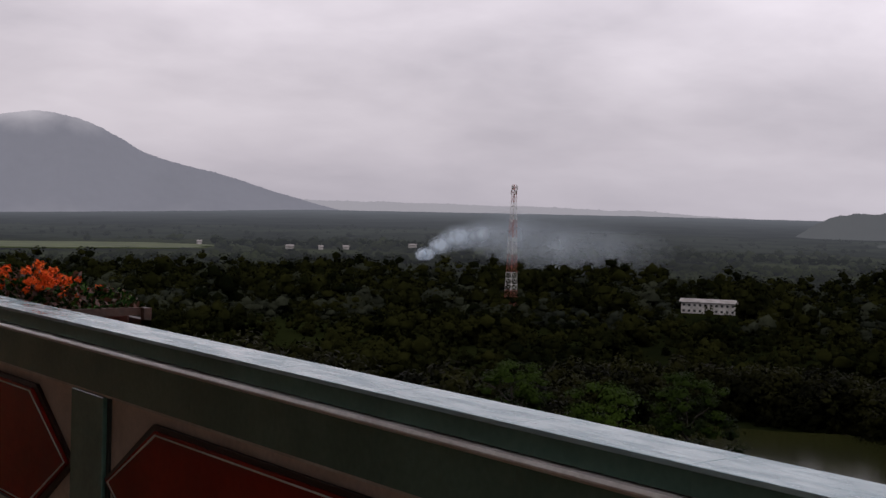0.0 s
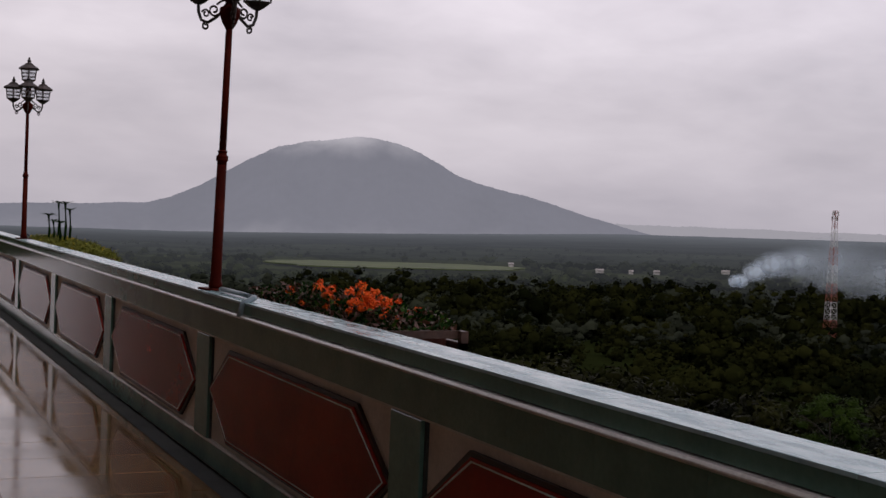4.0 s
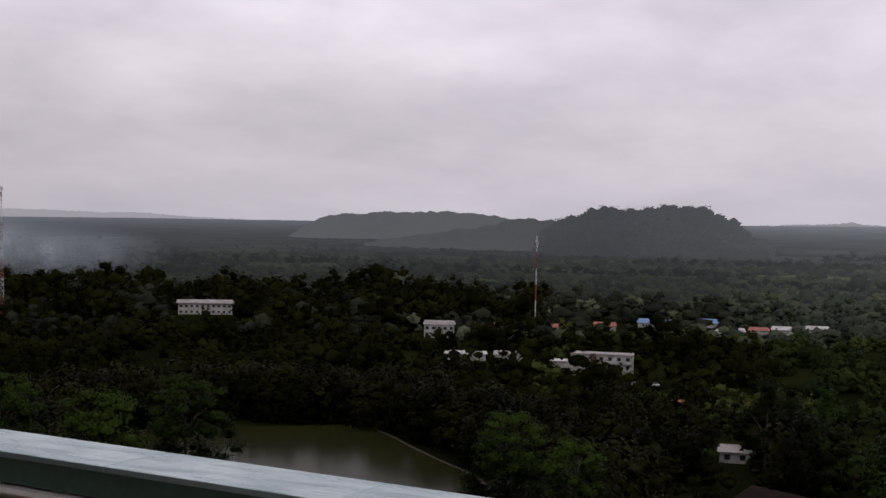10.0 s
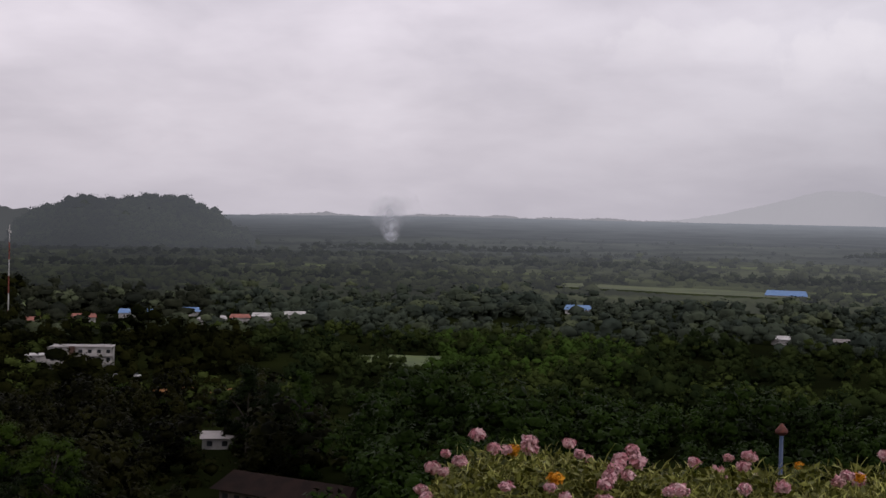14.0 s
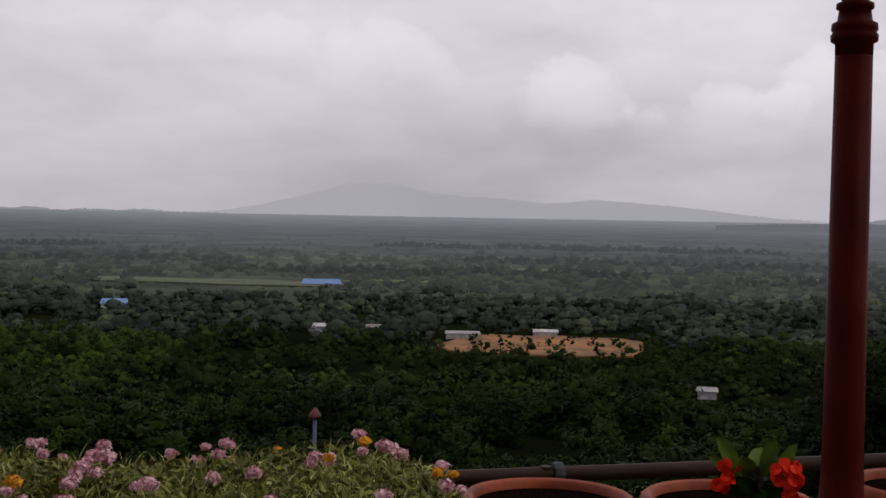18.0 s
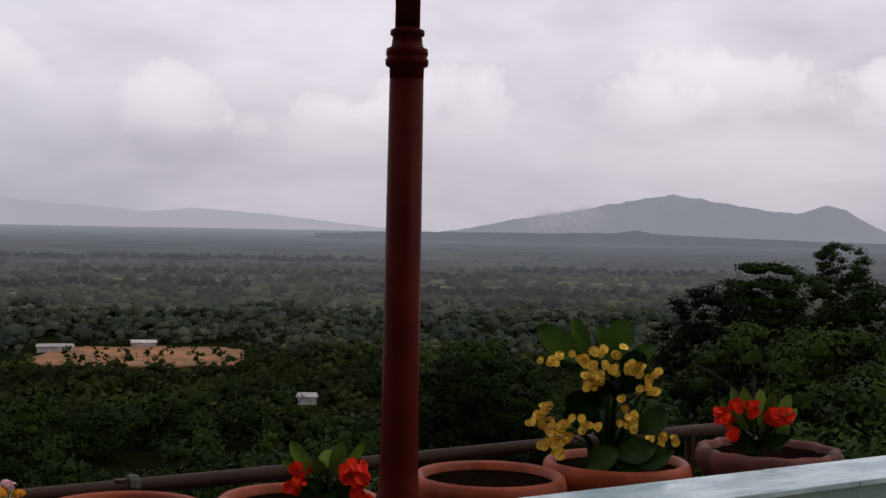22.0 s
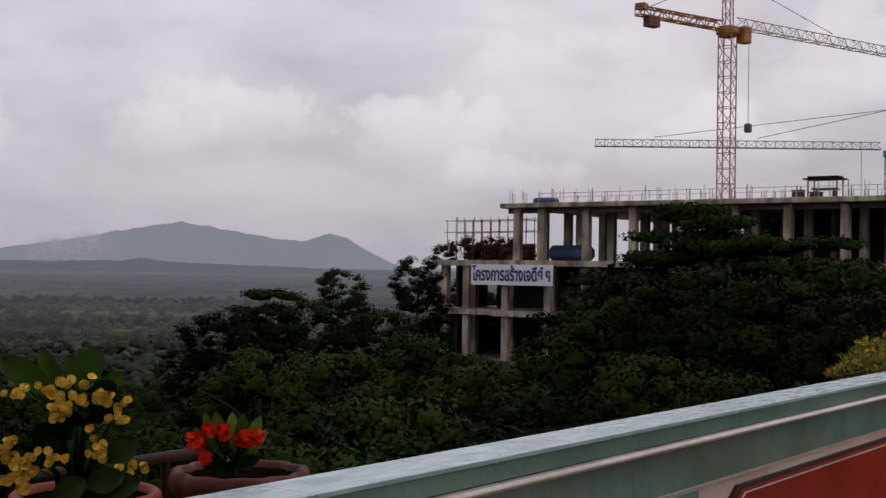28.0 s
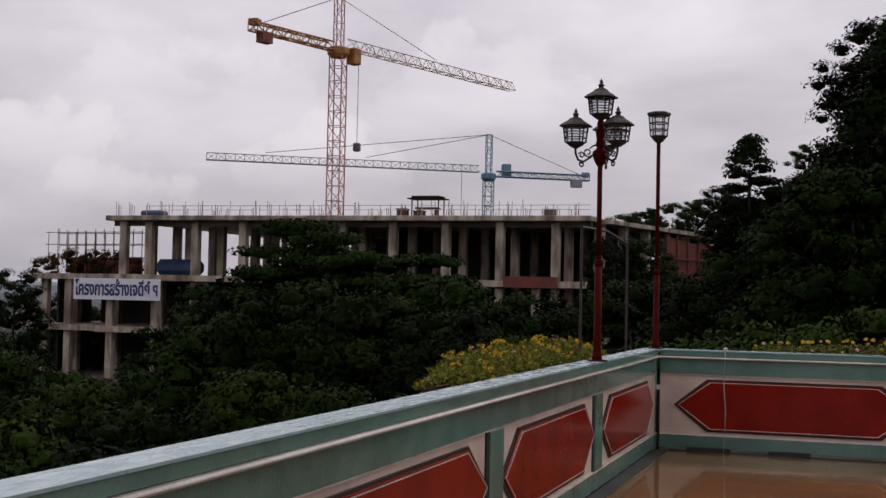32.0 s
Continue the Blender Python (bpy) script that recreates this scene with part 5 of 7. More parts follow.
# trees that stand out on the near hillside
for i, (kind, az, el, r, squat) in enumerate([
    ("flat", -47.0, -0.7, 70, 0.75), ("broad", -45.0, -1.9, 66, 0.6), ("broad", -50.2, 0.15, 76, 0.4), ("broad", -48.4, -1.2, 72, 0.7),
    ("broad", -53.7, 0.7, 80, 0.4), ("broad", -52.1, -1.6, 70, 0.8), ("broad", -53.5, -2.6, 62, 0.8), ("light", -47.2, -3.4, 58, 1.0), ("light", -50.5, -3.6, 52, 1.0),
    ("light", -56.1, -4.0, 50, 1.1), ("bush", -59.9, -5.0, 46, 1.2), ("bush", -62.4, -5.4, 44, 1.2), ("bush", -53.1, -5.8, 42, 1.3), ("bush", -49.7, -6.0, 40, 1.3),
    ("flat", -66.1, 3.4, 62, 1.1), ("flat", -68.7, 1.8, 58, 1.1), ("broad", -63.6, 0.2, 60, 0.9), ("broad", -70.7, 0.8, 60, 0.9), ("flat", -71.3, 2.0, 64, 0.9),
    ("broad", -73.9, -0.2, 58, 1.0), ("broad", -66.3, -1.2, 50, 1.1), ("broad", -69.8, -1.8, 48, 1.1), ("broad", -72.6, -2.2, 46, 1.1), ("broad", -75.6, -1.6, 48, 1.1),
    ("broad", -61.4, -2.4, 54, 1.0), ("light", -63.9, -3.4, 44, 1.2), ("broad", -67.9, -4.0, 38, 1.3), ("broad", -71.5, -4.4, 36, 1.3), ("broad", -74.9, -4.0, 36, 1.3),
    ("bush", -59.4, -7.0, 34, 1.5), ("bush", -63.3, -7.2, 32, 1.5), ("bush", -53.1, -8.4, 33, 1.5), ("bush", -67.3, -7.4, 30, 1.5), ("bush", -49.2, -8.0, 36, 1.4),
    ("broad", -78.3, 0.2, 56, 1.0), ("broad", -80.5, 0.9, 54, 1.0), ("flat", -82.9, 0.9, 58, 0.9), ("tall", -81.3, 4.1, 138, 0.9), ("tall", -83.3, 4.5, 136, 0.9),
    ("spire", -85.7, 7.4, 48, 0.62), ("flat", -86.4, 3.4, 46, 0.5), ("broad", -87.7, 4.2, 44, 0.9), ("broad", -88.2, 6.9, 120, 0.3), ("tall", -91.3, 12.0, 40, 1.0), ("tall", -96.4, 13.6, 42, 1.5),
    ("tall", -89.2, 5.6, 52, 0.8), ("broad", -84.3, 1.0, 40, 1.0), ("broad", -87.9, 1.4, 36, 1.1), ("broad", -90.8, 3.0, 34, 1.1), ("broad", -81.9, -1.0, 42, 1.1), ("broad", -79.0, -2.4, 40, 1.1),
    ("broad", -93.7, 6.0, 34, 1.1), ("light", -83.4, -1.6, 30, 1.3), ("light", -87.3, -0.6, 28, 1.3), ("light", -91.2, 0.0, 27, 1.3), ("bush", -78.7, -5.0, 28, 1.6), ("bush", -73.9, -6.5, 27, 1.6),
    ("broad", -55.2, -3.4, 76, 1.0), ("light", -57.0, -3.9, 74, 1.2), ("broad", -58.8, -3.5, 76, 1.1), ("broad", -60.6, -1.6, 80, 1.1), ("broad", -62.4, -0.4, 76, 1.1), ("light", -53.4, -3.6, 74, 1.2), ("broad", -34.8, -4.4, 110, 0.8), ("broad", -33.6, -5.4, 106, 0.7), ("broad", -36.0, -5.2, 108, 0.7), ("tall", 14.1, -6.6, 330, 0.9), ("tall", 11.6, -6.8, 325, 0.9), ("tall", 13.0, -7.4, 318, 0.8),
    ("broad", -62.2, 0.3, 66, 0.6), ("flat", -62.4, 0.4, 64, 1.0), ("flat", -64.2, 1.3, 60, 1.0), ("flat", -67.2, 2.9, 60, 1.0), ("flat", -69.6, 2.0, 57, 1.0), ("broad", -72.4, 0.9, 55, 1.0),
    ("broad", -74.2, 0.5, 54, 1.0), ("broad", -76.6, -0.6, 52, 1.1), ("broad", -65.8, 0.6, 52, 1.3), ("broad", -69.0, 0.2, 50, 1.3), ("broad", -72.5, -0.6, 48, 1.3), ("broad", -62.0, -0.9, 52, 1.3),
    ("broad", -86.2, 4.8, 50, 0.8), ("broad", -87.6, 5.4, 52, 0.9), ("tall", -88.6, 5.9, 50, 1.0), ("broad", -92.5, 9.2, 42, 0.9), ("broad", -92.9, 11.0, 40, 0.9), ("broad", -89.4, 7.0, 118, 0.3), ("broad", -86.6, 4.2, 50, 0.6),
    ("broad", -93.4, 8.0, 38, 1.2), ("broad", -90.0, 6.0, 36, 1.1), ("broad", -86.8, 3.4, 42, 1.0), ("broad", -88.6, 4.6, 40, 1.0), ("broad", -95.0, 10.0, 38, 1.2),
    ("light", 25.3, -8.5, 190, 0.5), ("light", 43.6, -7.7, 200, 0.6), ("light", 39.8, -7.1, 230, 0.5), ("light", 22.4, -9.6, 170, 0.5), ("light", 47.5, -7.0, 240, 0.5),
    ("broad", -80.0, 3.8, 130, 0.45), ("broad", -82.2, 4.3, 128, 0.45), ("broad", -84.2, 5.0, 120, 0.5), ("broad", -83.1, 4.4, 134, 0.45), ("broad", -81.0, 4.0, 140, 0.45),
    ("broad", -55.6, -0.2, 112, 0.45), ("broad", -57.2, -0.7, 114, 0.5), ("broad", -58.8, -0.8, 112, 0.5), ("broad", -56.4, -2.6, 106, 0.6), ("broad", -58.2, -2.8, 106, 0.6), ("broad", -60.2, -0.6, 114, 0.5),
    ("broad", -79.8, 2.7, 70, 0.5), ("broad", -81.2, 2.8, 71, 0.5), ("broad", -80.4, 0.9, 64, 0.8), ("broad", -90.3, 11.7, 44, 0.62),
]):
    tree_at(kind, az, el, r, i, squat)

# forest over the plain, joined by distance


def clear_of(x, y):
    px, py, rx, ry, tn = POND
    dx, dy = x - px, y - py
    u, v = dx * math.cos(tn) + dy * math.sin(tn), -dx * math.sin(tn) + dy * math.cos(tn)
    if (u / (rx + 6)) ** 2 + (v / (ry + 6)) ** 2 < 1.15 or (25.5 < math.degrees(math.atan2(y, x)) < 40.0 and 185 < math.hypot(x, y) < 300):
        return False
    for fx, fy, a, b, tn in ((617, -222, 66, 62, -0.32), (1140, -105, 48, 120, -0.45), (785, 405, 34, 60, 0.4), (559, 66, 21, 28, 0.2), (440, 128, 8, 14, 0.3)):
        dx, dy = x - fx, y - fy
        u, v = dx * math.cos(tn) + dy * math.sin(tn), -dx * math.sin(tn) + dy * math.cos(tn)
        if (u / a) ** 2 + (v / b) ** 2 < 1.0:
            return False
    r, az = math.hypot(x, y), math.atan2(y, x)
    for hx, hy, half, run in CLEARINGS:
        hr, ha = math.hypot(hx, hy), math.atan2(hy, hx)
        if -run < r - hr < half * 1.2 and abs(az - ha) * hr < half:
            return False
    return True


# where houses stand: x, y, half width, free run before them
CLEARINGS = [(628, 510, 21, 150), (531, 583, 7, 20), (595, 325, 10, 60), (640, 323, 7, 40), (490, 191, 14, 50), (515, 254, 17, 32), (510, 217, 8, 30), (271, 57.6, 17, 50), (338, 93, 6, 50), (742, 256, 11, 55),
             (767, 230, 7, 55), (730, 192, 22, 40), (897, -9, 9, 70), (1096, -185, 18, 90), (711, -120, 8, 50), (428, -217, 4, 26), (723, 918, 14, 140), (640, -222, 50, 95), (14.5, -100, 7.5, 45), (1140, -105, 75, 150), (635, 1500, 170, 260)]


def woods(name, r0, r1, spacing, templates, mat, label, s0, s1, az0=-60, az1=88, seed=1, grove_min=-9.0):
    g = np.random.default_rng(seed)
    n = int(radians(az1 - az0) * (r1 * r1 - r0 * r0) / 2 / spacing ** 2)
    rr = np.sqrt(g.uniform(r0 * r0, r1 * r1, n))
    aa = np.radians(g.uniform(az0, az1, n))
    places = []
    for r, a in zip(rr, aa):
        x, y = r * math.cos(a), r * math.sin(a)
        if clear_of(x, y) and (a < 1.0 or ground_z(x, y) < -35):
            grove = min(1.0, max(0.0, 0.5 + 0.9 * noise.noise((x / 60, y / 60, seed))))
            if noise.noise((x / 45 + seed * 3.1, y / 45, seed * 1.7)) < -0.32 or noise.noise((x / 80, y / 80, seed * 2.3)) < grove_min:
                continue
            places.append((x, y, float(ground_z(x, y)) - 0.4, (s0 + (s1 - s0) * grove) * g.choice((0.55, 0.8, 1.0, 1.3), p=(0.2, 0.3, 0.35, 0.15)) * g.uniform(0.85, 1.15)))
    return scatter(name, places, templates, mat, label, "trees")


NEAR_T = [crown_of(1.0, 1.05, 15, 30, 0.042, "round", 0.7, 60 + i, 0.58, True) for i in range(7)]
MID_T = [crown_of(1.0, 1.15, 6, 17, 0.062, "round", 0.72, 70 + i, 0.78, True) for i in range(6)]
FAR_T = [crown_of(1.0, 1.6, 3, 8, 0.12, "round", 0.62, 80 + i, 0.9, True) for i in range(5)]
BUSH_T = [crown_of(1.0, 1.15, 12, 48, 0.042, "round", 0.7, 90 + i, 0.5, True) for i in range(5)]
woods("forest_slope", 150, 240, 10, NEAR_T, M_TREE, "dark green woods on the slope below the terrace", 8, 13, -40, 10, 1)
# north woods: olive leaves, darkened in colour for the dimmer light there
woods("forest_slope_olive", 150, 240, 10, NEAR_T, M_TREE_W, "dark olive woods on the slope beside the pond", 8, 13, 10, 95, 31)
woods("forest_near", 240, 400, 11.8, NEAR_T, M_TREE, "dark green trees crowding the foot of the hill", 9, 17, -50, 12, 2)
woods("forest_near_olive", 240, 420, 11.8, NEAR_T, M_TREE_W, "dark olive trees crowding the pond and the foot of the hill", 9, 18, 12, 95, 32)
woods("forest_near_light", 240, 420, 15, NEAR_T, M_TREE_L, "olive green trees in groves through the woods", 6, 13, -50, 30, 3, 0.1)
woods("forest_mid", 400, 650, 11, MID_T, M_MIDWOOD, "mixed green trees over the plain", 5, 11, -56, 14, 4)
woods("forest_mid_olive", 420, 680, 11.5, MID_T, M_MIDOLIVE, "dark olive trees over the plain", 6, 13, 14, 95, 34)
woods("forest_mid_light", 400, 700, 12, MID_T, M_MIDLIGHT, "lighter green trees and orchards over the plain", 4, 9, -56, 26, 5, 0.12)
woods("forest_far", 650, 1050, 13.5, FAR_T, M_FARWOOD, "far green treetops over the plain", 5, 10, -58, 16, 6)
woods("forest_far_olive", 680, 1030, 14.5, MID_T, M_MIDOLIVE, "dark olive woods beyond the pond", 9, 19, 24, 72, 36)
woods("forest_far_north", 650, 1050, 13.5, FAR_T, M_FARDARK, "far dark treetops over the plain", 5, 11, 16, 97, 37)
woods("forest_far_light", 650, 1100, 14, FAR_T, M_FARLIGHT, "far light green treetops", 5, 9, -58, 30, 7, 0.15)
# undergrowth takes the darkest leaf colour for the shade in the gaps
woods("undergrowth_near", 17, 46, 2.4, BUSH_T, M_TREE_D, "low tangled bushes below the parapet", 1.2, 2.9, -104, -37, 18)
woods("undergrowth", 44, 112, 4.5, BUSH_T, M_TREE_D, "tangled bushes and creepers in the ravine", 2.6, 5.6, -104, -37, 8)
woods("forest_slope_light", 120, 240, 19, BUSH_T, M_FERN, "light green spreading trees on the slope", 7, 12, -40, 20, 11)
woods("plantation", 500, 640, 8, MID_T, M_PLANT, "bright green young plantation trees", 7, 9, -3, 6, 12)
woods("undergrowth_fern", 24, 72, 3.6, BUSH_T, M_FERN, "bright green ferns and creepers on the slope", 1.0, 2.4, -60, -48, 9)


# young trees dotted over the bare field
g = np.random.default_rng(27)
scatter("field_trees", [(float(x), float(y), PLAIN + 0.5, float(q)) for x, y, q in zip(g.uniform(585, 680, 34), g.uniform(-262, -180, 34), g.uniform(2.0, 5.5, 34))], MID_T, M_TREE,
        "small trees dotted over the bare field", "trees")

# tall trees leaning over the far shore of the pond
g = np.random.default_rng(17)
shore = []
for k in range(230):
    a = g.uniform(-1.85, 2.1)
    f = g.uniform(1.07, 1.55)
    px, py = POND[2] * f * 1.12 * math.cos(a), POND[3] * f * 1.12 * math.sin(a)
    tn = POND[4]
    shore.append((POND[0] + px * math.cos(tn) - py * math.sin(tn), POND[1] + px * math.sin(tn) + py * math.cos(tn), PLAIN - 0.4, g.uniform(11, 18) if f > 1.16 else g.uniform(3, 7)))
scatter("shore_trees", shore, NEAR_T, M_TREE_W, "tall dark trees round the pond", "trees")


# treetops on the wooded hill and on the hazy bands behind the plain
def hazy_woods(name, n, az0, az1, r0, r1, height, scale, color, label, seed, thin=1.0, sink=0.35):
    g = np.random.default_rng(seed)
    places = []
    for _ in range(n):
        az, r = g.uniform(az0, az1), g.uniform(r0, r1)
        if not clear_of(*polar(az, r)):
            continue
        places.append((r * math.cos(radians(az)), r * math.sin(radians(az)), height(az, r) - sink * scale, scale * g.uniform(0.6, 1.3)))
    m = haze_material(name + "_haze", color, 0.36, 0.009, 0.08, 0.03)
    # thin scales the haze that is painted on as emission
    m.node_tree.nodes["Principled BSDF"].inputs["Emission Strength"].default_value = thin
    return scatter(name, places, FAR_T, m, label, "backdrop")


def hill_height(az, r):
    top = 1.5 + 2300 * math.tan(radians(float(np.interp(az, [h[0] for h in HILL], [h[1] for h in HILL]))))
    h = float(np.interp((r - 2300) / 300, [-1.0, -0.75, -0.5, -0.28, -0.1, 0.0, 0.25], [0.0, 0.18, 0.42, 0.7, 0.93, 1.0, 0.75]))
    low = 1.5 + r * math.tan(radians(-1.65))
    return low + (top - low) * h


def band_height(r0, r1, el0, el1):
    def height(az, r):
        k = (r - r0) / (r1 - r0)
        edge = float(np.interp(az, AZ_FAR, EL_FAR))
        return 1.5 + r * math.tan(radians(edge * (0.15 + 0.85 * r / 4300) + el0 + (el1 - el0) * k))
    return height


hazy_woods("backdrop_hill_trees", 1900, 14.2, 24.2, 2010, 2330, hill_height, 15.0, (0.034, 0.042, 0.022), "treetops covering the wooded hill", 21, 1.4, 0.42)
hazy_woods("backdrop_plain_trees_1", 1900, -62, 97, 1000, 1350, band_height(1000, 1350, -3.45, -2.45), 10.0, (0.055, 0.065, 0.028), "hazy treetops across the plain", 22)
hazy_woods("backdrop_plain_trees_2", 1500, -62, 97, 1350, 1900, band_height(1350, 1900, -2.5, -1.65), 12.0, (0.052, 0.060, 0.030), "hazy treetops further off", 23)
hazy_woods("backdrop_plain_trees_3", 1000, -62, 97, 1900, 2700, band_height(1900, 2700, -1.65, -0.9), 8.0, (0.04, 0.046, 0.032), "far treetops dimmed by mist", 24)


# hedges and plantation edges drawn across the plain, and misty fields between them
def tree_line(name, rows, color, label, seed, thin):
    g = np.random.default_rng(seed)
    places = []
    for az0, az1, r, size in rows:
        for az in np.arange(az0, az1, math.degrees(size * 0.30 / r)):
            rr = r * (1 + 0.012 * math.sin(az * 1.3 + r)) + g.uniform(-9, 9)
            lo = max(q for q in (650, 1000, 1350, 1900) if q <= rr)
            height = {650: lambda a, q: PLAIN, 1000: band_height(1000, 1350, -3.45, -2.45), 1350: band_height(1350, 1900, -2.5, -1.65), 1900: band_height(1900, 2700, -1.65, -0.9)}[lo]
            if clear_of(*polar(az, rr)):
                places.append((*polar(az, rr), height(az, rr) - 1.0, 0.62 * size * g.uniform(0.6, 1.25)))
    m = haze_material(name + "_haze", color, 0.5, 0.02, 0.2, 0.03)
    # haze emission on the tree lines, scaled by thin
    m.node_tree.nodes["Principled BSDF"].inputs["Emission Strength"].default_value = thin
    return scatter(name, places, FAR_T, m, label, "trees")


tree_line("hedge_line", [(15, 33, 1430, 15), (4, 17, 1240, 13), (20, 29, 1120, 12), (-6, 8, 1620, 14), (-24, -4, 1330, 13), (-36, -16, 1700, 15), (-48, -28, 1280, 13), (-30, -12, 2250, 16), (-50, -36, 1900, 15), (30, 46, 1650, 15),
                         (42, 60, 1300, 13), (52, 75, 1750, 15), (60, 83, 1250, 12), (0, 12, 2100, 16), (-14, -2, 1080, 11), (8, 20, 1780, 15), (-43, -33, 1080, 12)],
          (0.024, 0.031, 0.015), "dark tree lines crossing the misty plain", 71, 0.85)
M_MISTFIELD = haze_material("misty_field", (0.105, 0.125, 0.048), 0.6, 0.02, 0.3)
for az, r, deep, wide in ((21.5, 1560, 55, 70), (27.5, 1250, 30, 45), (12.0, 1520, 50, 90), (3.0, 1380, 28, 70), (-8.5, 1750, 60, 90), (-20.0, 1520, 45, 80), (-33.0, 1420, 40, 70), (-13.0, 1200, 22, 50), (-40, 1600, 50, 70)):
    lo = 1000 if r < 1350 else 1350
    zz = band_height(*((1000, 1350, -3.45, -2.45) if r < 1350 else (1350, 1900, -2.5, -1.65)))(az, r)
    patch("green_field", *polar(az, r), deep, wide, radians(az), M_MISTFIELD, "pale green field between tree lines on the misty plain", "field", zz - PLAIN + 1.8, 0.3, int(r) % 37)


# ---- village, masts and fires in the plain ----
def house(x, y, w, d, storeys, wall, roof, label, facing=None, roof_h=1.8, windows=True, flat=False, z=PLAIN, category="house", eaves=0.7, sh=3.1):
    """A house whose long side faces the terrace: walls, roof, rows of windows with sills, a door."""
    turn = math.degrees(math.atan2(y, x)) - 90 if facing is None else facing
    h = thing("house", pose(x, y, z, 0, 0, turn), label, category, "houses in the valley")
    ht = storeys * sh
    part("wall", boxes((-w / 2, -d / 2, -1, w / 2, d / 2, ht)), wall, h)
    if flat:
        part("roof", boxes((-w / 2 - 0.3, -d / 2 - 0.5, ht, w / 2 + 0.3, d / 2 + 0.3, ht + 0.4)), roof, h)
    else:
        bm = bmesh.new()
        e = eaves
        pts = [(-w / 2 - e, -d / 2 - e, ht - 0.1), (w / 2 + e, -d / 2 - e, ht - 0.1), (w / 2 + e, d / 2 + e, ht - 0.1), (-w / 2 - e, d / 2 + e, ht - 0.1), (-w / 2 - e + roof_h * 0.5, 0, ht + roof_h), (w / 2 + e - roof_h * 0.5, 0, ht + roof_h)]
        v = [bm.verts.new(p) for p in pts]
        for f in ((0, 1, 5, 4), (1, 2, 5), (2, 3, 4, 5), (3, 0, 4), (3, 2, 1, 0)):
            bm.faces.new([v[k] for k in f])
        part("roof", bm, roof, h)
    if windows:
        n = max(2, int(w / 3.2))
        for s in range(storeys):
            for k in range(n):
                wx = -w / 2 + (k + 0.5) * w / n
                win = part("window", boxes((wx - 0.75, -d / 2 - 0.05, s * sh + 0.9, wx + 0.75, -d / 2 + 0.02, s * sh + 2.3)), M_WINDOW, h)
                part("sill", boxes((wx - 0.85, -d / 2 - 0.2, s * sh + 0.78, wx + 0.85, -d / 2, s * sh + 0.89)), wall, win)
    return h


house(628, 510, 33, 11, 2, M_WALLW, M_ROOFGREY, "long white two-storey house with a pale sheet roof among trees", sh=3.6, eaves=1.4)
house(595, 325, 16, 10, 2, M_WALLW, M_ROOFGREY, "white two-storey house with a grey roof", sh=3.6)
house(640, 321, 14, 9, 1, M_ROOFRED, M_ROOFRED, "low house with a rusty red roof", windows=False, roof_h=2.6)
blk = house(490, 191, 25, 9, 3, M_WALLW, M_ROOFGREY, "white three-storey apartment block with rows of dark windows", facing=-74, flat=True, category="apartment block")
part("gallery", boxes((-12.5, -6.2, 3.0, 12.5, -4.5, 3.2), (-12.5, -6.2, 6.1, 12.5, -4.5, 6.3), (-12.5, -6.2, 6.3, 12.5, -6.1, 7.1), (-12.5, -6.2, 3.2, 12.5, -6.1, 4.0)), M_WALLW, blk)
part("stairwell", boxes((-4.2, -6.4, 0, -2.0, -4.4, 9.9)), M_BROWNWOOD, blk)
house(509, 264, 18, 9, 1, M_WALLW, M_ROOFWHITE, "low shed with a white sheet roof", windows=False, roof_h=1.0)
house(520, 246, 16, 10, 1, M_WALLW, M_ROOFGREY, "low shed with a pale grey roof", windows=False, roof_h=1.2)
house(510, 218, 14, 6, 1, M_WALLW, M_ROOFWHITE, "long covered walkway with a white roof", windows=False, roof_h=0.6)
house(271, 57.6, 32, 10, 1, M_CONCDARK, M_ROOFDARK, "long low building with a dark rusty roof", facing=-113.5, roof_h=3.2, sh=3.4, eaves=1.6)
house(338, 93, 8, 7, 1, M_WALLW, M_ROOFGREY, "small white house half hidden by trees", roof_h=1.4)
house(742, 256, 20, 9, 1, M_WALLW, M_ROOFBLUE, "low house with a blue-green sheet roof", windows=False, roof_h=2.2)
house(767, 230, 11, 9, 1, M_WALLW, M_ROOFBLUE, "small house with a bright blue roof", windows=False, roof_h=2.2)
for x, y, w in ((716, 202, 16), (733, 190, 11), (750, 178, 17), (768, 165, 14), (668, 290, 11), (700, 272, 13)):
    house(x, y, w, 8, 1, M_WALLW, M_ROOFWHITE if w > 13 else M_ROOFRED, "low village house with a pale roof" if w > 13 else "low village house with a reddish roof", windows=False, roof_h=1.8)
house(897, -9, 18, 10, 1, M_WALLW, M_ROOFBLUE, "house with a blue roof among trees", windows=False, roof_h=3.0)
house(1096, -185, 34, 15, 1, M_WALLW, M_ROOFBLUE, "large hall with a bright blue sheet roof", windows=False, roof_h=4.0, z=PLAIN + 4)
house(711, -120, 14, 8, 1, M_WALLW, M_ROOFWHITE, "low white-roofed house in the woods", windows=False, roof_h=1.6)
house(705, -150, 10, 7, 1, M_CONCDARK, M_ROOFGREY, "low grey-roofed farm shed", windows=False, roof_h=1.4)
house(428, -217, 7, 5, 1, M_WALLW, M_ROOFWHITE, "small white hut under trees", windows=False, roof_h=1.3)
house(664, -190, 18, 8, 1, M_WALLW, M_ROOFGREY, "grey-roofed sheds at the edge of the bare field", windows=False, roof_h=1.2)
house(672, -240, 14, 7, 1, M_WALLW, M_ROOFWHITE, "white-roofed shed at the edge of the bare field", windows=False, roof_h=1.2)
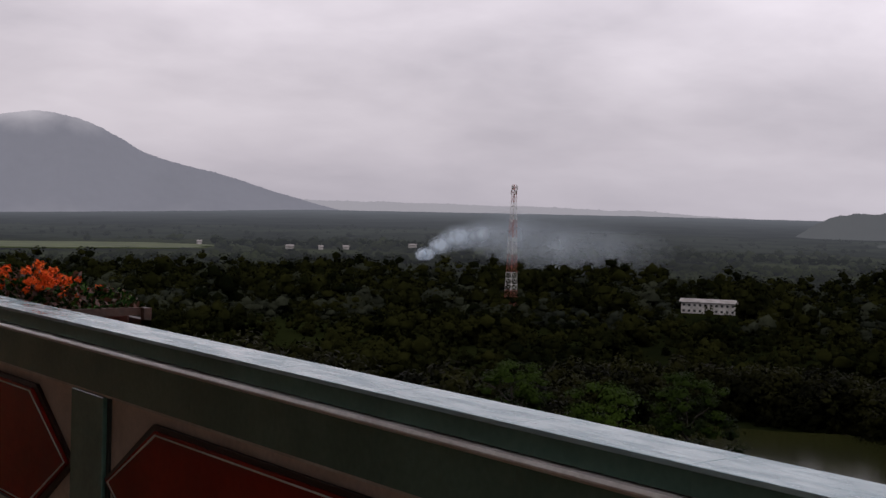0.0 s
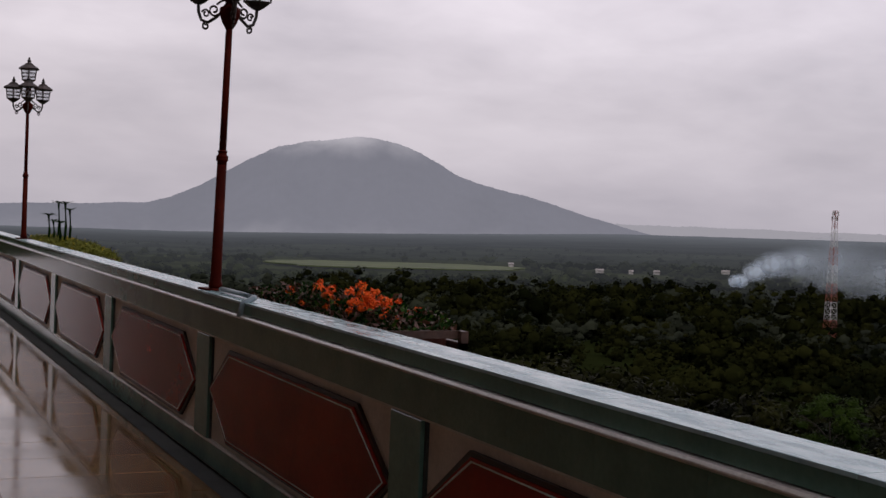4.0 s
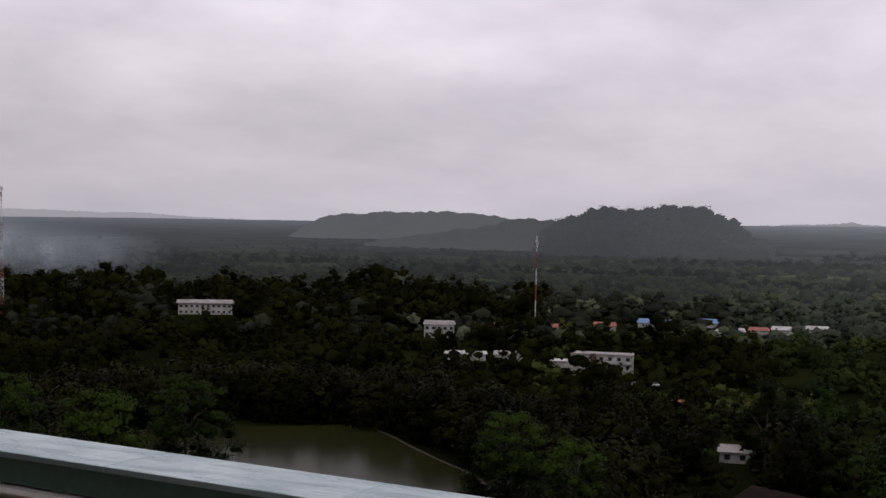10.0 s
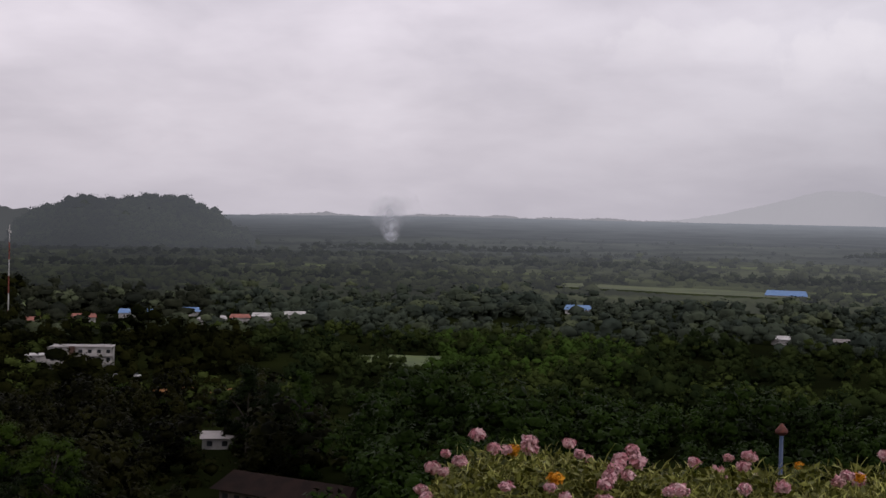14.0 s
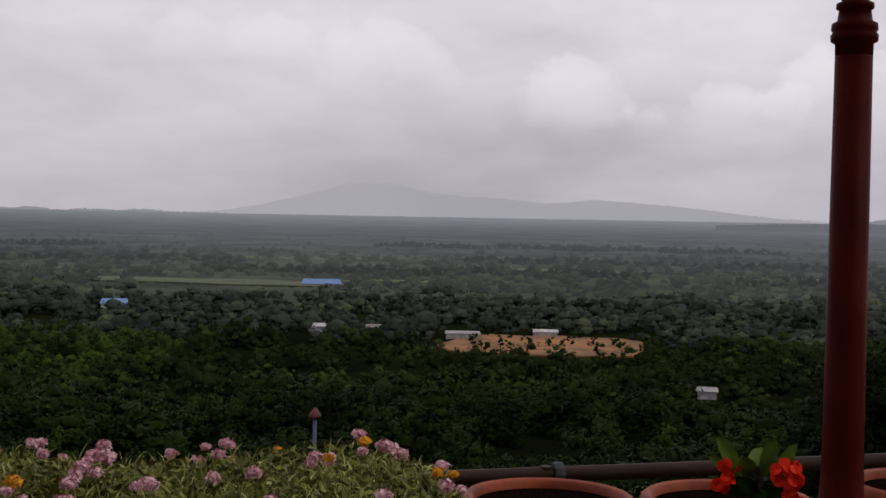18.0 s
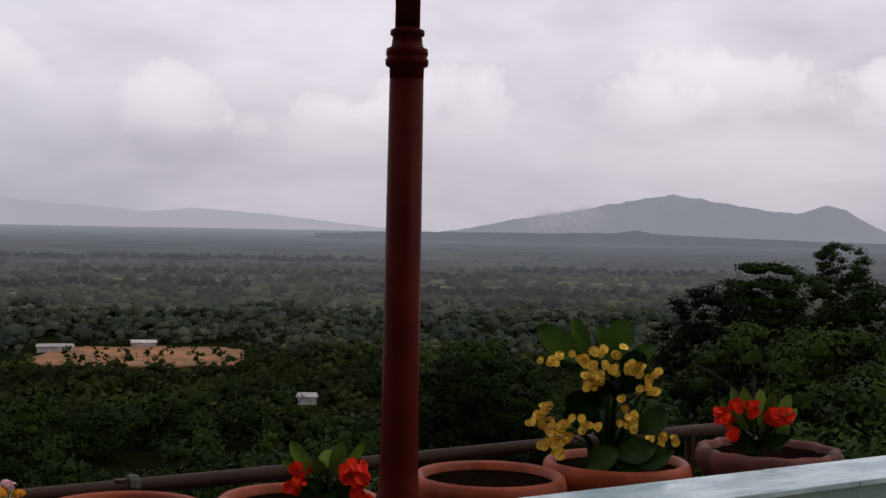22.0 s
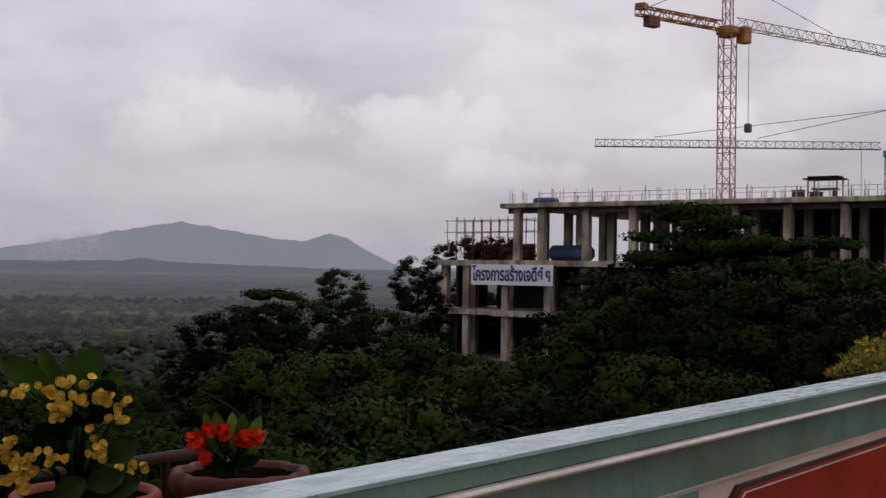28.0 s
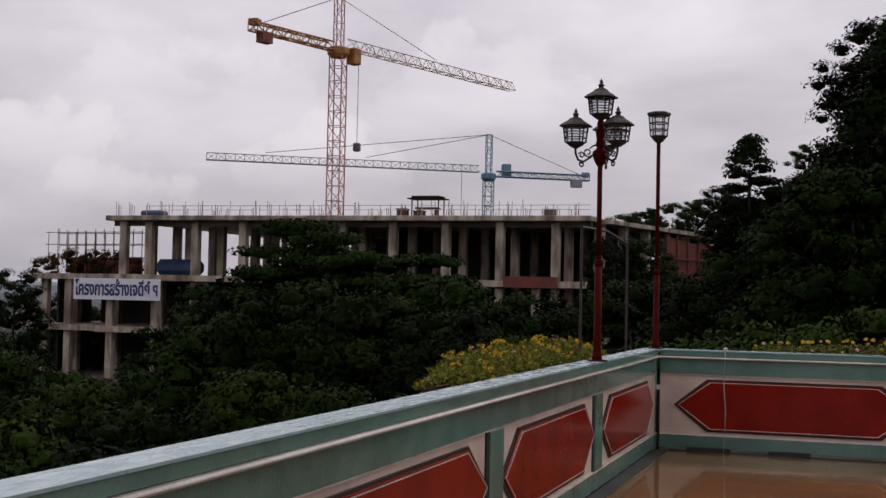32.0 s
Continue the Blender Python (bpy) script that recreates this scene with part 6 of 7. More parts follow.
for x, y, w in ((758, 1204, 9), (827, 1194, 7), (958, 1240, 10), (708, 1319, 6), (790, 1190, 5), (900, 640, 7)):
    house(x, y, w, 6, 1, M_WALLW, M_ROOFGREY, "far pale-roofed farmhouse across the plain", windows=False, roof_h=1.4, sh=2.4, z=PLAIN + (8 if y > 1000 else 0))
for k in range(4):
    car = thing("car", pose(462 + 4 * k, 181 - 6 * k, PLAIN, 0, 0, 20 + 30 * k), "white parked car beside the apartment block", "car", "parked cars")
    part("body", boxes((-2.1, -0.85, 0.3, 2.1, 0.85, 0.95), bevel=0.15), M_HULL, car)
    part("cabin", boxes((-1.1, -0.75, 0.95, 1.3, 0.75, 1.5), bevel=0.2), M_WINDOW, car)
    for wx in (-1.3, 1.3):
        for wy in (-0.8, 0.8):
            part("wheel", boxes((wx - 0.32, wy - 0.1, 0, wx + 0.32, wy + 0.1, 0.64), bevel=0.14), M_CABLE, car)


def mast(x, y, height, w0, w1, bands, label, dishes):
    m = thing("radio_mast", (x, y, PLAIN), label, "mast")
    for k in range(bands):
        z0, z1 = height * k / bands, height * (k + 1) / bands
        bm = bmesh.new()
        n = 3
        for i in range(n):
            za, zb = z0 + (z1 - z0) * i / n, z0 + (z1 - z0) * (i + 1) / n
            wa, wb = w0 + (w1 - w0) * za / height, w0 + (w1 - w0) * zb / height
            ca = [(-wa / 2, -wa / 2, za), (wa / 2, -wa / 2, za), (wa / 2, wa / 2, za), (-wa / 2, wa / 2, za)]
            cb = [(-wb / 2, -wb / 2, zb), (wb / 2, -wb / 2, zb), (wb / 2, wb / 2, zb), (-wb / 2, wb / 2, zb)]
            for j in range(4):
                tube([ca[j], cb[j]], 0.11 if w0 > 2 else 0.05, 4, bm)
                tube([ca[j], cb[(j + 1) % 4]], 0.075, 3, bm)
                tube([ca[(j + 1) % 4], cb[j]], 0.075, 3, bm)
                tube([cb[j], cb[(j + 1) % 4]], 0.09, 3, bm)
        part("section", bm, M_MASTORANGE if k % 2 == 0 else M_MASTWHITE, m)
    for az, z, r in dishes:
        a = radians(az)
        off = w1 / 2 + 0.9
        part("antenna", boxes((-0.35, -0.35, 0, 0.35, 0.35, r), bevel=0.1), M_MASTWHITE, m, at=Matrix.Translation((off * math.cos(a), off * math.sin(a), z)))
        part("bracket", tube([(0, 0, z + r / 2), (off * math.cos(a), off * math.sin(a), z + r / 2)], 0.1, 4), M_CRANEGREY, m)
    return m


mast(529.5, 584.5, 76, 5.8, 1.8, 7, "tall red and white lattice radio mast with antennas", [(k * 60, 70 + (k % 2) * 3, 2.6) for k in range(6)] + [(200, 53, 1.5), (80, 56, 1.2)])
mast(652, 295, 54.6, 0.46, 0.38, 6, "slender red and white guyed radio mast", [(0, 50, 1.5), (180, 51, 1.5)])


def mist_mat(name, col, dens, scale):
    """Thin mist: clear at the rim of its body, denser in the middle, broken into wisps."""
    m = bpy.data.materials.new(name)
    m.use_nodes = True
    nt = m.node_tree
    nt.nodes.clear()

    def node(kind, **values):
        n = nt.nodes.new(kind)
        for key, v in values.items():
            n.inputs[key].default_value = v
        return n

    out, mix, clear = node("ShaderNodeOutputMaterial"), node("ShaderNodeMixShader"), node("ShaderNodeBsdfTransparent")
    soft = node("ShaderNodeMixShader")
    nt.links.new(node("ShaderNodeBsdfTranslucent", Color=(*col, 1)).outputs[0], soft.inputs[1])
    nt.links.new(node("ShaderNodeBsdfDiffuse", Color=(*col, 1)).outputs[0], soft.inputs[2])
    tc = node("ShaderNodeTexCoord")
    wisp = node("ShaderNodeTexNoise", Scale=scale, Detail=3.0, Roughness=0.5)
    nt.links.new(tc.outputs["Object"], wisp.inputs["Vector"])
    place = node("ShaderNodeMapping", Location=(-1, 0, -1), Scale=(2, 0, 2))
    nt.links.new(tc.outputs["Generated"], place.inputs[0])
    ball = node("ShaderNodeTexGradient")
    ball.gradient_type = "SPHERICAL"
    nt.links.new(place.outputs[0], ball.inputs[0])
    thin = node("ShaderNodeMapRange")
    thin.inputs["From Min"].default_value, thin.inputs["From Max"].default_value = 0.32, 0.68
    nt.links.new(wisp.outputs[0], thin.inputs[0])
    a = node("ShaderNodeMath")
    a.operation = "MULTIPLY"
    nt.links.new(thin.outputs[0], a.inputs[0]), nt.links.new(ball.outputs["Fac"], a.inputs[1])
    b = node("ShaderNodeMath")
    b.operation, b.inputs[1].default_value, b.use_clamp = "MULTIPLY", dens, True
    nt.links.new(a.outputs[0], b.inputs[0])
    nt.links.new(b.outputs[0], mix.inputs[0]), nt.links.new(clear.outputs[0], mix.inputs[1]), nt.links.new(soft.outputs[0], mix.inputs[2])
    nt.links.new(mix.outputs[0], out.inputs[0])
    return m


def plume(name, az, r, z, puffs, col, label, category, seed):
    """Smoke or mist as a string of soft billows: along, up, half width, half height, density."""
    x, y = polar(az, r)
    sm = thing(name, pose(x, y, z, 0, 0, az - 90), label, category)
    ico = ico_arrays(4)
    for k, (px, pz, wx, wz, dens) in enumerate(puffs):
        g = np.array([noise.noise((p[0] * 1.7 + seed + k, p[1] * 1.7, p[2] * 1.7)) for p in ico[0]])[:, None]
        me = mesh_of("billow", ico[0] * (1 + 0.2 * g) * np.array([wx, wx * 0.5, wz]), ico[1], mist_mat("%s_%d_%d" % (name, seed, k), col, dens, 1.1 / wx))
        me.polygons.foreach_set("use_smooth", [True] * len(me.polygons))
        part("billow", me, None, sm, at=Matrix.Translation((px, 1.5 * k, pz)))
    return sm


SMOKE = (0.62, 0.71, 0.79)
plume("smoke", 51.9, 1168, 1.5 - 51, [(0, 3, 7, 6, 2.6), (5, 4, 8, 7, 2.4), (17, 12, 13, 9, 2.0), (32, 19, 18, 12, 1.5), (52, 23, 24, 15, 0.75), (80, 22, 42, 26, 0.5), (118, 15, 56, 28, 0.4), (165, 12, 66, 28, 0.28)], SMOKE,
      "blue-white smoke drifting from a field fire", "smoke", 1)
plume("smoke", 7.9, 1950, 1.5 - 30, [(0, 4, 12, 12, 1.3), (-2, 18, 19, 20, 1.0), (-7, 36, 30, 28, 0.5), (6, 48, 40, 34, 0.22)], (0.70, 0.73, 0.77), "thin white smoke rising from a far fire", "smoke", 2)
plume("mist", -38.2, 3700, 1.5 + 50, [(-40, 0, 90, 45, 0.9), (50, 15, 80, 40, 0.9)], (0.7, 0.69, 0.73), "wisps of mist on the far hillside", "mist", 3)

shrine = thing("lamp_post", (39.3, -6.85, float(ground_z(39.3, -6.85))), "blue lamp post with a pinkish cap below the terrace", "lamp post")
top = -4.35 - float(ground_z(39.3, -6.85))
part("pole", lathe([(0.08, -0.5), (0.06, top - 0.3)], 10), M_TARP, shrine, smooth=True)
part("cap", lathe([(0.08, top - 0.36), (0.19, top - 0.28), (0.20, top - 0.22), (0.11, top - 0.1), (0.03, top)], 12), M_CLAYDARK, shrine, "pinkish cap", smooth=True)


# ---- planters outside the parapet ----
def bloom(bm_v, bm_t, base, c, r, petals, g):
    """A ruffled flower of many small petals round a centre; returns arrays."""
    n = petals
    d = g.normal(size=(n, 3))
    d /= np.linalg.norm(d, axis=1, keepdims=True)
    d[:, 2] = d[:, 2] * 0.7 + 0.1
    pts = np.asarray(c) + d * r * g.uniform(0.5, 0.85, (n, 1))
    v, t = leaf_tris(pts, d + np.array([0, 0, 0.3]), r * 0.33, 0.4)
    bm_v.append(v), bm_t.append(t + base)
    return base + len(v)


def flower_mesh(name, centres, radii, petals, mat, seed):
    g = np.random.default_rng(seed)
    vs, ts, base = [], [], 0
    for c, r in zip(centres, radii):
        base = bloom(vs, ts, base, c, r, petals, g)
    return mesh_of(name, np.concatenate(vs), np.concatenate(ts), mat)


def blades(name, roots, tips, width, mat):
    """Narrow curved leaves or stems from roots to tips, three cross sections each."""
    n = len(roots)
    mid = (roots + tips) / 2 + np.stack([np.zeros(n), np.zeros(n), 0.12 * np.linalg.norm(tips - roots, axis=1)], 1)
    side = np.cross(tips - roots, rng.normal(size=(n, 3)))
    side /= np.linalg.norm(side, axis=1, keepdims=True) + 1e-9
    w = (width * rng.uniform(0.6, 1.3, n))[:, None]
    v = np.stack([roots - side * w * 0.4, roots + side * w * 0.4, mid - side * w, mid + side * w, tips], 1).reshape(-1, 3)
    b = 5 * np.arange(n)[:, None]
    t = np.concatenate([b + [0, 1, 3], b + [0, 3, 2], b + [2, 3, 4]])
    return mesh_of(name, v, t, mat)


M_BED = material("fine_bed_foliage", (0.225, 0.235, 0.050), 0.5, (0.035, 0.045, 0.011), 9, 60, 0.0, island=0.7, spec=0.15)
M_BEDY = material("yellow_green_foliage", (0.20, 0.20, 0.030), 0.6, (0.075, 0.090, 0.016), 6, 60, 0.0, island=0.6, spec=0.1)
M_STEM = material("pale_stems", (0.52, 0.54, 0.16), 0.6, (0.16, 0.14, 0.05), 9, 60, 0.0, island=0.6, spec=0.15)
M_PINK = material("pink_petals", (0.90, 0.52, 0.53), 0.5, (0.48, 0.14, 0.19), 40, 200, 0.0, island=0.7, spec=0.04)
M_AMBER = material("amber_petals", (0.80, 0.37, 0.03), 0.5, (0.70, 0.27, 0.02), 40, 200, 0.0, island=0.5, spec=0.04)
M_LEMON = material("yellow_petals", (0.80, 0.54, 0.045), 0.5, (0.54, 0.33, 0.025), 40, 200, 0.0, island=0.5, spec=0.04)
M_CREAM = material("cream_yellow_petals", (0.74, 0.49, 0.070), 0.5, (0.40, 0.24, 0.03), 40, 200, 0.0, island=0.6, spec=0.04)
M_SCARLET = material("scarlet_petals", (0.72, 0.030, 0.008), 0.5, (0.42, 0.012, 0.005), 40, 200, 0.0, island=0.5, spec=0.04)
M_ORANGE = material("orange_petals", (0.95, 0.15, 0.025), 0.5, (0.75, 0.07, 0.015), 40, 200, 0.0, island=0.5, spec=0.04)
M_LEAF = material("broad_green_leaves", (0.048, 0.105, 0.010), 0.45, (0.022, 0.055, 0.006), 14, 60, 0.0, island=0.3, spec=0.12)
M_DLEAF = material("dark_pot_leaves", (0.010, 0.030, 0.004), 0.5, (0.005, 0.015, 0.003), 12, 60, 0.0, island=0.3, spec=0.02)
M_LEAFDIM = material("mid_green_pot_leaves", (0.030, 0.070, 0.010), 0.45, (0.018, 0.045, 0.007), 12, 60, 0.0, spec=0.15)
M_REDLEAF = material("reddish_leaves", (0.11, 0.03, 0.018), 0.5, (0.05, 0.026, 0.012), 12, 60, 0.0, island=0.5)


def bed(x0, x1, y0, y1, z0, top, leaves, flowers, label, trough_label, seed, turn=False, stems=0):
    """A long trough on the ledge with a soft mound of fine foliage and many flowers. flowers: (material, count, radius)."""
    g = np.random.default_rng(seed)
    tr = thing("planter", ((x0 + x1) / 2, (y0 + y1) / 2, 0.5), trough_label, "planter", "planters along the ledge")
    hx, hy = (x1 - x0) / 2, (y1 - y0) / 2
    h = z0 - 0.5
    part("trough", boxes((-hx, -hy, 0, hx, -hy + 0.04, h), (-hx, hy - 0.04, 0, hx, hy, h), (-hx, -hy + 0.04, 0, -hx + 0.04, hy - 0.04, h), (hx - 0.04, -hy + 0.04, 0, hx, hy - 0.04, h)), M_CLAYDARK, tr)
    part("soil", boxes((-hx + 0.04, -hy + 0.04, 0, hx - 0.04, hy - 0.04, h - 0.03)), M_SOIL, tr)
    plant = thing("flower_bed", ((x0 + x1) / 2, (y0 + y1) / 2, z0 - 0.03), label, "flowers")

    def mound(n, lift=1.0):
        u, v = g.uniform(-1, 1, n), g.uniform(-1, 1, n)
        wob = 1 + 0.16 * np.sin(v * hy * 5 + seed) + 0.1 * np.sin(u * 6 + v * hy * 9)
        zz = (top - z0 + 0.03) * np.sqrt(np.clip(1 - 0.75 * np.abs(v) ** 5 - 0.6 * np.abs(u) ** 4, 0.05, 1)) * wob
        return np.stack([u * (hx + 0.05), v * (hy + 0.06), zz * lift], 1)
    pts = mound(leaves)
    pts[:, 2] *= g.uniform(0.25, 1.0, leaves) ** 0.5
    d = g.normal(size=(leaves, 3))
    v, t = leaf_tris(pts, d + np.array([0, 0, 0.6]), 0.010 if hy < 1 else 0.02, 1.2)
    part("foliage", mesh_of("foliage", v, t, M_BED if hy < 1 else M_BEDY), None, plant)
    n2 = leaves // 2
    reach = 0.026 if hy < 1 else 0.06
    roots = mound(n2, 0.97)
    roots[:, 2] *= g.uniform(0.6, 1.0, n2)
    tips = roots + g.normal(size=(n2, 3)) * reach * np.array([0.6, 0.6, 0.35]) + np.array([0, 0, reach * 0.6])
    part("sprig", blades("sprig", roots, tips, 0.0012 if hy < 1 else 0.004, M_STEM if hy < 1 else M_BEDY), None, plant)
    if hy < 1:
        roots = mound(26, 0.8)
        tips = roots + g.normal(size=(26, 3)) * 0.02 + np.array([0, 0, 1]) * g.uniform(0.04, 0.10, (26, 1))
        for k in range(26):
            part("stalk", blades("stalk", roots[k:k + 1], tips[k:k + 1], 0.0016, M_STEM), None, plant)
    for mat, count, r in flowers:
        c = mound(count, 1.06) + np.array([0, 0, 0.018])
        me = flower_mesh("blossoms", c, g.uniform(0.7, 1.15, count) * r, 110 if hy < 1 else 12, mat, seed + count)
        part("blossoms", me, None, plant)
    return plant


bed(2.52, 3.02, -1.06, -0.03, 0.87, 1.045, 15000, [(M_PINK, 60, 0.0200), (M_AMBER, 8, 0.017)], "bed of pink and amber moss roses in full bloom", "long clay trough filled with moss roses", 5)
bed(2.48, 3.0, -14.1, -9.5, 0.86, 1.09, 12000, [(M_LEMON, 170, 0.025), (M_AMBER, 60, 0.025), (M_PINK, 20, 0.022)], "mound of yellow-green plants dotted with yellow flowers", "long clay trough with a yellow flower mound", 6)
bed(2.48, 3.0, 16.2, 21.5, 0.84, 0.98, 9000, [(M_LEMON, 50, 0.02)], "mound of yellow-green plants in a trough", "long clay trough with yellow-green plants", 7)
bed(-6.5, 1.05, -16.3, -15.8, 0.86, 1.09, 9000, [(M_LEMON, 90, 0.028), (M_PINK, 40, 0.026)], "row of pale yellow flowers behind the end parapet", "long clay trough behind the end parapet", 8)


def pot(x, y, r, label, mat=M_TERRA, wavy=0.0, h=0.44):
    p = thing("flower_pot", (x, y, 0.5), label, "flower pot", "pots in a row on the ledge")
    wave = (lambda a, z: wavy * math.cos(12 * a) * (1 if z > h - 0.09 else 0)) if wavy else None
    part("bowl", lathe([(r * 0.62, 0), (r * 0.66, 0.02), (r * 0.86, h * 0.6), (r * 0.9, h - 0.075), (r * 0.97, h - 0.07), (r * 1.03, h - 0.03), (r * 1.0, h - 0.008), (r * 0.95, h), (r * 0.88, h - 0.006), (r * 0.86, h - 0.03), (r * 0.84, h - 0.1)], 42, wave=wave), mat, p, smooth=True)
    part("soil", lathe([(r * 0.84, h - 0.10), (r * 0.865, h - 0.022), (r * 0.6, h - 0.034), (0.0, h - 0.03)], 24), M_SOIL, p)
    return p


POT_Z = 0.94
pot(2.83, -1.345, 0.19, "terracotta pot with bare dark soil")
pot(2.75, -1.735, 0.19, "terracotta pot holding a red-flowered plant")
pot(2.80, -2.30, 0.195, "terracotta pot with an empty brim", M_TERRA)
pot(2.81, -2.735, 0.20, "terracotta pot holding a yellow-flowered plant")
pot(2.77, -3.29, 0.205, "weathered grey-pink pot with a scalloped rim", M_CLAYDARK, 0.06)


def rosette(parent, c, n, length, width, mat, g, lift=0.7, name="leaf"):
    """Broad spoon-shaped leaves rising from one point, each a bent plate of its own."""
    for k in range(n):
        a = 2.4 * k + g.uniform(-0.3, 0.3)
        el = lift * g.uniform(0.55, 1.2)
        ln = length * g.uniform(0.75, 1.15)
        out = Vector((math.cos(a) * math.cos(el), math.sin(a) * math.cos(el), math.sin(el)))
        side = Vector((-math.sin(a), math.cos(a), 0))
        upv = side.cross(out) * -1
        bm = bmesh.new()
        rows = []
        for f, w in ((0, 0.12), (0.25, 0.5), (0.5, 0.9), (0.75, 1.0), (0.92, 0.6), (1.0, 0.05)):
            p = Vector(c) + out * ln * f - Vector((0, 0, 1)) * ln * 0.28 * f * f
            rows.append([bm.verts.new(p + side * s * width * w * 0.5 + upv * (abs(s) * -0.12 * width)) for s in (-1, 0, 1)])
        for p, q in zip(rows, rows[1:]):
            for j in range(2):
                bm.faces.new((p[j], p[j + 1], q[j + 1], q[j]))
        part(name, bm, mat, parent, smooth=True)


def bracts(name, centres, r, mat, g):
    """Small flowers of two rounded, slightly cupped bracts, each turned its own way; local -y is their front."""
    vs, ts, base = [], [], 0
    for c in centres:
        o = Vector((g.normal() * 0.45, -1.0 + g.normal() * 0.25, 0.35 + g.normal() * 0.4)).normalized()
        s = o.cross(Vector(g.normal(size=3))).normalized()
        u = s.cross(o)
        q = r * g.uniform(0.8, 1.15)
        for sg in (-1, 1):
            pts = [Vector(c)]
            for k in range(10):
                a = math.pi * (k / 9 - 0.5) * 1.45
                pts.append(Vector(c) + sg * s * q * (0.12 + 0.95 * math.cos(a)) + u * q * 1.02 * math.sin(a) + o * q * (0.22 * math.cos(a) + 0.05 * g.normal()))
            vs.append(np.array([p[:] for p in pts]))
            ts.append(np.array([[0, k, k + 1] for k in range(1, 10)]) + base)
            base += 11
    return mesh_of(name, np.concatenate(vs), np.concatenate(ts), mat)


def eyes(name, centres, r, mat):
    bm = bmesh.new()
    for c in centres:
        bmesh.ops.create_icosphere(bm, subdivisions=1, radius=r, matrix=Matrix.Translation(Vector(c) + Vector((0, -r * 1.1, 0.3 * r))))
    me = bpy.data.meshes.new(name)
    bm.to_mesh(me)
    bm.free()
    me.materials.append(mat)
    return me


def broad_leaf(parent, base, tip, width, mat, name="leaf"):
    """One broad oval leaf from base to tip, folded along its midrib."""
    a, b = Vector(base), Vector(tip)
    d = b - a
    side = d.cross(Vector((0, -1, 0.15)))
    side = side.normalized() if side.length > 1e-4 else Vector((1, 0, 0))
    back = side.cross(d).normalized()
    bm = bmesh.new()
    rows = []
    for f, w in ((0, 0.10), (0.15, 0.45), (0.35, 0.85), (0.55, 1.0), (0.75, 0.88), (0.9, 0.55), (1.0, 0.06)):
        p = a + d * f + back * (0.10 * d.length * math.sin(3.1 * f))
        rows.append([bm.verts.new(p + side * q * width * w * 0.5 + back * (0.10 * width * abs(q))) for q in (-1, -0.5, 0, 0.5, 1)])
    for p, q in zip(rows, rows[1:]):
        for k in range(4):
            bm.faces.new((p[k], p[k + 1], q[k + 1], q[k]))
    return part(name, bm, mat, parent, smooth=True)


M_LEAFBRIGHT = material("bright_green_pot_leaves", (0.115, 0.190, 0.020), 0.45, (0.060, 0.110, 0.012), 14, 60, 0.0, spec=0.12)


def red_plant(at, clusters, leaves, label, seed):
    """A crown of thorns in a pot: short stem, upright leaves, dense scarlet heads at (x, z, radius)."""
    g = np.random.default_rng(seed)
    pl = thing("potted_plant", at, label, "plant", "potted plants on the ledge")
    part("stem", tube([(0, 0, -0.10), (0.01, 0, 0.03), (0.0, 0.0, 0.085)], 0.016, 8, taper=0.7), M_BARK, pl, "thick grey stem", smooth=True)
    for bx, tx, tz, w in leaves:
        broad_leaf(pl, (bx, g.uniform(-0.01, 0.02), 0.06), (tx, g.uniform(-0.02, 0.04), tz), w, M_LEAFBRIGHT)
    for k in range(9):
        a = k * 0.7
        broad_leaf(pl, (0, 0, 0.03), (0.09 * math.cos(a), 0.07 * math.sin(a), g.uniform(0.0, 0.07)), 0.034, M_DLEAF, "lower_leaf")
    for cx, cz, r in clusters:
        n = max(7, int(16 * (r / 0.03) ** 1.5))
        d = unit(g.normal(size=(n, 3)))
        c = np.array([cx, -0.045, cz]) + d * np.array([r * 0.8, r * 0.6, r * 0.75])
        part("flower_stalk", tube([(cx * 0.2, 0, 0.05), (cx * 0.8, -0.03, cz - 0.4 * r)], 0.003, 5), M_DLEAF, pl)
        part("blossom", bracts("blossom", c, 0.0125, M_SCARLET, g), None, pl)
    return pl


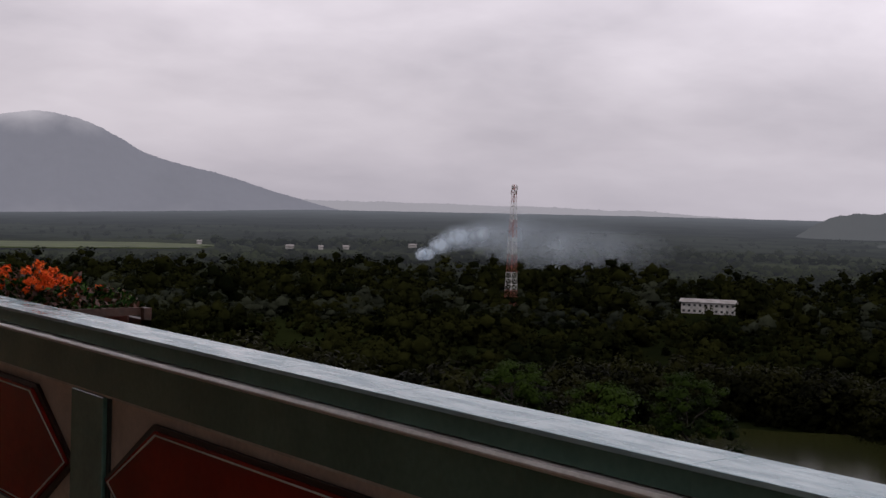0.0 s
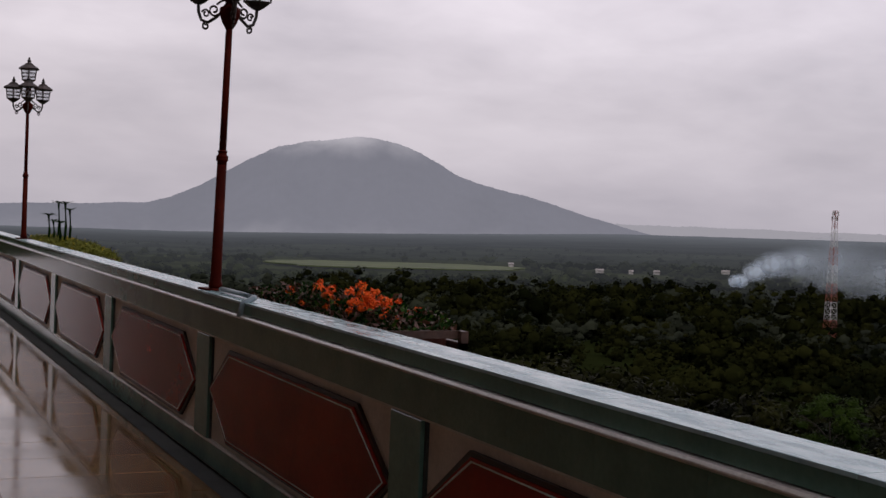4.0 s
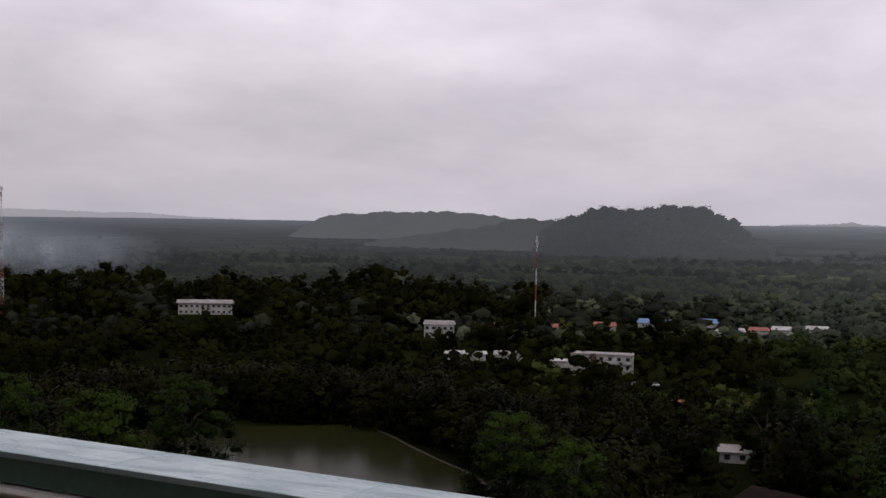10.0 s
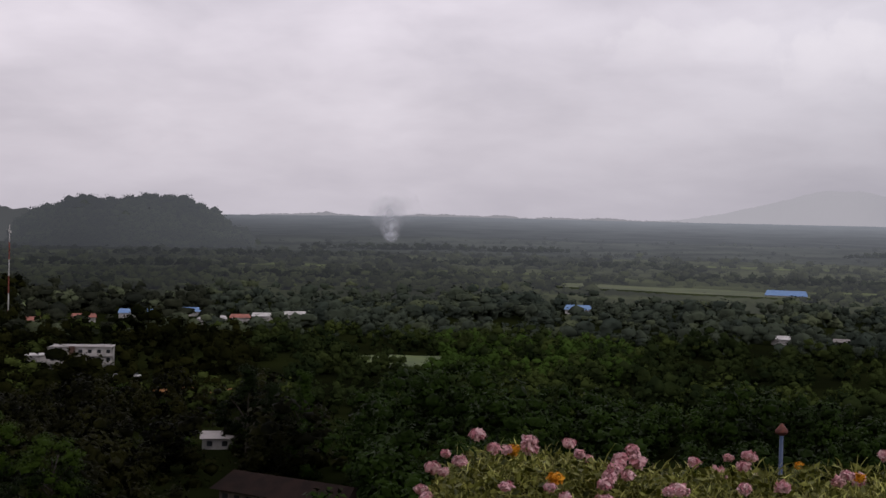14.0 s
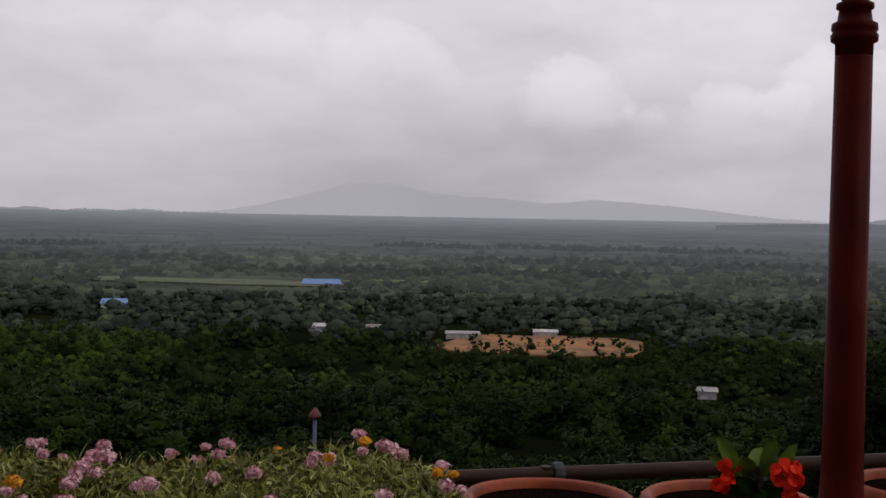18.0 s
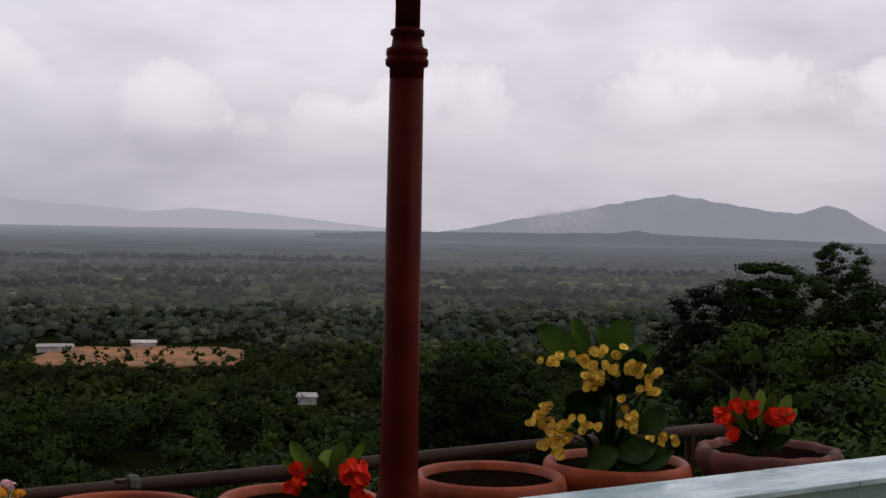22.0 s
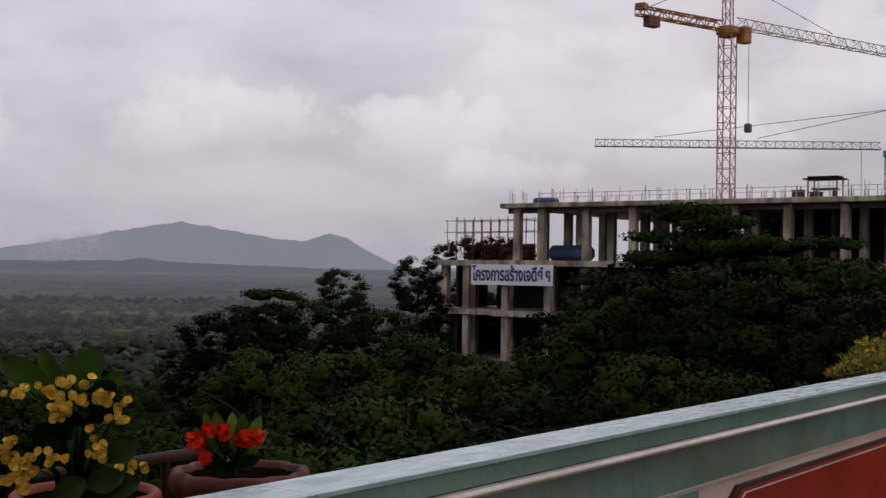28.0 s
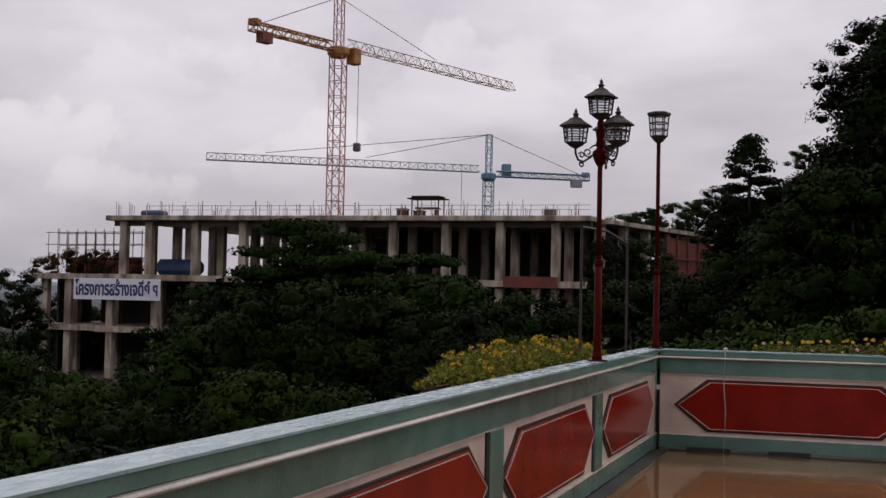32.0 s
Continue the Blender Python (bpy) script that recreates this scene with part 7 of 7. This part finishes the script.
def yellow_plant(at, label, seed):
    """A tall crown of thorns: dark leafy body, two broad leaves on top, drooping heads of pale yellow bracts."""
    g = np.random.default_rng(seed)
    pl = thing("potted_plant", at, label, "plant", "potted plants on the ledge")
    for k, (tx, tz) in enumerate(((-0.05, 0.24), (0.03, 0.28), (0.09, 0.20), (-0.10, 0.12), (0.0, 0.2))):
        part("stem", tube([(0.02 * math.cos(k), 0.02 * math.sin(k), -0.10), (tx * 0.5, 0.01 * k - 0.02, tz * 0.5), (tx, 0.01 * k - 0.02, tz)], 0.011, 7, taper=0.6), M_DLEAF, pl, smooth=True)
    for bx, bz, tx, tz, w in ((-0.06, 0.27, -0.20, 0.37, 0.075), (-0.05, 0.27, -0.10, 0.40, 0.05), (0.0, 0.28, 0.05, 0.40, 0.08), (0.02, 0.27, -0.03, 0.38, 0.05), (0.04, 0.26, 0.12, 0.33, 0.05)):
        broad_leaf(pl, (bx, 0.02, bz), (tx, 0.03, tz), w, M_LEAF)
    for k in range(44):
        a, h = 2.4 * k, 0.01 + 0.27 * ((k * 0.382) % 1.0)
        rad = 0.135 * (0.55 + 0.45 * math.sin(math.pi * min(1.0, h / 0.30)))
        tip = (rad * math.cos(a) + 0.015, rad * 0.8 * math.sin(a), h + g.uniform(-0.03, 0.03))
        broad_leaf(pl, (0.25 * tip[0], 0.25 * tip[1], h), tip, g.uniform(0.05, 0.075), M_DLEAF)
    for bx, bz, tx, tz in ((0.10, 0.03, 0.17, 0.05), (0.06, 0.04, 0.13, 0.07), (0.12, 0.10, 0.16, 0.17), (-0.02, 0.0, 0.03, 0.06)):
        broad_leaf(pl, (bx - 0.04, -0.08, bz), (tx, -0.11, tz), 0.07, M_LEAFDIM)
    heads = ((-0.143, 0.283, 5, 0.018), (-0.075, 0.288, 3, 0.012), (-0.02, 0.305, 5, 0.018), (-0.045, 0.262, 8, 0.020), (-0.045, 0.236, 7, 0.016), (0.03, 0.318, 2, 0.008), (0.012, 0.270, 3, 0.010), (0.05, 0.272, 3, 0.012),
             (0.082, 0.268, 3, 0.010), (0.108, 0.240, 5, 0.014), (0.106, 0.212, 3, 0.008), (-0.188, 0.125, 7, 0.020), (-0.172, 0.155, 2, 0.010), (-0.170, 0.066, 4, 0.014), (-0.135, 0.058, 4, 0.014), (-0.142, 0.096, 5, 0.018),
             (-0.110, 0.108, 5, 0.020), (0.055, 0.143, 6, 0.018), (0.158, 0.092, 4, 0.016), (-0.058, 0.118, 3, 0.012), (-0.025, 0.110, 1, 0.004))
    for hx, hz, n, sp in heads:
        c = [np.array([hx, -0.115 + 0.25 * abs(hx), hz]) + g.normal(size=3) * np.array([sp, 0.012, sp]) for _ in range(math.ceil(1.4 * n))]
        part("flower_stalk", tube([(hx * 0.35, -0.02, max(0.05, hz - 0.05)), (hx * 0.75, -0.07, hz - 0.005), tuple(c[0])], 0.0022, 5), M_DLEAF, pl)
        bl = part("blossom", bracts("blossom", c, 0.0118, M_CREAM, g), None, pl)
        for p in c:
            part("eye", eyes("eye", [p], 0.0036, M_AMBER), None, bl)
    return pl


def facing_terrace(x, y, z):
    """A place on the ledge, turned so that local x runs along the view from the terrace's middle and local y leads away."""
    return pose(x, y, z, 0, 0, math.degrees(math.atan2(-(x - 0.13), y + 0.42)))


red_plant(facing_terrace(2.74, -1.80, POT_Z - 0.02), [(-0.062, 0.075, 0.026), (0.064, 0.080, 0.034), (0.066, 0.045, 0.020), (0.080, 0.015, 0.022), (-0.078, 0.045, 0.014)],
          [(-0.03, -0.085, 0.145, 0.034), (-0.02, -0.035, 0.11, 0.05), (0.0, 0.012, 0.12, 0.055), (0.01, 0.035, 0.148, 0.036), (0.03, 0.085, 0.138, 0.026), (-0.04, -0.105, 0.10, 0.022), (0.04, 0.08, 0.11, 0.022)],
          "small plant with upright leaves and scarlet flowers", 11)
yellow_plant(facing_terrace(2.81, -2.70, POT_Z - 0.01), "bushy plant with clusters of pale yellow flowers", 12)
red_plant(facing_terrace(2.77, -3.25, POT_Z - 0.02), [(-0.108, 0.112, 0.030), (-0.068, 0.145, 0.018), (-0.018, 0.142, 0.024), (0.040, 0.118, 0.026), (0.072, 0.124, 0.024), (-0.080, 0.062, 0.017)],
          [(-0.04, -0.085, 0.19, 0.036), (-0.02, -0.05, 0.20, 0.042), (0.0, 0.0, 0.19, 0.04), (0.02, 0.035, 0.195, 0.04), (0.04, 0.085, 0.18, 0.04), (0.05, 0.105, 0.14, 0.03), (-0.05, -0.115, 0.15, 0.03)],
          "small plant with scarlet flowers in a scalloped pot", 13)

rail = thing("log_rail", (3.06, -1.75, 0.525), "weathered round log rail behind the flower pots", "rail")
part("log", tube([(0, 1.75, 0.40), (0.008, 0.9, 0.405), (-0.004, 0.0, 0.412), (0.006, -0.9, 0.42), (0, -1.7, 0.425)], 0.019, 10), M_LOG, rail, smooth=True)
for y in (1.5, 0.33, -1.5):
    part("stake", tube([(0, y, 0), (0, y, 0.43)], 0.016, 7), M_LOG, rail)
part("lashing", lathe([(0.026, -0.012), (0.028, 0.0), (0.026, 0.012)], 10), M_DARK, rail, "dark wire lashing", at=pose(0, 0.30, 0.412, 90, 0, 0))

# trough of orange flowers by a lamp post
tr = thing("planter", (2.66, 7.42, 0.5), "dark wooden planter frame with clay troughs of orange flowers", "planter", "planters along the ledge")
part("frame", boxes((-0.22, -1.3, 0.36, -0.18, 1.45, 0.40), (0.18, -1.3, 0.36, 0.22, 1.45, 0.40), (-0.22, -1.3, 0, -0.18, -1.26, 0.36), (0.18, -1.3, 0, 0.22, -1.26, 0.46), (-0.22, -1.26, 0.42, 0.22, -1.22, 0.46), (-0.22, 1.41, 0, -0.18, 1.45, 0.36), (0.18, 1.41, 0, 0.22, 1.45, 0.36)), M_BROWNWOOD, tr)
for k in range(3):
    part("trough", boxes((-0.16, -1.18 + k * 0.86, 0.2, 0.16, -0.4 + k * 0.86, 0.43), bevel=0.02), M_CLAYDARK, tr)
g = np.random.default_rng(31)
fl = thing("flowering_plant", (2.66, 7.42, 0.93), "straggling plants with dark red leaves and orange flowers", "flowers")
n = 5200
vv = g.uniform(-1, 1, n)
hh = 0.17 * (0.45 + 0.55 * np.sin(vv * 7 + 1) ** 2) * (1 - 0.5 * np.abs(vv) ** 3)
pts = np.stack([g.uniform(-0.2, 0.2, n), vv * 1.25, hh * g.uniform(0, 1, n) ** 0.6], 1)
for mat, sel in ((M_DLEAF, slice(0, 2800)), (M_REDLEAF, slice(2800, 4600)), (M_LEAF, slice(4600, 5200))):
    v, t = leaf_tris(pts[sel], g.normal(size=(len(pts[sel]), 3)) + np.array([0, 0, 0.5]), 0.019, 1.0)
    part("foliage", mesh_of("foliage", v, t, mat), None, fl)
for k in range(3):
    m = (30, 9, 5)[k]
    c = np.stack([g.uniform(-0.24, 0.10, m), g.uniform((-1.05, -0.35, 0.2)[k], (-0.5, 0.15, 0.9)[k], m), 0.06 + 0.16 * g.uniform(0, 1, m)], 1)
    part("blossoms", flower_mesh("blossoms", c, g.uniform(0.026, 0.046, m), 30, M_ORANGE, 40 + k), None, fl)

# stalked plants standing in the far trough
for k in range(6):
    x, y = 2.6 + 0.12 * (k % 3), 18.3 + 0.36 * k
    st = thing("stalked_plant", (x, y, 0.9), "dark succulent with a tuft of leaves on a bare stalk", "plant", "stalked succulents")
    hgt = 0.34 + 0.09 * ((k * 7) % 4)
    part("stalk", tube([(0, 0, -0.06), (0.02, 0.01, hgt * 0.5), (0, 0, hgt)], 0.018, 6), M_DLEAF, st)
    rosette(st, (0, 0, hgt), 12, 0.12, 0.04, M_DLEAF, random.Random(k), 0.55)

# pipe lying over the parapet by the lamp post
pipe = thing("water_pipe", (WX + 0.06, 8.45, 0.985), "grey-blue plastic pipe lying on the parapet", "pipe")
part("run", tube([(0.0, 0.12, 0.02), (0.0, -0.35, 0.022), (-0.02, -0.72, 0.024)], 0.016, 8), M_PIPE, pipe, smooth=True)
part("elbow", tube([(-0.02, -0.72, 0.024), (-0.05, -0.78, 0.022), (-0.115, -0.79, -0.01), (-0.13, -0.79, -0.09)], 0.019, 8), M_PIPE, pipe, smooth=True)

# cord over the end parapet, and the iron frame beside the corner lamps
cord = thing("cord", (1.37, YC, 0.985), "pale cord hanging down the end parapet", "cord")
part("strand", tube([(0.02, -0.1, 0.01), (0.0, 0.05, 0.008), (-0.005, 0.062, -0.05), (0.01, 0.055, -0.35), (-0.015, 0.05, -0.7), (0.0, 0.06, -1.16)], 0.006, 5), M_CORD, cord)
part("knot", lathe([(0.0, -0.02), (0.022, -0.01), (0.026, 0.01), (0.0, 0.03)], 8), M_CORD, cord, at=Matrix.Translation((0, 0.0, 0.015)))
fr = thing("iron_frame", (2.5, -12.8, 0.5), "thin dark iron arch standing behind the parapet", "frame")
part("upright", tube([(0, 0, 0), (0, 0, 1.75)], 0.014, 6), M_BLACKIRON, fr)
part("upright", tube([(0, -2.6, 0), (0, -2.6, 1.7)], 0.014, 6), M_BLACKIRON, fr)
part("crossbar", tube([(0, 0, 1.75), (0, -1.3, 1.78), (0, -2.6, 1.7)], 0.014, 6), M_BLACKIRON, fr)
